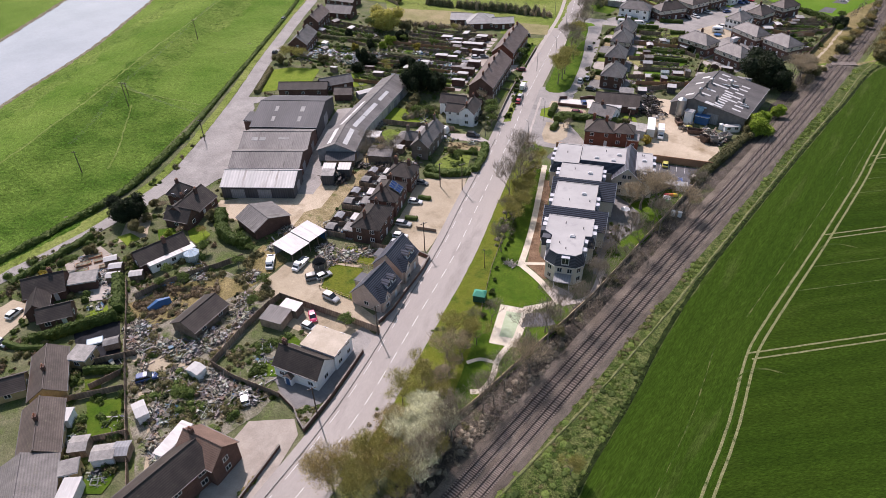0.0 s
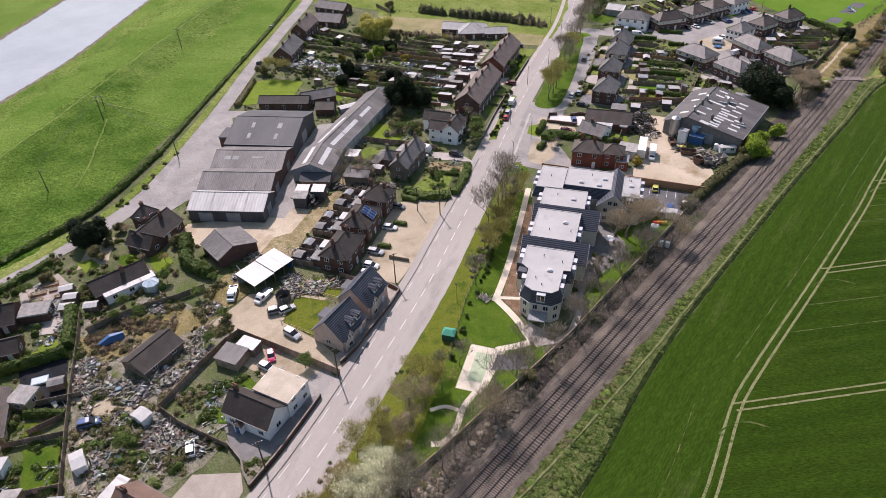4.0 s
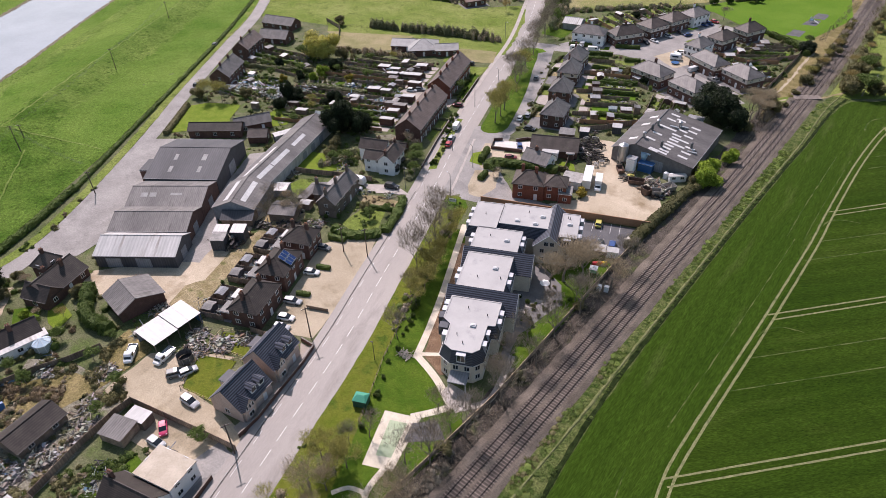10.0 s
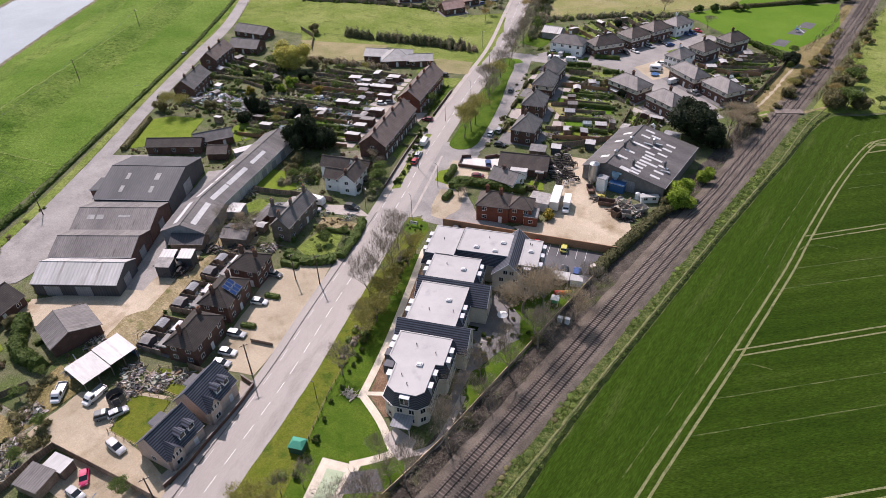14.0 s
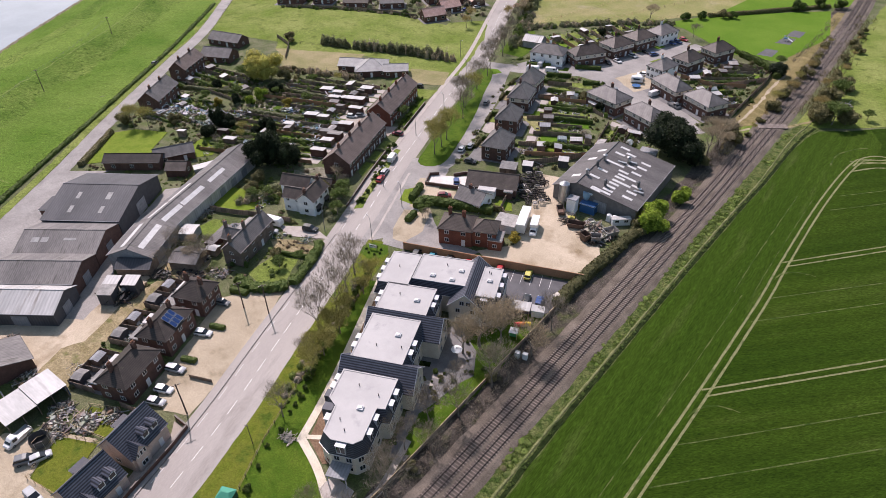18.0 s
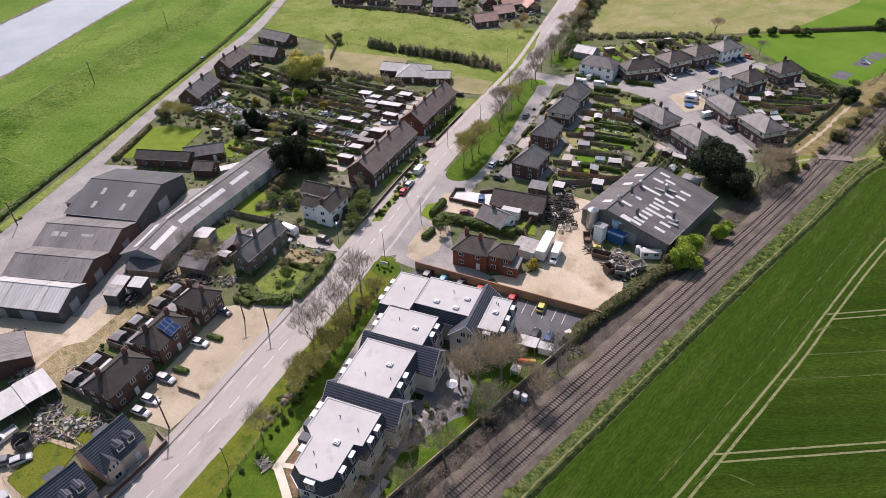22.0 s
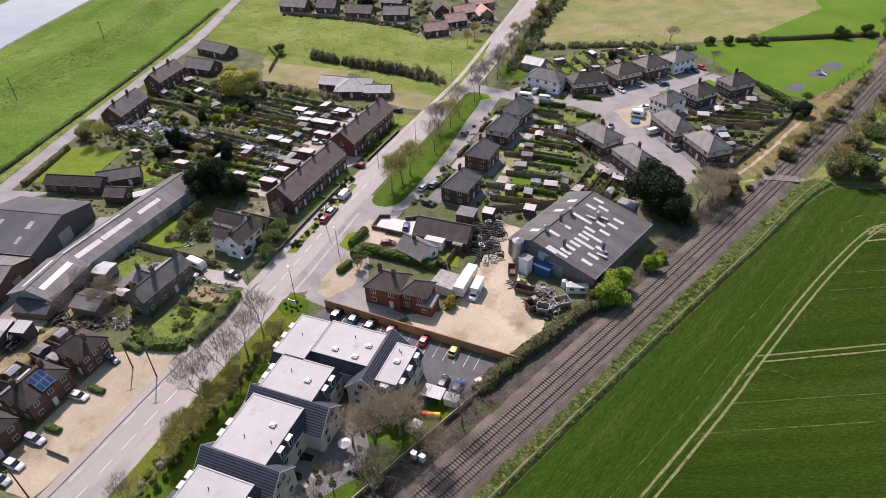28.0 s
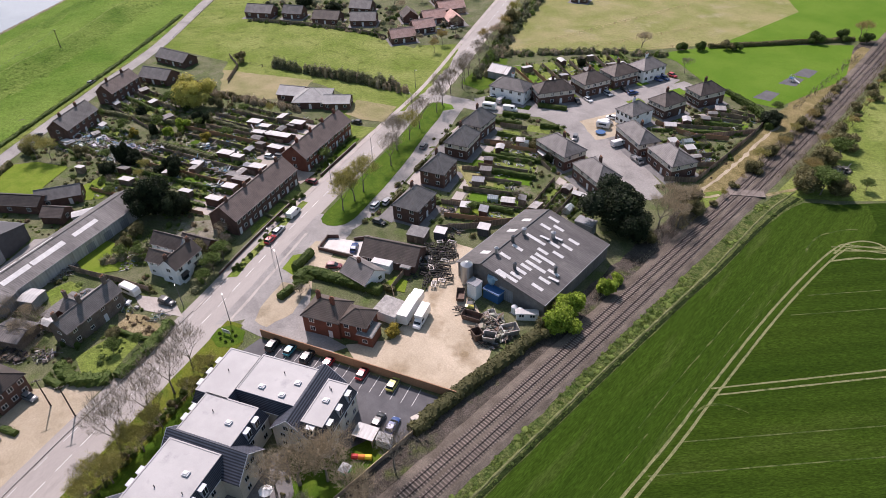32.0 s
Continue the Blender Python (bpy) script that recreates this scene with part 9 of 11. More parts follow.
# ---- gardens ----
def strip_gardens(p0, p1, q0, q1, n, seed, lawns=0.6, sheds=1.6, hedges=0.2, wide=3.7, clutter=10, lean_tos=0.0, neat=False):
    """Long back gardens between the houses' edge p0-p1 and the far edge q0-q1, each with its fence, lawn, sheds and clutter."""
    rng = random.Random(seed)
    p0, p1, q0, q1 = (Vector((*p, 0)) for p in (p0, p1, q0, q1))
    at = lambda u, v: p0.lerp(p1, u).lerp(q0.lerp(q1, u), v)
    g = math.degrees(math.atan2((q0 - p0).y, (q0 - p0).x))
    w = (p1 - p0).length / n
    depth = (q0 - p0).length
    beds = {}
    for i in range(n + 1):
        a, b = at(i / n, rng.uniform(0.02, 0.12)), at(i / n, rng.uniform(0.8, 0.98))
        if rng.random() < 0.05:
            continue
        if rng.random() < hedges:
            hedge([a.xy, a.lerp(b, 0.5).xy + Vector((rng.uniform(-0.3, 0.3), rng.uniform(-0.3, 0.3))), b.xy], rng.uniform(0.7, 1.1), rng.uniform(0.8, 1.5), L_GREEN, density=24, size=0.2, rough=0.5, seed=i)
        else:
            fence([a.xy, b.xy], rng.uniform(1.3, 1.7), width=wide * 1.4, material=rng.choice((TIMBER, TIMBER, TIMBER, BOARD)), label="weathered timber fence between back gardens")
    for i in range(n):
        u0, u1 = (i + 0.12) / n, (i + 0.88) / n
        quad = lambda a, b: [tuple(at(u0, a).xy), tuple(at(u1, a).xy), tuple(at(u1, b).xy), tuple(at(u0, b).xy)]
        patch("ground", quad(0.0, 0.14), 0.05, PAVING, "small pale paved patio", "patio")
        patch("ground", quad(0.14, 0.98), 0.03, SOIL, "dark planted garden earth", "garden")
        if rng.random() < lean_tos:
            c = at((i + 0.5) / n, 0.05)
            shed(c.x, c.y, g, depth * 0.1, w * rng.uniform(0.5, 0.8), 2.3, rng.choice((WHITESHEET, WHITESHEET, PALESHEET, SLATE)), BRICK, label="lean-to kitchen behind a terraced house", name="lean_to", lean=True)
        if rng.random() < 0.7:
            k = rng.choice((0.14, 0.8))
            patch("ground", [tuple(at((i + k + e) / n, f).xy) for e, f in ((0, 0.1), (0.07, 0.1), (0.07, 0.9), (0, 0.9))], 0.056, PAVING, "narrow paved garden path", "path")
        if rng.random() < min(1.0, lawns + 0.2):
            a = rng.uniform(0.16, 0.3)
            patch("ground", quad(a, a + rng.uniform(0.3, 0.62)), 0.06, rng.choice((PLAY, PASTURE, PASTURE, LAWN)), "narrow green back-garden lawn", "lawn", 0.3)
        if neat and rng.random() < 0.85:
            v0 = rng.uniform(0.12, 0.3)
            patch("ground", [tuple(at((i + a) / n, v).xy) for a, v in ((0.07, v0), (0.93, v0), (0.93, 0.95), (0.07, 0.95))], 0.062, rng.choice((PLAY, PASTURE, PASTURE, MOSSY)), "mown green lawn filling a back garden", "lawn", 0.15)
        for _ in range(int(sheds + rng.random())):
            c = at((i + rng.uniform(0.32, 0.68)) / n, rng.choice((rng.uniform(0.1, 0.3), rng.uniform(0.15, 0.95))))
            shed(c.x, c.y, g + rng.choice((0, 90)), rng.uniform(2.4, 4.2), rng.uniform(1.8, 2.8), rng.uniform(1.8, 2.2), rng.choice((FELT, FELT, PALESHEET, ASBESTOS, WHITESHEET, PALESHEET, GREYSHEET)), rng.choice((TIMBER, BRICK, TIMBER)), lean=rng.random() < 0.5)
        if rng.random() < 0.25:
            c = at((i + 0.5) / n, rng.uniform(0.4, 0.7))
            greenhouse(c.x, c.y, g)
        for mt, cnt in ((L_HEDGE, 7), (L_GREYHEDGE, 9), (L_SCRUB, 7), (L_GREEN, 9), (L_GRASS, 8)):
            spots = beds.setdefault(mt.name, [])
            for _ in range(cnt // 3 if neat else cnt):
                c = at((i + rng.choice((rng.uniform(0.08, 0.3), rng.uniform(0.7, 0.92), rng.uniform(0.1, 0.9)))) / n, rng.uniform(0.16, 0.98))
                r = rng.uniform(0.35, 1.3) * rng.uniform(0.7, 1.0)
                spots.append((c.x, c.y, r, r * rng.uniform(0.9, 2.2)))
        if rng.random() < 0.22:
            c = at((i + 0.5) / n, rng.uniform(0.3, 0.95))
            tree(rng.choice(("green", "dark", "bramble")), c.x, c.y, rng.uniform(2.4, 4.2), seed=rng.randint(0, 2))
        if rng.random() < 0.3:
            c = at((i + 0.5) / n, rng.uniform(0.4, 0.9))
            tree("bare", c.x, c.y, rng.uniform(3, 5), seed=i)
        for k in range(2):
            c = at((i + 0.5) / n, rng.uniform(0.15, 0.85))
            heap(c.x, c.y, w * 0.38, depth * 0.13, int(clutter * 1.5), CLUTTER, 0.8, 0.6, rng.randint(0, 9999), "pots, furniture and oddments in a back garden", g, "garden_clutter")

    for name in sorted(beds):
        planting("garden_planting", "shrubs and perennials in back gardens", beds[name], bpy.data.materials[name], seed)


# terraces by the road, terraces by the lane
strip_gardens((-148.8, 183), (-158, 209.5), (-192, 164), (-208, 193), 7, 21, lawns=0.8, sheds=1, clutter=26, lean_tos=0.3, wide=4.5, hedges=0.4)
strip_gardens((-162, 213), (-172, 240), (-208, 196), (-213, 226), 7, 22, lawns=0.8, sheds=1, clutter=26, lean_tos=0.3, wide=4.5, hedges=0.4)
strip_gardens((-232, 169), (-241, 184), (-209, 172), (-212, 192), 4, 23, lawns=0.4, sheds=1, clutter=55, wide=4.5, hedges=0.5)
strip_gardens((-247, 195), (-256, 210), (-212, 197), (-218, 216), 4, 24, lawns=0.9, sheds=1, wide=4.5, hedges=0.6)
# service road and estate
strip_gardens((-99.5, 228), (-121, 276), (-80, 240), (-103, 282), 7, 25, lawns=0.75, sheds=1.3, wide=6, neat=True)
strip_gardens((-131, 314), (-117, 357), (-157, 327), (-131, 368), 8, 26, lawns=0.7, sheds=1.0, wide=8, neat=True)
strip_gardens((-85, 312), (-74, 344), (-57.5, 331), (-60, 345), 5, 27, lawns=0.6, sheds=1.0, wide=8, neat=True)
strip_gardens((-76, 308), (-61, 300), (-66, 322), (-55, 306), 3, 28, lawns=0.6, sheds=1.0, clutter=30, wide=8, neat=True)
strip_gardens((-74, 266), (-88, 268), (-71, 247), (-82, 244), 3, 30, lawns=0.2, sheds=1.0, wide=4)
strip_gardens((-100, 272), (-106, 284), (-90, 268), (-94, 285), 2, 32, lawns=0.4, sheds=1.0, wide=4)
NEARBLACK = mat("black_weed_membrane", (0.012, 0.013, 0.016), (0.026, 0.027, 0.032), 0.4, 4, **W, spread=0.3, bump=0.3, grain=0.2, spec=0.1)
t = thing("paddling_pool", "covered pale blue garden pool", "pool", -128.0, 27.6, 0.06, 62)
part("rim", Mesh().prism([(-1.7, -1.1), (1.7, -1.1), (1.7, 1.1), (-1.7, 1.1)], 0, 0.5), paint("pool_blue", (0.20, 0.30, 0.38), 0.5), t)
part("cover", Mesh().prism([(-1.5, -0.9), (1.5, -0.9), (1.5, 0.9), (-1.5, 0.9)], 0.505, 0.54), paint("pool_cover", (0.42, 0.50, 0.54), 0.5), t)
# bungalow back garden with raised timber beds
patch("ground", [(-161.8, 36.3), (-162.4, 46.3), (-153.1, 46.3), (-145.6, 42.5), (-146.2, 36.4), (-147.4, 33.2), (-151.6, 34.0)], 0.142, BLOCKPAVE, "pale paved back garden of a bungalow", "patio", 0.3)
for x, y, ang, L, b in ((-157.8, 39.5, 65, 3.6, 1.5), (-155.4, 38.0, 65, 3.0, 1.4), (-158.8, 43.2, 65, 3.2, 1.4), (-156.0, 43.4, 65, 3.6, 1.4), (-152.6, 42.6, 65, 2.6, 1.2), (-153.0, 38.6, 65, 2.2, 1.2)):
    t = thing("raised_bed", "raised timber garden bed filled with earth", "garden bed", x, y, 0.14, ang, "raised beds")
    for u in (-1, 1):
        part("board", Mesh().box(-L / 2, u * b / 2 - 0.05, 0, L / 2, u * b / 2 + 0.05, 0.5), BOARD, t)
        part("board", Mesh().box(u * L / 2 - 0.05, -b / 2 + 0.05, 0, u * L / 2 + 0.05, b / 2 - 0.05, 0.5), BOARD, t)
    part("soil", Mesh().box(-L / 2 + 0.05, -b / 2 + 0.05, 0, L / 2 - 0.05, b / 2 - 0.05, 0.42), SOIL, t)
for x, y, n, seed in ((-150.0, 44.0, 40, 561), (-149.0, 38.0, 40, 562), (-160.2, 41.0, 26, 563), (-154.2, 45.2, 26, 564)):
    heap(x, y, 1.8, 1.4, n, WHITECLUTTER, 0.9, 0.7, seed, "pots, boards and oddments on a garden patio", 60, "garden_clutter")
patch("ground", [(-162.9, 51.4), (-161.7, 54.6), (-157.1, 54.9), (-156.7, 50.8)], 0.143, BRIGHTLAWN, "bright little lawn beside a bungalow", "lawn", 0.2)
patch("ground", [(-149.9, 65.1), (-149.9, 68.6), (-143.4, 68.0), (-141.2, 63.1), (-145.6, 63.0)], 0.143, BRIGHTLAWN, "bright little lawn behind a bungalow", "lawn", 0.2)
# lawns and beds
for order, (poly, mt, words) in enumerate((
        ([(-226, 153), (-222, 160), (-210, 166), (-203, 156), (-196, 150), (-206, 143), (-212, 135)], BRIGHTLAWN, "mown garden lawn by the lane"),
        ([(-194, 164), (-196, 173), (-191, 176), (-182, 166), (-186, 160)], BRIGHTLAWN, "bright mown garden lawn"),
        ([(-156.4, 148.2), (-162.2, 156), (-148.6, 162), (-141.9, 157), (-147.6, 147.6)], BRIGHTLAWN, "green cottage garden lawn"),
        ([(-120, 134.2), (-121.2, 143.4), (-114.2, 146.1), (-109.0, 137), (-113, 133.4)], PASTURE, "green front garden lawn"),
        ([(-127.5, 147.3), (-121.9, 151.5), (-114.2, 152.8), (-113.1, 149.1), (-121.4, 144.4)], DRYSLOPE, "bare front garden with dead stems"),
        ([(-131.4, 152.6), (-122.4, 158.6), (-114.6, 157.3), (-124, 151.8)], PAVING, "pale paved front drive"),
        ([(-148.8, 137.9), (-148.4, 143.9), (-143.5, 145.1), (-141.9, 136.8)], PASTURE, "green back garden lawn"),
        ([(-142.6, 145.6), (-136.5, 150), (-133.2, 147.2), (-136.0, 140), (-141.4, 139)], COURT, "grey paved yard behind the old house"),
        ([(-133, 132), (-128, 127), (-132, 121.5), (-140, 121.5), (-143.5, 127), (-139, 133)], DRYSLOPE, "trampled earth among junk behind the old house"),
        ([(-118.5, 174), (-122, 181), (-133.5, 207), (-136.5, 206), (-127, 184), (-121, 171)], PASTURE, "small terrace front gardens"),
        ([(-141.5, 218), (-146, 226), (-153, 243), (-156, 242), (-149, 224)], LAWN, "small terrace front gardens"),
        ([(-167.5, 248), (-176, 266), (-184, 262), (-175, 246)], PASTURE, "grass in front of the hall"),
        ([(-93.5, 73.5), (-102.5, 71.8), (-107.5, 79.5), (-99.5, 83.5)], MOSSY, "rough new lawn behind the new house"),
        ([(-97.5, 85.8), (-108.5, 83), (-109.8, 87), (-103.8, 90.3), (-99, 91.5)], MOSSY, "rough new lawn behind the new house"),
        ([(-96, 44.5), (-90, 41.5), (-86.5, 47), (-90, 57), (-95, 55)], SOIL, "earth and shrubs in the white house's garden"),
        ([(-91.5, 43.5), (-87.8, 47), (-90.5, 51), (-94, 47.5)], LAWN, "garden lawn of the white house"),
        ([(-94, 52.5), (-90, 50.5), (-91, 56.5), (-94.5, 57)], LAWN, "garden lawn of the white house"),
        ([(-141, 41.5), (-127.5, 34), (-104.5, 22), (-96, 19), (-86, 14), (-83, 38), (-84, 43), (-101, 40), (-107, 62), (-116, 63), (-127, 61), (-133, 52)], SOIL, "earth of an overgrown scrap yard"),
        ([(-132, 49), (-126, 59), (-116, 62.5), (-117.2, 52.6), (-121, 44), (-123, 39), (-131, 37), (-134.8, 38.5), (-131.5, 46)], STRAW, "brown earth mound under dead brambles"),
        ([(-122, 33), (-116, 37), (-109, 38), (-104, 36.5), (-110, 31), (-118, 29.5)], GRAVEL, "trodden pale earth between the scrap"),
        ([(-109.5, 54), (-107.5, 43), (-103, 42), (-105.5, 51), (-107, 58)], GRAVEL, "trodden pale earth between the scrap"),
        ([(-108, 26.4), (-103, 24.8), (-94.4, 21.4), (-86.8, 15.4), (-86.4, 17.4), (-94, 23), (-103, 27)], GRAVEL, "sandy track beside the long fence"),
        ([(-112.9, 18.1), (-108.1, 23.1), (-99.6, 18.5), (-102.9, 13.4)], LAWN, "green bungalow garden lawn"),
        ([(-119.1, 20.8), (-117.1, 23.2), (-113.9, 21.9), (-115.9, 19.5)], MOSSY, "green bungalow garden lawn"),
        ([(-95.6, 9.1), (-92.4, 13.6), (-90.3, 9.8), (-92.7, 7.9)], LAWN, "green bungalow garden lawn"),
        ([(-137.8, 25.9), (-135.9, 31), (-136.2, 35.1), (-132.8, 33.5), (-132.7, 28.8)], LAWN, "green bungalow garden lawn"),
        ([(-134.6, 25.8), (-130.8, 34.8), (-116.0, 27.2), (-120.8, 20.9), (-128.0, 23.6)], NEARBLACK, "bungalow garden with near-black ground"),
        ([(-138.9, 31.6), (-137.7, 35.4), (-133.4, 33.9), (-136.0, 30.6)], BRIGHTLAWN, "bright bungalow lawn"),
        ([(-140.0, 26.6), (-137.6, 31.0), (-135.0, 30.2), (-137.4, 25.2)], BRIGHTLAWN, "bright bungalow lawn"),
        ([(-140.5, 36), (-144.5, 41), (-152, 42), (-150, 38), (-143, 33)], PAVING, "pale paved bungalow patio"),
        ([(-146, 14), (-150, 25), (-158, 22), (-156, 10)], GRAVEL, "buff gravel bungalow drive"),
        ([(-148, 62), (-152, 57.5), (-157, 60), (-153, 65)], LAWN, "small green bungalow lawn"),
        ([(-137, 55), (-132, 48), (-128, 52), (-131, 60)], SOIL, "dark shrubby bungalow garden"),
        ([(-160, 50), (-156, 56), (-166, 64), (-169, 58)], GRAVEL, "gravel drive by the lane"),
        ([(-126, 66), (-116, 62), (-117.5, 74), (-128, 74)], STRAW, "rough ground beside the yard"),
        ([(-127.1, 82), (-131.7, 91.2), (-129.5, 95.6), (-132.2, 102.2), (-135.6, 108.8), (-136, 118), (-131, 121), (-129.4, 112), (-127.1, 102.5), (-122.6, 92.1), (-118.3, 86)], DRYSLOPE, "dry sandy grass behind the semis"),
        ([(-62, 131), (-58, 127), (-53.5, 117), (-50.5, 118), (-51.5, 140), (-57, 149), (-66, 153), (-68, 144)], COURT, "grey paved court behind the apartments"),
        ([(-137, 176), (-134, 181), (-146, 183.5), (-152, 176), (-145, 170)], SOIL, "dark shaded cottage garden"))):
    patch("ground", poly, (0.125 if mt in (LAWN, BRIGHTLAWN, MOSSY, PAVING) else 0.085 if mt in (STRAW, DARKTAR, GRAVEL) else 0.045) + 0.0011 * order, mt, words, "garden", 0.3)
patch("ground", [(-52.5, 118), (-55.5, 128), (-54, 140), (-51, 150), (-50, 140), (-50, 120)], 0.088, LAWN, "lawn along the back fence", "lawn", 0.5)

# dark beds in the court, in rows beside the apartments
for i in range(7):
    c = Vector((-56.2, 119.5)).lerp(Vector((-65.5, 142.5)), i / 6)
    u, v = Vector((0.91, 0.41)), Vector((-0.41, 0.91))
    patch("ground", [tuple(c + u * a + v * e) for a, e in ((-1.8, -0.7), (1.8, -0.7), (1.8, 0.7), (-1.8, 0.7))], 0.19, DARKWEED, "dark planted bed in the court", "flower bed")
    overgrow([tuple(c + u * a + v * e) for a, e in ((-1.7, -0.6), (1.7, -0.6), (1.7, 0.6), (-1.7, 0.6))], 9, L_HEDGE, 400 + i, 0.25, 0.5, "low dark shrubs in a court bed", "garden_planting")

# paved yards with sheds and timber screens behind the brick semis
for x, y, ang in ((-115.4, 93.6, 22.8), (-121.2, 105.6, 25.2), (-125.6, 117.0, 22.0)):
    c, s_ = math.cos(radians(ang)), math.sin(radians(ang))
    at_ = lambda u, v: (x + u * c - v * s_, y + u * s_ + v * c)
    patch("pavement", [at_(-5.4, -4.6), at_(2.8, -5), at_(2.8, 5), at_(-5.4, 5.2)], 0.128, COURT, "grey paved yard behind a semi", "yard", 0.2)
    flat_block(*at_(1.6, -2.4), ang, 3.0, 3.6, 2.5, BRICK, FELT, "low brick extension behind a semi", windows=(0, 0, 0, 0))
    flat_block(*at_(1.6, 2.4), ang, 3.0, 3.0, 2.5, BRICK, PALESHEET, "low brick extension with a pale roof", windows=(0, 0, 0, 0))
    fence([at_(1.0, -4.9), at_(-5.5, -4.7), at_(-5.5, 5.3), at_(1.0, 5.2)], 1.8, TIMBER, label="brown timber fence behind a semi")
    shed(*at_(-4.0, -2.6), ang, 2.2, 2.8, 2.0, FELT, DARKSHEET, label="dark garden shed with a pale grey roof in a paved yard")
    shed(*at_(-4.1, 2.9), ang + 90, 2.6, 2.1, 1.9, GREYSHEET, TIMBER, label="timber garden shed with a grey roof in a paved yard")
    fence([at_(-5.5, 0), at_(0.0, 0)], 1.8, TIMBER, label="brown timber fence between two yards")
    heap(*at_(-1.6, -2.6), 1.2, 1.6, 26, CLUTTER, 1.0, 0.8, int(-x), "bins, pots and oddments in a paved yard", ang, "garden_clutter")
    heap(*at_(-1.6, 2.4), 1.2, 1.6, 26, CLUTTER, 1.0, 0.8, int(-y), "bins, pots and oddments in a paved yard", ang, "garden_clutter")

# fences and walls
fence([(-107, 63), (-98, 65.2), (-88, 67.6), (-80, 69.4)], 2.0, TIMBER, label="tall dark boarded fence beside the gravel yard")
tree("green", -87.6, 66.2, 3.2, 1, 1.3)
fence([(-107, 63), (-106.9, 59.7), (-104.9, 51.2), (-101.2, 40.0)], 1.8, TIMBER, label="dark fence beside the scrap yard")
fence([(-101.2, 40.0), (-94, 40.7), (-83, 43.5)], 1.7, TIMBER, label="dark fence of the white house's garden")
brick_wall([(-83.8, 44.0), (-78.2, 43.4), (-75.8, 42.2), (-72.6, 41.2), (-74.4, 49.0), (-77.0, 57.5), (-78.8, 63.0)], 1.1, BRICK, label="dark brick wall round the white house's front garden")
patch("pavement", [(-88.5, 46.3), (-83.8, 44.4), (-78.4, 43.8), (-75.6, 44.5), (-75.2, 49), (-77.6, 57), (-79.4, 62.6), (-80.2, 62), (-79.2, 51)], 0.089, COURT, "grey paved front garden of the white house", "patio", 0.15)
patch("ground", [(-78.2, 43.0), (-75.8, 41.9), (-72.9, 41.5), (-74.2, 47), (-77.6, 45.6)], 0.093, SOIL, "planted bed in the front corner", "flower bed", 0.2)
for mt, n, seed, words in ((L_GREEN, 16, 561, "leafy shrubs in the front corner bed"), (L_SCRUB, 10, 562, "olive shrubs in the front corner bed")):
    overgrow([(-78.2, 43.0), (-75.8, 41.9), (-72.9, 41.5), (-74.2, 47), (-77.6, 45.6)], n, mt, seed, 0.3, 0.7, words, "garden_planting", 60, 0.16, 1.0, False, True)
for mt, n, seed, words in ((L_YELLOW, 14, 563, "yellow-green shrubs along the drive wall"), (L_GREEN, 14, 564, "green shrubs along the drive wall")):
    overgrow([(-74.0, 36), (-71.0, 24), (-68.6, 12), (-67.4, 12), (-69.8, 24), (-72.8, 36)], n, mt, seed, 0.3, 0.6, words, "garden_planting", 60, 0.16, 1.2, False, True)
t = thing("porch", "small white gabled porch on the white house", "porch", -84.4, 47.6, 0, 15)
part("wall", walls_mesh(1.8, 1.4, 2.2, 2.9, False), RENDER, t)
part("roof", Mesh().slab([(-1.1, -0.9, 2.2), (0, -0.9, 2.9), (0, 0.8, 2.9), (-1.1, 0.8, 2.2)], 0.08).slab([(0, -0.9, 2.9), (1.1, -0.9, 2.2), (1.1, 0.8, 2.2), (0, 0.8, 2.9)], 0.08), TILE, t)
part("porch_door", Mesh().box(-0.45, -0.76, 0.05, 0.45, -0.71, 2.0), BLUESHEET, t, "blue front door")
brick_wall([(-73.5, 36), (-70, 24), (-67.5, 12)], 0.9, BRICK, label="low dark brick wall beside the footway")
fence([(-116.3, 15.3), (-109.7, 24.8)], 1.7)
fence([(-115.5, 20.2), (-114.1, 27.2)], 1.6)
fence([(-142, 43), (-131, 37), (-121.5, 31.5), (-111, 25.8), (-100, 20), (-86, 12.6)], 1.8, TIMBER, label="long weathered fence beside the scrap yard")
fence([(-103.5, 12.6), (-98.4, 19.6)], 1.7)
fence([(-121.5, 24.5), (-117, 31.5)], 1.7)
rail_fence([(-94, 73.4), (-102.5, 71.4), (-108, 79.8), (-98.5, 84.2)], 1.1, PALETIMBER, "pale timber post-and-rail fence", 2.0)
rail_fence([(-98.5, 85.2), (-108.4, 82.2), (-110, 87.2), (-104, 90.6)], 1.1, PALETIMBER, "pale timber post-and-rail fence", 2.0)
fence([(-104.6, 91.2), (-99.6, 92.6), (-95.5, 92.4)], 1.8, TIMBER, label="timber fence beside the semis")
brick_wall([(-93.2, 96.6), (-89.2, 96.8), (-87.3, 91.8), (-84.6, 82.0), (-83.0, 76.7), (-82.4, 71.6)], 1.1, BRICK, label="low dark wall along the footway")
fence([(-100.5, 104.6), (-95.4, 106.8)], 1.0, TIMBER, label="low timber fence across the forecourt")
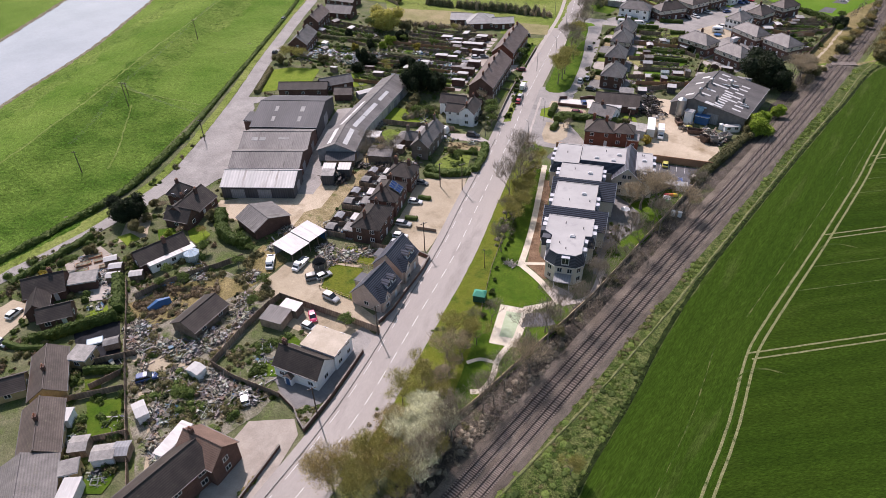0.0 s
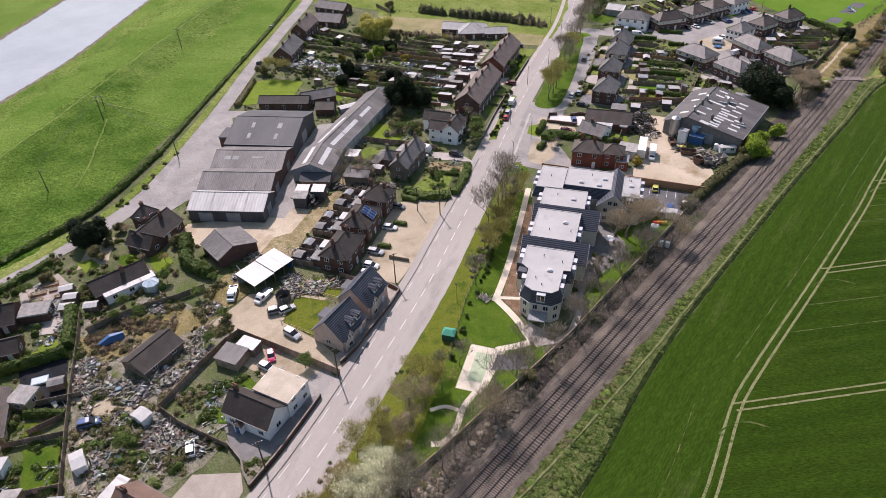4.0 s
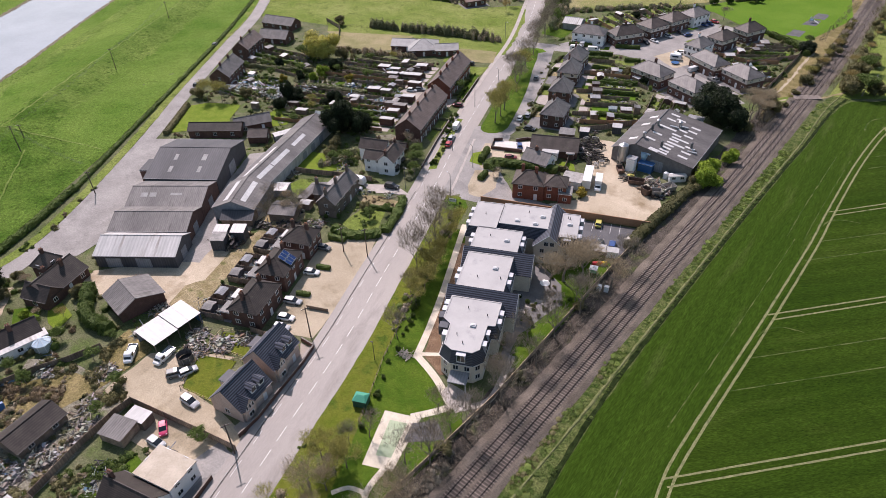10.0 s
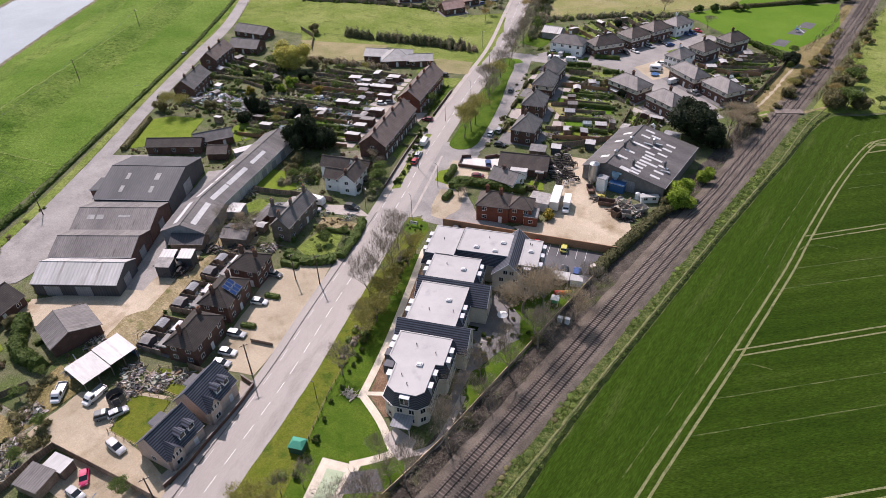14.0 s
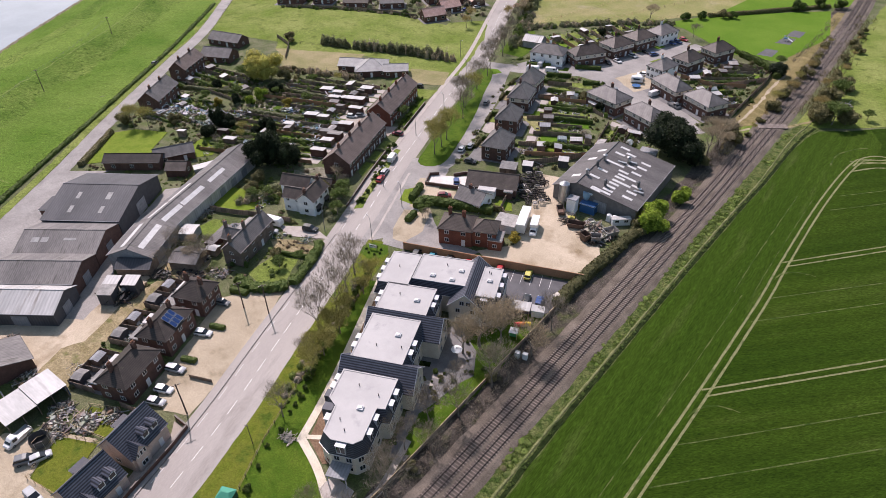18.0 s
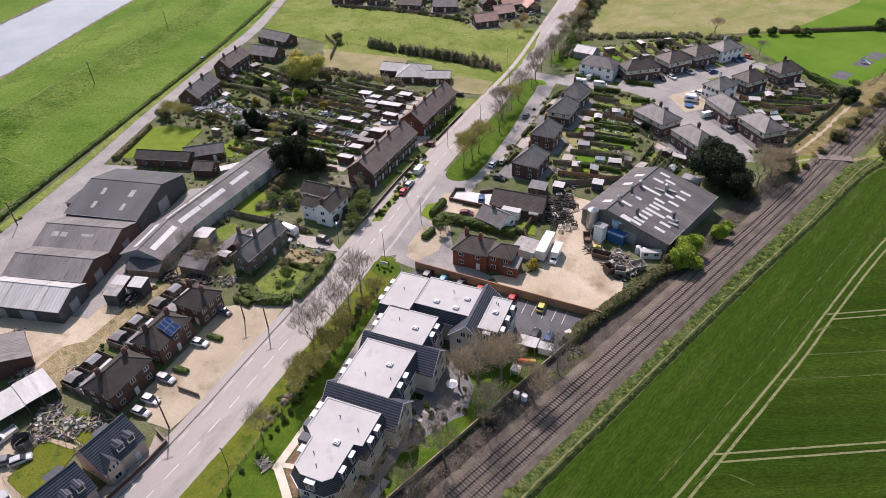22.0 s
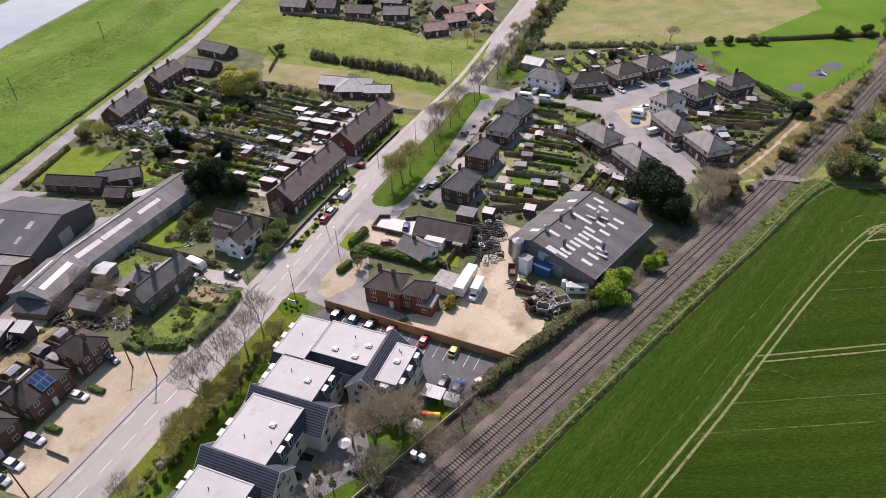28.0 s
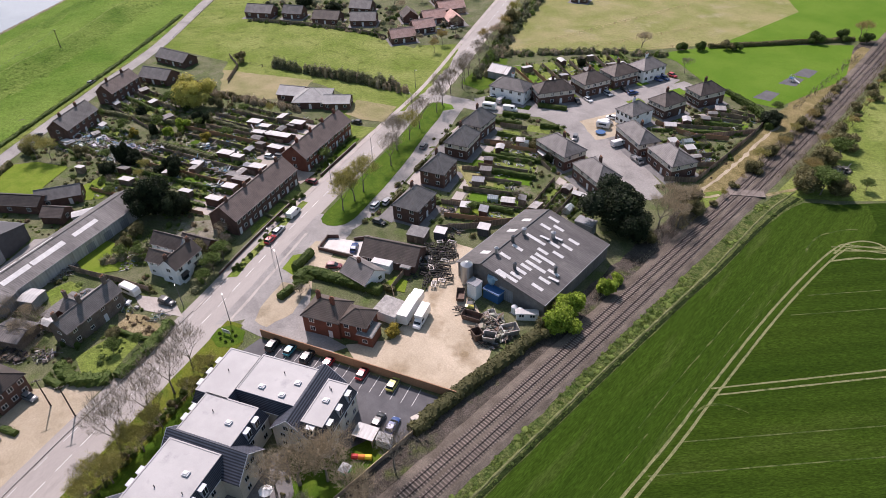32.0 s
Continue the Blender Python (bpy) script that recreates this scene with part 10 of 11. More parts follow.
# tall boarded wall between car park and works
t = thing("boundary_wall", "tall orange-brown boarded wall between car park and works yard", "wall")
a, b = Vector((-95.2, 166.6, 0)), Vector((-50.6, 184.0, 0))
n = 26
g = math.degrees(math.atan2(b.y - a.y, b.x - a.x))
d = (b - a).length / n
bay = shared("board_bay|", lambda: Mesh().box(0.003, -0.06, 0, d - 0.003, 0.06, 2.3), BOARD)
cap = shared("board_cap|", lambda: Mesh().box(0, -0.1, 2.304, d, 0.1, 2.4), BOARD)
for i in range(n):
    p = a.lerp(b, i / n)
    part("board_panel", bay, BOARD, t, at=pose(p.x, p.y, 0, 0, 0, g))
    part("capping", cap, BOARD, t, at=pose(p.x, p.y, 0, 0, 0, g))
# pale concrete fence along the railway
fence([(-52.5, 55), (-51.3, 70), (-50.6, 85), (-49.8, 98), (-49.3, 110), (-49.8, 130), (-50.3, 150), (-50.6, 168), (-51, 184)], 1.2, TIMBER, CONCRETE, "weathered panel fence along the railway", 2.8)
# Pale timber colour on this capping stands in for the fence's sunlit top.
t = thing("fence_rail", "pale timber capping along the railway fence", "fence rail", 0, 0, 0)
line = [(-52.5, 55), (-51.3, 70), (-50.6, 85), (-49.8, 98), (-49.3, 110), (-49.8, 130), (-50.3, 150), (-50.6, 168), (-51, 184)]
for a, b in zip(line, line[1:]):
    part("capping", Mesh().loft([[(x - 0.06, y, 1.23), (x + 0.06, y, 1.23), (x + 0.06, y, 1.3), (x - 0.06, y, 1.3)] for x, y in (a, b)]), PALETIMBER, t)
rail_fence([(-66.4, 88.5), (-74.6, 104), (-80.2, 117), (-85, 130), (-93.2, 152)], 1.0, TIMBER, "low timber fence along the verge", 2.4)
fence([(-87.8, 203.5), (-85.5, 197.5), (-80, 194)], 1.8, TIMBER, label="dark fence beside the works yard")
fence([(-153.1, 145.6), (-146.5, 148.4), (-138.5, 152.4), (-129.2, 156.0)], 1.8, TIMBER, label="dark fence beside the cottage")
fence([(-258, 254), (-244, 250), (-232, 238)], 1.8, TIMBER, label="dark timber fence behind the bungalows", width=3)
fence([(-70, 316), (-56.2, 334.4), (-57, 346)], 1.8, TIMBER, label="timber fence behind the estate", width=3.5)
fence([(-63, 287), (-55.6, 292.5), (-55.6, 312.5), (-56.0, 334)], 1.8, TIMBER, label="timber fence behind the estate", width=3.5)

# shrubs, weeds and brambles between the houses, yards and gardens
WEST = [(-176, 60), (-205, 118), (-226, 152), (-246, 186), (-265, 222), (-236, 236), (-205, 238), (-176, 243), (-166, 240), (-151, 212), (-136, 180), (-122, 150), (-116, 136), (-119, 122), (-112, 98), (-107, 92), (-124, 82), (-128, 72), (-140, 62), (-160, 56)]
SOUTH = [(-169, 8), (-171, 50), (-160, 56), (-140, 62), (-128, 60), (-132, 46), (-128, 35), (-106, 23), (-92, 14), (-96, 6), (-120, 12), (-140, 4)]
EAST = [(-113, 210), (-126, 240), (-138, 268), (-131, 288), (-110, 299), (-96, 301), (-86, 292), (-58, 272), (-66, 262), (-70, 243), (-84, 226), (-100, 214)]
ESTATE = [(-150, 296), (-132, 296), (-110, 308), (-104, 324), (-98, 350), (-112, 366), (-130, 366), (-156, 334)]
ESTATE_EAST = [(-99, 310), (-94, 340), (-84, 356), (-60, 350), (-52, 300), (-62, 282), (-84, 300)]
for zone, scale, name in ((WEST, 0.85, 1), (SOUTH, 0.55, 2), (EAST, 0.2, 3), (ESTATE, 0.1, 4), (ESTATE_EAST, 0.14, 5)):
    for mt, n, lo, hi, words in ((L_HEDGE, 520, 0.4, 1.2, "dark green garden shrubs between the houses"), (L_SCRUB, 420, 0.4, 1.2, "olive-brown shrubs between the houses"), (L_GREEN, 420, 0.35, 1.0, "mid-green shrubs between the houses"),
                                 (L_DEAD, 260, 0.35, 0.9, "brown dead stems between the houses"), (L_GRASS, 460, 0.3, 0.9, "rough grass between the houses")):
        overgrow(zone, int(n * scale), mt, 200 + name * 17 + n, lo, hi, words, "garden_planting", 46, 0.19, 1.5 if mt is not L_GRASS else 0.5, True)

# pale-roofed sheds and garages behind the terraces
for x, y, L, b, mt in ((-188.8, 224.1, 4.6, 3.4, WHITESHEET), (-182.9, 224.5, 3.6, 2.6, WHITESHEET), (-180.6, 220.4, 4.2, 2.6, PALESHEET), (-173.7, 223.9, 8.6, 3.2, WHITESHEET), (-176.4, 233.8, 4.6, 3.4, WHITESHEET), (-176.0, 204.9, 4.8, 3.0, WHITESHEET), (-171.1, 206.2, 3.8, 2.4, WHITESHEET), (-161.4, 199.1, 4.0, 2.6, FELT), (-157.5, 199.8, 4.2, 2.4, WHITESHEET), (-156.2, 194.6, 4.0, 2.8, PALESHEET), (-176.8, 194.9, 3.4, 2.6, PALESHEET), (-225.2, 171.8, 3.0, 2.4, WHITESHEET), (-203.0, 167.8, 2.6, 1.8, WHITESHEET), (-184.1, 174.8, 4.0, 2.4, PALESHEET)):
    shed(x, y, 205, L, b, 2.1, mt, BRICK if L > 4.4 else TIMBER, rise=0.25, label="pale-roofed brick garage in a back garden" if L > 4.4 else "pale-roofed timber shed in a back garden", name="garage" if L > 4.4 else "shed", lean=True)
for pts, h in (([(-202.6, 193.3), (-190, 197.5), (-178.5, 201.5)], 2.0), ([(-243.3, 190.6), (-228, 197), (-212.6, 205.0)], 2.2), ([(-212, 214), (-198, 217), (-186, 220)], 2.0), ([(-206, 226), (-194, 229), (-182, 233)], 1.8), ([(-190, 172), (-178, 178), (-166, 183)], 1.8)):
    hedge(pts, 1.2, h * 0.7, L_GREYHEDGE, "shaggy grey-green hedge between back gardens", 34, 0.22, 0.6)
for poly in ([(-236, 192), (-224, 197.5), (-213, 202.5), (-214, 205), (-226, 200.5), (-237, 195)], [(-200, 194.5), (-182, 201), (-182.8, 203.2), (-201, 197)], [(-170, 181.5), (-155, 187), (-156, 189.4), (-171, 184)], [(-206, 218.5), (-192, 222), (-192.8, 224.6), (-207, 221)], [(-228, 206), (-216, 210), (-217, 213), (-229, 209)]):
    patch("ground", poly, 0.118, PASTURE, "long bright strip of back-garden lawn", "lawn", 0.3)
for x, y, h, wd in ((-197.1, 180.2, 7.5, 0.55), (-176.8, 187.2, 6.0, 0.6), (-228.0, 200.0, 4.5, 0.7), (-210.0, 196.0, 4.5, 0.7)):
    tree("dark", x, y, h, int(y), wd)
for x, y, h, k in ((-236, 188, 4.5, "green"), (-221, 190, 4.5, "green"), (-186, 211, 5.0, "green"), (-191, 206, 4.0, "gold"), (-207, 205, 4.5, "lime"), (-214, 200, 5.0, "green"), (-199, 226, 4.5, "green"), (-191, 232, 5.0, "budding"), (-187, 182, 4.5, "budding"), (-182, 178, 4.5, "budding"), (-219, 220, 6.5, "green"), (-213, 223, 5.0, "bramble")):
    tree(k, x, y, h, int(y), 1.0)

# thick growth in the middle of the terrace gardens and over the scrap yard
MIDDLE = [(-233, 170), (-208, 162), (-190, 164), (-176, 190), (-206, 226), (-216, 226), (-246, 192)]
for mt, n, seed, words in ((L_DARK, 14, 501, "dark evergreen shrubs in the gardens' middle"), (L_GREYHEDGE, 130, 502, "grey-green bushes in the gardens' middle"), (L_PINK, 90, 503, "bare tan bushes in the gardens' middle")):
    overgrow(MIDDLE, n, mt, seed, 0.4, 1.2, words, "garden_planting", 60, 0.2, 1.0, True)
for x, y, h, k in ((-197.6, 181, 5.5, "dark"), (-182, 189.5, 5.0, "dark"), (-206, 211.7, 5.0, "dark"), (-202, 209, 4.2, "green"), (-194.5, 173, 5.0, "dark"), (-214.8, 190.8, 3.4, "gold"), (-205.6, 199, 3.6, "lime"), (-231, 222, 5.0, "green")):
    tree(k, x, y, h, seed=int(y), wide=0.9)
for x, y, rx, ry, n, s_ in ((-222, 177.5, 9, 5, 300, 511), (-207, 182, 9, 5.5, 300, 512), (-199.5, 190.7, 4, 2, 50, 513), (-178.6, 196.9, 4.5, 1.5, 60, 514), (-160, 193, 4, 1.6, 60, 515), (-168, 199, 4, 1.5, 50, 516), (-188, 204, 4, 1.5, 45, 517), (-183, 222, 5, 1.6, 50, 518), (-236, 178, 5, 3, 70, 519)):
    heap(x, y, rx, ry, n, WHITECLUTTER, 1.7, 1.6, s_, "pale sheets, furniture and oddments in a back garden", 20, "garden_clutter")
YARDPLOT = [(-139, 41), (-127.5, 35), (-104.5, 23), (-96, 20), (-86, 16), (-84, 38), (-86, 42), (-101, 39), (-107, 61), (-116, 62), (-127, 60), (-132, 52)]
for mt, n, seed, words in ((L_SCRUB, 150, 521, "olive brambles growing through a scrap yard"), (L_GREYHEDGE, 120, 522, "grey-green weeds growing through a scrap yard"), (L_PINK, 110, 523, "tan dead stems in a scrap yard"), (L_DARK, 40, 524, "dark bushes in a scrap yard")):
    overgrow(YARDPLOT, n, mt, seed, 0.3, 1.0, words, "planting", 60, 0.17, 1.2)
for x, y, rx, ry, n, s_ in ((-118, 34, 4, 3, 70, 531), (-111, 38.5, 5, 3, 90, 532), (-103, 33, 4, 3, 60, 533), (-97, 27, 4, 2.5, 60, 534), (-92, 33, 4, 3, 60, 535), (-123, 36, 3, 2.5, 45, 536), (-112, 55, 2, 5, 60, 537), (-88, 39, 3, 1.6, 30, 538), (-94, 37, 3, 1.8, 40, 539)):
    heap(x, y, rx, ry, n, SCRAP if s_ % 2 else WHITECLUTTER, 1.0, 0.9, s_, ang=30)

for mt, n, seed, words in ((L_HEDGE, 26, 541, "dark shrubs in the white house's garden"), (L_SCRUB, 22, 542, "olive shrubs in the white house's garden"), (L_PINK, 14, 543, "bare tan shrubs in the white house's garden")):
    overgrow([(-100.5, 41), (-106, 58), (-101, 63), (-92.5, 58), (-94, 50), (-95, 42)], n, mt, seed, 0.4, 1.2, words, "garden_planting", 60, 0.18, 1.3, True)
    overgrow([(-88, 38.5), (-83.5, 43), (-84.5, 43.5), (-92, 41)], n // 2, mt, seed + 5, 0.3, 0.8, words, "garden_planting", 60, 0.16, 1.2, True, True)

# shrubs round the cottage and in front of the old house
for poly, n, seed in (([(-150, 152), (-154, 162), (-148, 168), (-142, 166), (-144, 158)], 26, 551), ([(-121, 164), (-126, 172), (-131, 181), (-139, 183), (-136, 174), (-127, 166)], 40, 552), ([(-147, 128), (-141, 124), (-133, 128), (-138, 136), (-146, 136)], 30, 553)):
    overgrow(poly, n, L_GREYHEDGE, seed, 0.8, 1.7, "dense grey-green shrubs round the cottage", "garden_planting", 80, 0.2, 1.6, False, True)
    overgrow(poly, n // 2, L_GREEN, seed + 20, 0.6, 1.3, "mid-green shrubs round the cottage", "garden_planting", 80, 0.2, 1.5, False, True)
    overgrow(poly, n // 2, L_PINK, seed + 40, 0.6, 1.3, "bare tan shrubs round the cottage", "garden_planting", 80, 0.16, 1.7, False, True)

# ---- vehicles ----
for kind, x, y, ang, colour in (
        ("hatch", -109.6, 114.1, 28, "white"), ("estate", -104.8, 103.9, 22, "silver"), ("hatch", -101.5, 99.1, 25, "white"), ("hatch", -99.8, 96.3, 25, "silver"), ("small", -114.9, 123.2, 20, "grey"),
        ("pickup", -113.0, 74.2, -75, "white"), ("pickup", -119.6, 69.9, -45, "white"), ("suv", -97.3, 70.5, 5, "silver"), ("suv", -106.4, 73.2, 60, "grey"), ("hatch", -105.0, 75.0, 75, "silver"),
        ("small", -95.6, 63.3, -30, "pink"), ("hatch", -93.7, 60.7, 10, "silver"),
        ("hatch", -77.4, 172.2, 112, "red"), ("hatch", -69.6, 175.2, 112, "red"), ("hatch", -62.6, 177.6, 112, "yellow"), ("suv", -90.6, 166.8, 112, "black"), ("hatch", -86.6, 168.6, 112, "teal"), ("suv", -82.0, 169.9, 112, "black"),
        ("hatch", -57.7, 169.3, 112, "black"), ("hatch", -54.8, 170.5, 112, "blue"), ("luton", -72.4, 195.0, -66, "white"),
        ("hatch", -165.0, 214.6, 30, "white"), ("hatch", -162.8, 217.0, 30, "grey"), ("van", -131.2, 200.4, 113, "white"), ("estate", -127.2, 192.6, 113, "silver"), ("hatch", -125.2, 188.6, 113, "red"), ("hatch", -141.9, 214.4, 200, "darkred"), ("hatch", -163.5, 249.8, 200, "black"),
        ("hatch", -117.0, 219.2, 108, "white"), ("hatch", -132.4, 253.4, 112, "grey"), ("hatch", -140.3, 298.0, 60, "white"), ("van", -136.2, 297.4, 100, "silver"),
        ("van", -129.0, 293.9, 25, "white"), ("hatch", -112.6, 319.4, -20, "white"), ("estate", -114.9, 315.6, -30, "black"), ("hatch", -110.2, 328.6, -20, "silver"), ("hatch", -107.4, 336.0, -20, "black"), ("hatch", -103.6, 335.4, 60, "blue"),
        ("hatch", -103.2, 352.8, -15, "blue"), ("hatch", -101.8, 355.6, -15, "blue"), ("hatch", -100.9, 359.9, -15, "red"), ("van", -97.0, 307.0, 60, "white"), ("van", -85.4, 297.2, 70, "white"), ("hatch", -97.9, 312.4, 200, "white"),
        ("pickup", -75.2, 292.0, -25, "grey"), ("hatch", -98.5, 291.4, -60, "grey"), ("hatch", -105.4, 201.8, 130, "blue"), ("hatch", -103.2, 193.4, 40, "darkred"), ("hatch", -109.6, 214.2, 15, "black"), ("hatch", -116.0, 222.6, 110, "silver"),
        ("hatch", -275.3, 199.6, 126, "grey"), ("hatch", -240.9, 166.9, 126, "black"), ("hatch", -152.0, 20.0, 110, "white"), ("hatch", -144.2, 14.0, 15, "white"), ("suv", -121.8, 157.0, 20, "black"), ("small", -129.6, 149.6, 40, "silver"),
        ("hatch", -88.0, 38.8, 150, "white"), ("suv", -108.6, 29.2, 60, "blue"), ("hatch", -184.5, 249.5, 60, "white"), ("hatch", -176.5, 208.5, 20, "black"), ("hatch", -191, 359, 62, "red"), ("hatch", -207, 345, 62, "white"), ("hatch", -209, 338, 62, "blue")):
    car(kind, x, y, ang, colour)
caravan(-132.3, 152.6, 15)
caravan(-96.3, 304.6, 20, 4.6, "small white caravan on an estate corner")
caravan(-135.6, 289.9, 22, 5.2, "white motor caravan on the estate road")

# ---- poles, lamps and signs ----
for x, y, h in ((-73.2, 45.2, 8.8), (-79.9, 68.8, 8.8), (-92.4, 98.7, 9.0), (-103.4, 128, 9.0), (-109.8, 125.5, 8.0)):
    pole(x, y, h)
for x, y, h in ((-237.7, 96.1, 11), (-280.4, 153.8, 11), (-322, 205, 11), (-192.8, 99.0, 8), (-246.5, 101, 7), (-205, 62, 8)):
    pole(x, y, h, 40, 1, "wooden power pole on the flood bank")
for x, y, ang in ((-118.2, 159.2, -25), (-104.4, 164.0, 160), (-109.5, 181.5, 160), (-121.8, 186.5, -20), (-136.5, 218.0, -20), (-139.5, 237.0, 160), (-153.5, 268, 160), (-170, 285, -20)):
    pole(x, y, 7.6, ang, 0, "grey steel street lamp with one arm", True)
t = thing("street_lamp", "dark slender lamp post on the verge", "street lamp", -75.9, 102.6, 0, 200)
part("shaft", Mesh().tube((0, 0, 0), (0, 0, 5.5), 0.08, 0.05, 8), POLE, t)
part("lamp_head", Mesh().box(-0.1, -0.1, 5.5, 0.5, 0.1, 5.65), BLACK, t)
w = Mesh()
for a, b in (((-205, 62), (-237.7, 96.1)), ((-237.7, 96.1), (-280.4, 153.8)), ((-280.4, 153.8), (-322, 205)), ((-237.7, 96.1), (-192.8, 99.0))):
    for o in (-0.8, 0.0, 0.8):
        prev = None
        for i in range(9):
            k = i / 8
            p = Vector((a[0] + (b[0] - a[0]) * k + o * 0.6, a[1] + (b[1] - a[1]) * k + o * 0.5, 10.6 - 1.2 * (1 - (2 * k - 1) ** 2)))
            if prev:
                w.tube(prev, p, 0.02, 0.02, 3, False)
            prev = p
tagged(sheet("power_lines", w, BLACK, "thin sagging power lines over the flood bank", "cable", "stuff"))
t = thing("sign_board", "white roadside sign board on two posts", "sign", -101.5, 161.4, 0, 20)
part("board", Mesh().box(-1.1, -0.04, 0.7, 1.1, 0.04, 1.7), WHITE, t)
for u in (-0.9, 0.9):
    part("post", Mesh().box(u - 0.05, 0.05, 0, u + 0.05, 0.13, 1.8), STEEL, t)
part("bar", Mesh().box(-0.8, -0.06, 1.25, 0.8, -0.045, 1.45), NAVY, t)
for i in range(7):
    tree("shrub", -101 + 2.2 * math.cos(i * 0.9), 161.2 + 1.6 * math.sin(i * 0.9), 0.7, i)

# ---- around the apartments ----
t = thing("garden_shelter", "small green canvas shelter on the verge", "shelter", -69.6, 92.4, 0, 25)
part("canopy", Mesh().loft([[(-1.5, -1.3, 1.9), (1.5, -1.3, 1.9), (1.5, 1.3, 1.9), (-1.5, 1.3, 1.9)], [(-0.8, -0.1, 2.6), (0.8, -0.1, 2.6), (0.8, 0.1, 2.6), (-0.8, 0.1, 2.6)]]), paint("green_canvas", (0.06, 0.30, 0.20), 0.7), t)
part("side_cloth", Mesh().box(-1.4, -1.2, 0, 1.4, 1.2, 1.9), paint("dark_green_canvas", (0.03, 0.10, 0.07), 0.7), t)
heap(-71.7, 107.6, 1.6, 1.2, 40, mat("pale_rock", (0.30, 0.27, 0.23), (0.42, 0.38, 0.33), 0.8, 5, island=0.3), 0.7, 0.8, 3, "pile of pale rocks and logs on the lawn", name="rock_pile")
t = thing("bin_store", "pale flat-roofed bin store in the car park", "bin store", -56.4, 165.2, 0, 24)
part("roof", Mesh().box(-2.2, -1.6, 2.2, 2.2, 1.6, 2.35), PALESHEET, t)
for x, y in ((-2, -1.5), (2, -1.5), (2, 1.5), (-2, 1.5)):
    part("post", Mesh().box(x - 0.06, y - 0.06, 0, x + 0.06, y + 0.06, 2.2), TIMBER, t)
part("back_wall", Mesh().box(-2, 1.35, 0, 2, 1.42, 2.1), TIMBER, t)
part("side_wall", Mesh().box(-2.05, -1.4, 0, -2.0, 1.3, 2.1), TIMBER, t)
shed(-52.8, 166.8, 24, 2.8, 1.6, 2.0, WHITESHEET, RENDER, label="small white bin shelter", name="bin_shelter", lean=True)
t = thing("bench_store", "long pale storage box in the car park", "storage box", -51.6, 176.4, 0, 74)
part("box_body", Mesh().box(-3.0, -0.7, 0.05, 3.0, 0.7, 1.5), CREAM, t)
part("lid", Mesh().box(-3.05, -0.75, 1.5, 3.05, 0.75, 1.62), STONE, t)
t = thing("play_tunnel", "red, orange and yellow play tent behind the fence", "play tent", -53.6, 161.8, 0, 40)
for i, c in enumerate(((0.55, 0.03, 0.03), (0.70, 0.20, 0.02), (0.75, 0.55, 0.03))):
    part("tent_section", Mesh().tube((-2 + i * 1.3, 0, 0.55), (-0.75 + i * 1.3, 0, 0.55), 0.55, 0.55, 10), paint("tent_colour", c, 0.6), t)
t = thing("climbing_tower", "green and white garden climbing tower", "climbing tower", -53.2, 157.6, 0, 20)
part("deck", Mesh().box(-0.9, -0.9, 0.9, 0.9, 0.9, 1.0), paint("play_green", (0.04, 0.26, 0.08), 0.5), t)
part("canopy", Mesh().loft([[(-1, -1, 2.0), (1, -1, 2.0), (1, 1, 2.0), (-1, 1, 2.0)], [(-0.05, -0.05, 2.7), (0.05, -0.05, 2.7), (0.05, 0.05, 2.7), (-0.05, 0.05, 2.7)]]), WHITE, t)
for x, y in ((-0.85, -0.85), (0.85, -0.85), (0.85, 0.85), (-0.85, 0.85)):
    part("post", Mesh().box(x - 0.05, y - 0.05, 0, x + 0.05, y + 0.05, 2.0), PALETIMBER, t)
for i in range(9):
    tree("shrub", -62.8 + 1.3 * i, 128.5 + 2.2 * i + RNG.uniform(-1, 1), RNG.uniform(0.6, 1.3), i)
for i in range(16):
    tree(("shrub", "bramble")[i % 2], -59 + RNG.uniform(-3.5, 4), 136 + RNG.uniform(-14, 14), RNG.uniform(0.6, 1.4), i)
# Umbrella shape added in place of an unidentified white thing in the court.
for x, y in ((-59.5, 145),):
    t = thing("parasol", "cream umbrella-shaped stand-in for a white object", "parasol", x, y, 0.1)
    part("shade", Mesh().loft([[(1.3 * math.cos(k * 0.785), 1.3 * math.sin(k * 0.785), 2.1) for k in range(8)], [(0.05 * math.cos(k * 0.785), 0.05 * math.sin(k * 0.785), 2.7) for k in range(8)]]), RENDER, t)
    part("stem", Mesh().tube((0, 0, 0), (0, 0, 2.7), 0.04, 0.04, 6), PALETIMBER, t)
for k in range(6):
    ribbon("pavement", [(-62.2 + k * 1.2 - 1.5, 133 + k * 2.8 - 4), (-58 + k * 0.6 - 1.5, 134.5 + k * 2.6 - 4)], 0.6, -0.6, 0.1, PAVING, label="pale paving between planting beds", category="path")
# white bay lines
w = Mesh()
ux, uy = math.cos(radians(g)), math.sin(radians(g))
for i in range(16):
    p = Vector((-91.5, 167.9, 0)) + Vector((ux, uy, 0)) * (2.42 * i)
    w.box(-0.05, -5.0, 0.071, 0.05, -0.3, 0.076, Matrix.LocRotScale((p.x, p.y, 0), Euler((0, 0, radians(g))), None))
sheet("road_marking", w, LINEPAINT, "white parking bay lines", "road marking")
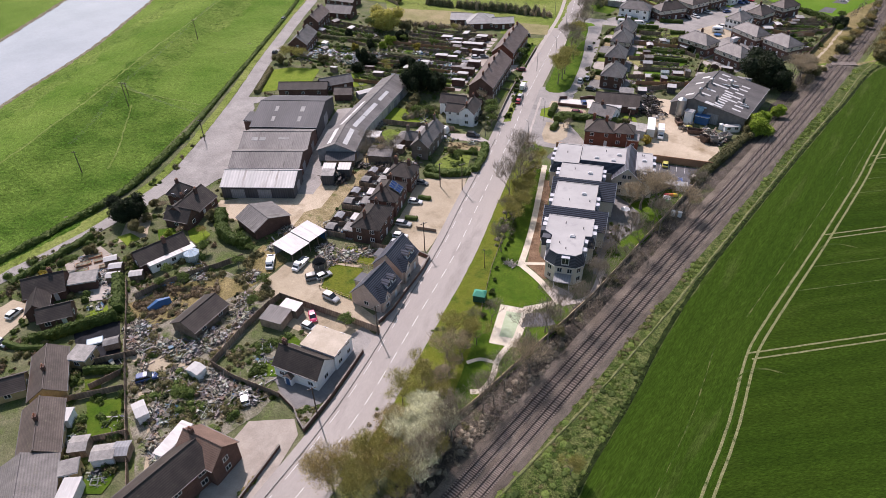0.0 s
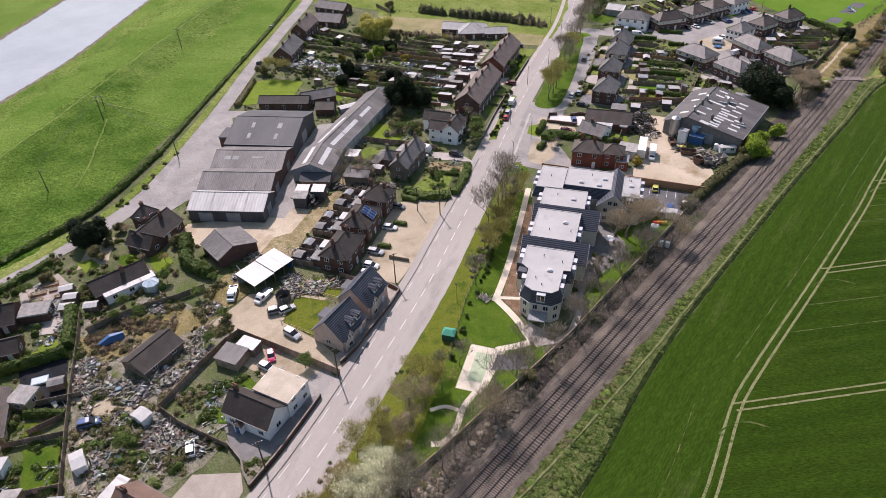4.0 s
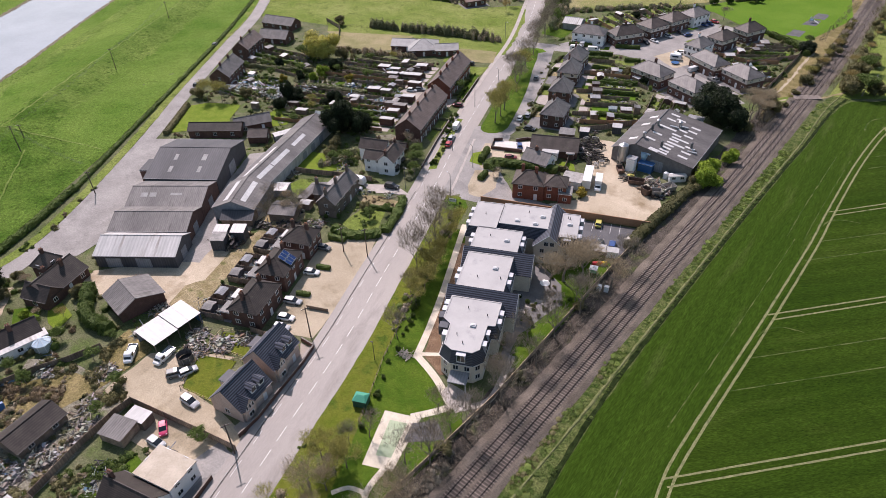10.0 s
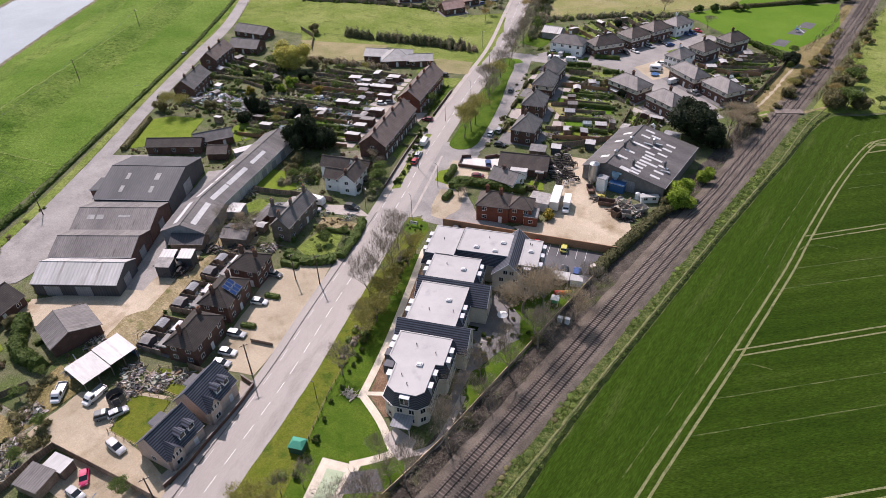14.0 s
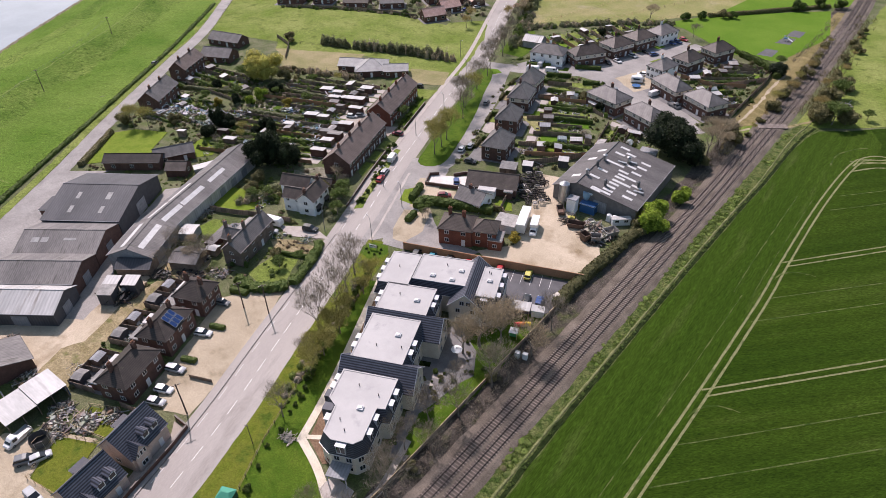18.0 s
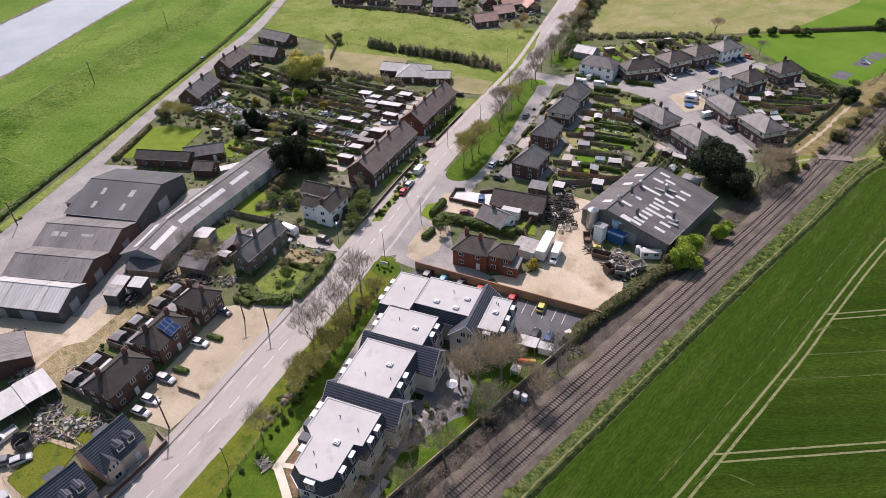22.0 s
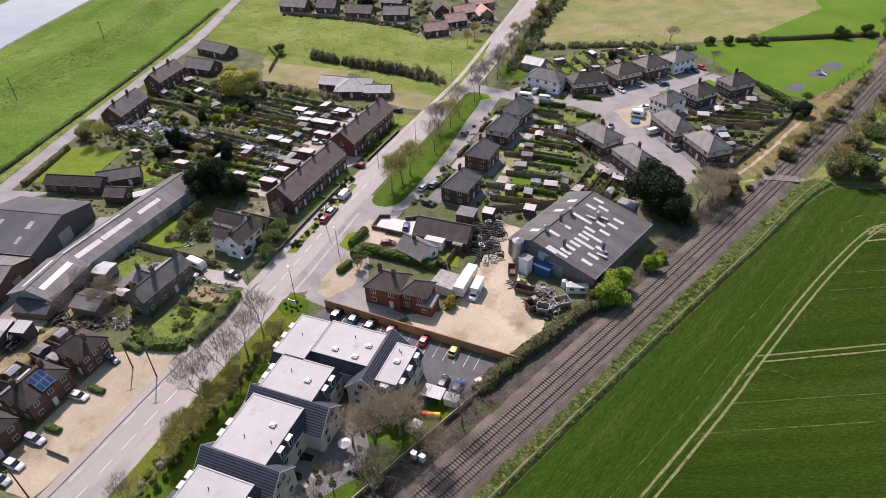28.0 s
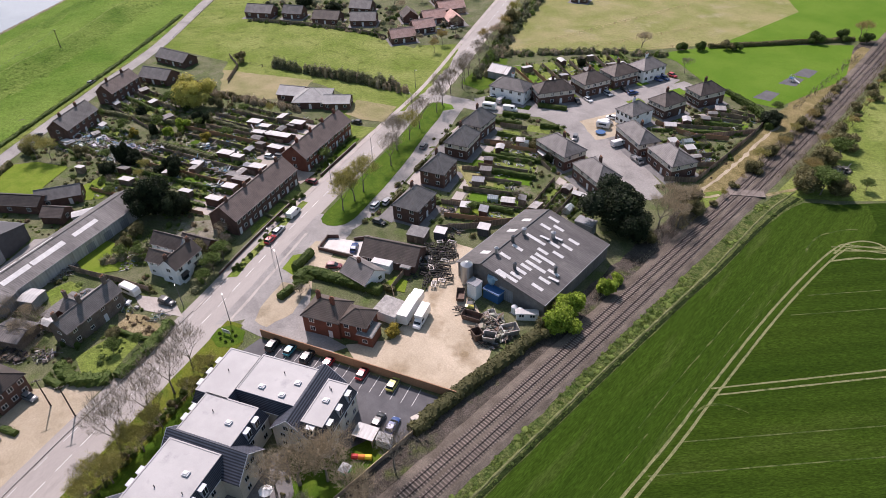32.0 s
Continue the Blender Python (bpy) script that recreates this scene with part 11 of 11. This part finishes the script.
# boxes beside the line
for x, y in ((-49.0, 153), (-47.4, 153.6)):
    t = thing("signal_box", "white lineside equipment cabinet", "cabinet", x, y, 0, 10)
    part("cabinet_body", Mesh().box(-0.5, -0.4, 0, 0.5, 0.4, 1.5), WHITE, t)
    part("cabinet_roof", Mesh().box(-0.56, -0.46, 1.504, 0.56, 0.46, 1.58), STEEL, t)
t = thing("foot_crossing", "pale timber foot crossing over the railway", "crossing", -41.7, 296.3, 0, 34)
for i in range(9):
    part("crossing_board", Mesh().box(-4.95 + i * 1.1, -1.7, 0.3, -3.88 + i * 1.1, 1.7, 0.53), SLEEPER, t)

# ---- scrap yard and works yard ----
for x, y, rx, ry, n, s, g in ((-125, 35.6, 2.2, 2.6, 70, 1, 0), (-120, 33.6, 3.5, 2.6, 110, 2, 20), (-114.5, 36.4, 4.5, 2.2, 150, 3, 20), (-108.6, 38.6, 3.5, 2.6, 120, 4, 0), (-106.4, 45, 1.5, 4.2, 110, 5, 8), (-107.8, 52.4, 1.3, 4.0, 90, 6, 8), (-99.5, 38.2, 5.5, 1.3, 130, 7, 2), (-90.5, 39.4, 5.0, 1.5, 110, 8, 12), (-104, 34.4, 3.4, 2.2, 100, 9, 20), (-97.5, 34.6, 3.6, 1.6, 80, 10, 20),
                           (-100, 25.4, 5.2, 1.1, 110, 11, -28), (-111, 29.6, 4.5, 1.1, 90, 12, -28), (-92, 21.0, 4.2, 1.2, 90, 13, -30), (-88, 26, 2, 3, 60, 14, 0), (-130, 55.4, 3.0, 1.6, 60, 15, 20), (-119.5, 63.5, 3, 2, 50, 16, 0), (-110, 44.5, 1.0, 3.5, 50, 17, 12)):
    heap(x, y, rx, ry, n, SCRAP, 1.0, 1.0, s, ang=g)
YARDPOLY = [(-126, 36), (-104.5, 24), (-88, 19), (-84, 38), (-101, 39), (-108, 41), (-116, 39)]
MOUND = [(-132, 49), (-126, 59), (-116, 62.5), (-117.2, 53), (-121, 44), (-123, 39.5), (-131, 38), (-133.5, 40), (-131.5, 46)]
overgrow(YARDPOLY, 110, L_SCRUB, 95, 0.5, 1.3, "brambles growing through the scrap", "brambles")
overgrow(YARDPOLY, 90, L_HEDGE, 96, 0.4, 1.2, "dark green brambles growing through the scrap", "brambles")
overgrow([(-104, 27), (-96, 28), (-92, 33), (-100, 33.5), (-106, 32)], 60, L_GREEN, 97, 0.6, 1.4, "leafy green bushes between the scrap", "brambles")
overgrow(MOUND, 190, L_DEAD, 98, 0.5, 1.2, "dead brown brambles over an earth mound", "brambles", tall=1.0)
overgrow(MOUND, 50, L_SCRUB, 99, 0.4, 1.0, "olive brambles over an earth mound", "brambles")
overgrow([(-128, 57), (-117, 61), (-108, 58), (-106, 62), (-117, 66), (-126, 72)], 90, L_SCRUB, 100, 0.5, 1.2, "olive brambles beside the gravel yard", "brambles")
overgrow([(-96, 44.5), (-90, 41.5), (-86.5, 47), (-90, 57), (-96, 55), (-101, 44)], 60, L_HEDGE, 101, 0.4, 1.0, "shrubs in the white house's garden", "garden_planting")
overgrow([(-146, 47), (-137, 47), (-133, 40), (-128, 36), (-133, 34), (-140, 42)], 60, L_HEDGE, 102, 0.5, 1.3, "dark shrubs in bungalow gardens", "garden_planting")
overgrow([(-117, 21), (-114, 26), (-104, 21), (-99, 19), (-108, 17)], 30, L_GREEN, 103, 0.35, 0.8, "shrubs in bungalow gardens", "garden_planting")
for x, y in ((-110, 57.5), (-98.5, 30.5), (-125, 64), (-114, 64), (-128, 70)):
    tree("green", x, y, RNG.uniform(2.2, 3.2), int(y), 1.2)
t = thing("tarpaulin_mound", "blue tarpaulin over a small boat-shaped mound", "tarpaulin", -127.6, 43.2, 0, 82)
part("sheet", Mesh().loft([[(-2.6, -0.7, 0), (-2.6, 0.7, 0), (-2.6, 0.3, 1.1), (-2.6, -0.3, 1.1)], [(0, -1.3, 0), (0, 1.3, 0), (0, 0.5, 2.0), (0, -0.5, 2.0)], [(2.8, -0.9, 0), (2.8, 0.9, 0), (2.8, 0.3, 1.3), (2.8, -0.3, 1.3)]]), BLUESHEET, t)
part("rope", Mesh().tube((0, -1.32, 0.3), (0, 1.32, 0.3), 0.03, 0.03, 4), PALETIMBER, t)
t = thing("rowing_boat", "small upturned blue rowing boat", "boat", -133.2, 48.6, 0, 75)
part("hull", Mesh().loft([[(x, -w_, 0), (x, -w_ * 0.6, h_), (x, w_ * 0.6, h_), (x, w_, 0)] for x, w_, h_ in ((-1.8, 0.4, 0.4), (-0.5, 0.7, 0.6), (0.8, 0.65, 0.6), (1.9, 0.1, 0.3))]), paint("faded_blue_paint", (0.16, 0.30, 0.46), 0.5), t)
shed(-101.2, 57.4, 18.9, 5.5, 4.6, 2.3, ASBESTOS, TIMBER, label="double garage with a grey cement-sheet roof", name="garage", rise=0.3, lean=True)
shed(-100.8, 61.6, 16, 4.4, 2.8, 2.5, WHITESHEET, TIMBER, label="white-roofed carport beside the garage", name="carport", rise=0.1, lean=True)
shed(-101.3, 36.6, 100, 2.4, 3.2, 2.2, WHITESHEET, RENDER, label="white box hut in the scrap yard")
shed(-100.6, 23.6, 75, 2.2, 4.0, 2.2, WHITESHEET, RENDER, label="white box hut in the scrap yard")
shed(-96.7, 14.1, 48, 4.0, 3.3, 2.1, FELT, RENDER, label="grey-roofed garage among the bungalows", name="garage")
shed(-102.1, 12.1, 48, 3.2, 3.5, 2.1, FELT, TIMBER)
shed(-94.8, 16.6, 44, 2.7, 3.1, 2.1, GREYSHEET, TIMBER, label="small shed with a blue-grey roof")
for x, y, a in ((-148.5, 43.8, 50), (-145.5, 41.5, 50), (-141.5, 45.5, 50), (-152.5, 44.5, 60), (-123.5, 29.5, 60)):
    shed(x, y, a, 3.0, 2.2, 1.9, random.Random(int(x)).choice((FELT, WHITESHEET, PALESHEET)))
for x, y, n in ((-147, 39.5, 40), (-150.5, 41, 40), (-141, 38.5, 30), (-139, 33, 20), (-106.5, 10.5, 20), (-94, 11, 25), (-133, 57, 20), (-118, 27.5, 14), (-104, 19, 10), (-153, 66.5, 14), (-90, 60, 16), (-94, 48, 20), (-97, 51, 24), (-89.5, 45, 10), (-93.5, 39.5, 26), (-122, 119, 20), (-147, 160, 16), (-143.5, 157, 14), (-140, 144, 30), (-136, 139, 24), (-119, 153.5, 30), (-127, 150, 12)):
    heap(x, y, 2.2, 2.2, n, CLUTTER, 0.9, 0.6, int(-x * 3), "pots, furniture and oddments in a garden", 0, "garden_clutter")
t = thing("conservatory", "round white-framed conservatory with a blue-white glazed roof", "conservatory", -137.6, 58.8, 0, 82)
ring = lambda r, z: [(r * math.cos(k * 0.785), r * math.sin(k * 0.785), z) for k in range(8)]
part("glazing", Mesh().loft([ring(1.9, 0), ring(1.9, 2.1)]), GREENGLASS, t)
part("glazed_roof", Mesh().loft([ring(2.1, 2.1), ring(0.2, 3.0)]), paint("blue_white_glazing", (0.55, 0.66, 0.74), 0.2), t)
f = Mesh()
for k in range(8):
    c, s = math.cos(k * 0.785), math.sin(k * 0.785)
    f.tube((1.92 * c, 1.92 * s, 0), (1.92 * c, 1.92 * s, 2.1), 0.05, 0.05, 4).tube((2.1 * c, 2.1 * s, 2.14), (0.2 * c, 0.2 * s, 3.05), 0.05, 0.05, 4)
part("frame", f, WHITE, t)
heap(-224, 173.5, 7, 4.5, 200, SCRAP, 1.0, 0.9, 81, "pale junk and broken sheds in a garden by the lane", 40, "garden_clutter")
heap(-208, 182, 6, 4.5, 170, SCRAP, 1.0, 0.9, 82, "pale junk in a garden by the lane", 40, "garden_clutter")
heap(-196, 177, 5, 3.0, 70, CLUTTER, 1.0, 0.8, 83, "pots and oddments in a back garden", 40, "garden_clutter")
for x, y, rx, ry, n, s in ((-131, 124.5, 4, 2.2, 90, 84), (-125.5, 129.5, 2.5, 2.0, 60, 85), (-138, 119.5, 3, 2.0, 60, 86), (-135.5, 130.5, 3, 1.6, 60, 87), (-151.5, 132, 1.6, 3, 40, 88), (-153, 144, 1.6, 4, 50, 89)):
    heap(x, y, rx, ry, n, SCRAP if s % 2 else DARKSCRAP, 1.0, 0.9, s, "jumbled junk and dark parts behind the old house", 25)
for x, y, rx, ry, n, s in ((-60.5, 206.5, 2.6, 1.4, 50, 90), (-55.6, 204, 1.8, 2.2, 50, 91), (-60, 202.5, 2.0, 1.2, 26, 92)):
    heap(x, y, rx, ry, n, SCRAP, 1.5, 1.4, s, "mixed boxes, bins and parts in the works yard", 20)
# yard beside the open shed
for x, y, rx, ry, n, s in ((-109.5, 79.5, 3.2, 2.6, 120, 31), (-106.5, 84.5, 3.4, 2.2, 130, 32), (-103.5, 88.8, 3.0, 1.6, 80, 33), (-113.5, 83, 2.5, 2.5, 70, 34), (-124.5, 76, 2.2, 3.0, 60, 35), (-119.5, 64.5, 2.6, 1.6, 60, 36), (-128.5, 82, 2.0, 2.6, 50, 37), (-122, 90, 3.0, 2.0, 20, 38), (-143.5, 84, 2.0, 3.0, 40, 39)):
    heap(x, y, rx, ry, n, SCRAP, 1.0, 1.0, s)
t = thing("trampoline", "round garden trampoline with a black net", "trampoline", -108.2, 76.6)
part("net", Mesh().loft([ring(1.8, 0.8), ring(1.75, 2.4)], False), mat("black_netting", (0.10, 0.09, 0.085), (0.15, 0.14, 0.13), 2, 9), t)
part("mat", Mesh().loft([ring(1.75, 0.76), ring(1.75, 0.8)]), BLACK, t)
for k in range(8):
    part("pole", Mesh().tube((1.85 * math.cos(k * 0.785), 1.85 * math.sin(k * 0.785), 0), (1.85 * math.cos(k * 0.785), 1.85 * math.sin(k * 0.785), 2.45), 0.04, 0.04, 5), STEEL, t)
t = thing("trampoline", "low blue-black trampoline on an estate corner", "trampoline", -94.5, 300.4)
part("mat", Mesh().loft([ring(1.75, 0.66), ring(1.75, 0.7)]), BLUESHEET, t)
for k in range(8):
    part("pole", Mesh().tube((1.7 * math.cos(k * 0.785), 1.7 * math.sin(k * 0.785), 0), (1.7 * math.cos(k * 0.785), 1.7 * math.sin(k * 0.785), 0.66), 0.04, 0.04, 5), STEEL, t)
shed(-96.2, 216.6, 24, 5.0, 4.0, 2.4, FELT, TIMBER, label="grey felt-roofed store behind the bungalow", lean=True)
fence([(-95.3, 222.4), (-89, 229.5), (-81.7, 240)], 2.0, TIMBER, label="dark fence behind the works yard", width=2.5)
fence([(-84.5, 318.9), (-76, 317.8), (-69.5, 318.2), (-60.3, 323.7)], 1.7, BOARD, label="orange-brown fence between estate gardens", width=2.5)
# old stacked sheds in the sandy yard
house(-144.2, 117.6, 36, 9.5, 6.0, 2.4, 3.6, tiles=DARKSHEET, wall=TIMBER, windows=(0, 0, 0, 0), door=9, label="dark tarred store with a low roof", name="store", category="shed")
for x, y, a, mt in ((-140.4, 109.2, 36, PALESHEET), (-136.8, 112.2, 36, PALESHEET), (-138.0, 106.6, 36, FELT)):
    shed(x, y, a, 3.6, 3.4, 3.5, mt, DARKSHEET, label="dark lean-to store with a pale roof", lean=True)
heap(-138.0, 109.2, 4.4, 3.4, 150, DARKSCRAP, 1.4, 3.2, 51, "stack of dark timber and sheet scrap", 36)
house(-136.0, 127.5, 30, 8.0, 7.0, 2.5, 3.4, tiles=ASBESTOS, wall=TIMBER, windows=(0, 0, 0, 0), door=9, label="low store with a mossy cement roof", name="store", category="shed")
shed(-146.3, 134.5, 32, 4.2, 4.6, 2.6, PALESHEET, GREYSHEET, label="grey garage beside the long shed", name="garage", rise=0.2)
shed(-138.0, 138.2, 110, 9.0, 2.6, 2.2, ASBESTOS, BRICK, label="row of low brick stores", name="store")
shed(-134.4, 134.0, 20, 3.0, 2.4, 2.0, WHITESHEET, TIMBER)
# tyres and dark scrap in the works yard
for x, y, rx, ry, n, s in ((-88.5, 214, 2.6, 4.5, 70, 61), (-84.0, 209.5, 2.0, 3.0, 40, 62), (-67.8, 204.0, 1.8, 1.2, 26, 65), (-57.5, 200.5, 2.4, 1.4, 34, 66), (-58, 204.5, 3.2, 1.6, 60, 67), (-56.0, 200, 2.0, 1.5, 40, 68), (-92, 226, 3, 2, 40, 69), (-99, 231, 4, 2, 40, 70)):
    heap(x, y, rx, ry, n, DARKSCRAP, 1.0, 1.3, s, "dark heap of tyres and machine parts")
DARKSTEEL = mat("oily_dark_steel", (0.022, 0.021, 0.02), (0.05, 0.045, 0.041), 1.5, 8, 0.75, rnd=0.4, spread=0.3, spec=0.2)
PALESTEEL = mat("bare_grey_steel", (0.28, 0.27, 0.26), (0.40, 0.385, 0.37), 1.5, 8, 0.4, metal=0.3, rnd=0.3, spread=0.2)


def frame_mesh(a, b, c):
    """An open rectangular steel frame on four feet, with one cross tube."""
    m = Mesh()
    for x0, x1, y0, y1 in ((-a, a, -b, -b + 0.16), (-a, a, b - 0.16, b), (-a, -a + 0.16, -b + 0.16, b - 0.16), (a - 0.16, a, -b + 0.16, b - 0.16), (-0.08, 0.08, -b + 0.16, b - 0.16)):
        m.box(x0, y0, c - 0.18, x1, y1, c)
    for x in (-a + 0.08, a - 0.08):
        for y in (-b + 0.08, b - 0.08):
            m.box(x - 0.07, y - 0.07, 0, x + 0.07, y + 0.07, c - 0.18)
    return m.tube((-a * 0.6, 0, c + 0.18), (a * 0.6, 0, c + 0.18), 0.2, 0.2, 8)


rng = random.Random(77)
for r in range(6):
    for c in range(9):
        k = c / 8
        x, y = -92.6 + 12.2 * k + (1.9 - 0.15 * r) * r * 0.62 + rng.uniform(-0.4, 0.4), 213.4 - 9.2 * k + r * 1.75 + rng.uniform(-0.4, 0.4)
        if (r > 3 and c > 4) or rng.random() < 0.08:
            continue
        kind = rng.choice(((1.1, 0.6, 0.9), (0.85, 0.55, 1.3), (1.3, 0.7, 0.7)))
        mt = PALESTEEL if rng.random() < 0.08 else DARKSTEEL
        ob = tagged(new("steel_frame", shared("steel_frame|%.2f" % kind[0], lambda: frame_mesh(*kind), mt)), "dark steel machine frame stored in the works yard" if mt is DARKSTEEL else "bare grey steel machine frame stored in the works yard", "machine frame", "stored machine frames")
        ob.matrix_basis = pose(x, y, 0.09, 0, 0, rng.choice((-40, 50, 25)) + rng.uniform(-12, 12))
tyre = Mesh()
tyre_ring = [[(math.cos(i * 0.449) * (0.42 + 0.12 * math.cos(j * 1.257)), math.sin(i * 0.449) * (0.42 + 0.12 * math.cos(j * 1.257)), 0.13 + 0.12 * math.sin(j * 1.257)) for j in range(5)] for i in range(15)]
tyre.loft(tyre_ring, False)
tyre_data = tyre.data("tyre", RUBBER)
for i in range(24):
    q = Vector((-85.5 + RNG.gauss(0, 1.6) + (i % 3) * 1.0 - 1, 211 + RNG.uniform(-8, 8), 0))
    ob = tagged(new("tyre", tyre_data), "worn black tyre lying in the yard", "tyre", "loose tyres")
    ob.matrix_basis = Matrix.LocRotScale((q.x, q.y, RNG.choice((0.08, 0.08, 0.1))), Euler((RNG.gauss(0, 0.2), RNG.gauss(0, 0.2), 0)), (1.2, 1.2, 1.2))
for x, y, a in ((-92.1, 221.1, 24), (-84.7, 230.3, 24)):
    shed(x, y, a, 3.0, 2.4, 2.4, WHITESHEET, DARKSHEET, label="small white-roofed store in the yard", lean=True)
for x, y, a, L, b, h, mt, words in ((-71.4, 207.1, -50, 3.4, 1.7, 1.3, "rust", "rusty open skip in the works yard"), (-64.2, 203.4, 20, 4.2, 2.0, 1.5, "rust", "dark tipper body standing in the yard"), (-56.6, 200.8, 30, 2.2, 2.0, 2.0, "pale", "pale open crate in the works yard"), (-59.2, 199.6, -20, 2.0, 1.8, 2.2, "rust", "tall rusty bin in the works yard"), (-61.0, 207.0, -35, 3.2, 1.4, 1.0, "pale", "pale open trough in the works yard"), (-55.0, 206.0, 60, 3.0, 2.6, 1.6, "pale", "pale open bay of sorted metal")):
    mt = mat("rust_brown_steel", (0.09, 0.06, 0.045), (0.16, 0.10, 0.075), 1.0, 6, 0.7, rnd=0.2, spread=0.3) if mt == "rust" else PALESTEEL
    t = thing("skip", words, "skip", x, y, 0.09, a)
    part("floor", Mesh().box(-L / 2, -b / 2, 0.1, L / 2, b / 2, 0.2), mt, t)
    for u in (-1, 1):
        part("side", Mesh().loft([[(-L / 2, u * b / 2 - 0.05, 0.2), (L / 2, u * b / 2 - 0.05, 0.2), (L / 2, u * b / 2 + 0.05, 0.2), (-L / 2, u * b / 2 + 0.05, 0.2)], [(-L / 2 - 0.3, u * (b / 2 + 0.1) - 0.05, h), (L / 2 + 0.3, u * (b / 2 + 0.1) - 0.05, h), (L / 2 + 0.3, u * (b / 2 + 0.1) + 0.05, h), (-L / 2 - 0.3, u * (b / 2 + 0.1) + 0.05, h)]]), mt, t)
        part("end", Mesh().loft([[(u * L / 2 - 0.05, -b / 2, 0.2), (u * L / 2 + 0.05, -b / 2, 0.2), (u * L / 2 + 0.05, b / 2, 0.2), (u * L / 2 - 0.05, b / 2, 0.2)], [(u * (L / 2 + 0.3) - 0.05, -b / 2 - 0.1, h), (u * (L / 2 + 0.3) + 0.05, -b / 2 - 0.1, h), (u * (L / 2 + 0.3) + 0.05, b / 2 + 0.1, h), (u * (L / 2 + 0.3) - 0.05, b / 2 + 0.1, h)]]), mt, t)
t = thing("forklift", "yellow yard loader with a black mast", "loader", -66.8, 205.6, 0.05, 40)
part("body", Mesh().loft(body_loft([(-1.2, 0.6, 0.4, 1.2), (-0.4, 0.65, 0.4, 1.3), (0.8, 0.6, 0.4, 0.9)])), PAINT_MATS["yellow"], t)
part("cab_roof", Mesh().box(-0.8, -0.55, 2.0, 0.5, 0.55, 2.08), BLACK, t)
part("mast", Mesh().box(0.85, -0.4, 0.1, 1.0, 0.4, 2.4), BLACK, t)
for u in (-0.8, 0.6):
    for s in (-1, 1):
        wheel_at(t, u, s * 0.6, 0.33, t)
# playground
for x, y in ((-63.6, 396.5), (-64.4, 385), (-66, 366)):
    patch("pavement", [(x - 3, y - 5), (x + 3, y - 4), (x + 3, y + 5), (x - 2, y + 5)], 0.09, DARKTAR, "dark safety surface of a playground", "playground", 0.4)
t = thing("playground_slide", "blue and white climbing frame in the playing field", "slide", -64.6, 385, 0.1)
part("tower", Mesh().box(-0.8, -0.8, 1.2, 0.8, 0.8, 1.4), BLUESHEET, t)
part("slide", Mesh().loft([[(0.8, -0.4, 1.2), (0.8, 0.4, 1.2), (0.8, 0.4, 1.3), (0.8, -0.4, 1.3)], [(3.2, -0.4, 0.1), (3.2, 0.4, 0.1), (3.2, 0.4, 0.2), (3.2, -0.4, 0.2)]]), WHITE, t)
for x, y in ((-0.7, -0.7), (0.7, -0.7), (0.7, 0.7), (-0.7, 0.7)):
    part("post", Mesh().box(x - 0.08, y - 0.08, 0, x + 0.08, y + 0.08, 2.4), WHITE, t)
# low front walls and bushes of the terraces
for lo, hi in ((172, 212), (217, 246)):
    brick_wall([tuple((q + s * 6.5).xy) for q, d, s in along(smooth_line(far, 7.0)) if lo < q.y < hi], 0.9, BRICK, label="low brick wall along the terrace front gardens")
for i in range(26):
    k = i / 25
    tree(("shrub", "shrub", "green")[i % 3], -120.5 - 17 * k + RNG.uniform(-1.2, 0.8), 176 + 32 * k + RNG.uniform(-1, 1), RNG.uniform(0.9, 1.8), i)
for i in range(12):
    k = i / 11
    tree("shrub", -144 - 11 * k + RNG.uniform(-1.2, 0.8), 218 + 24 * k, RNG.uniform(0.8, 1.4), i)
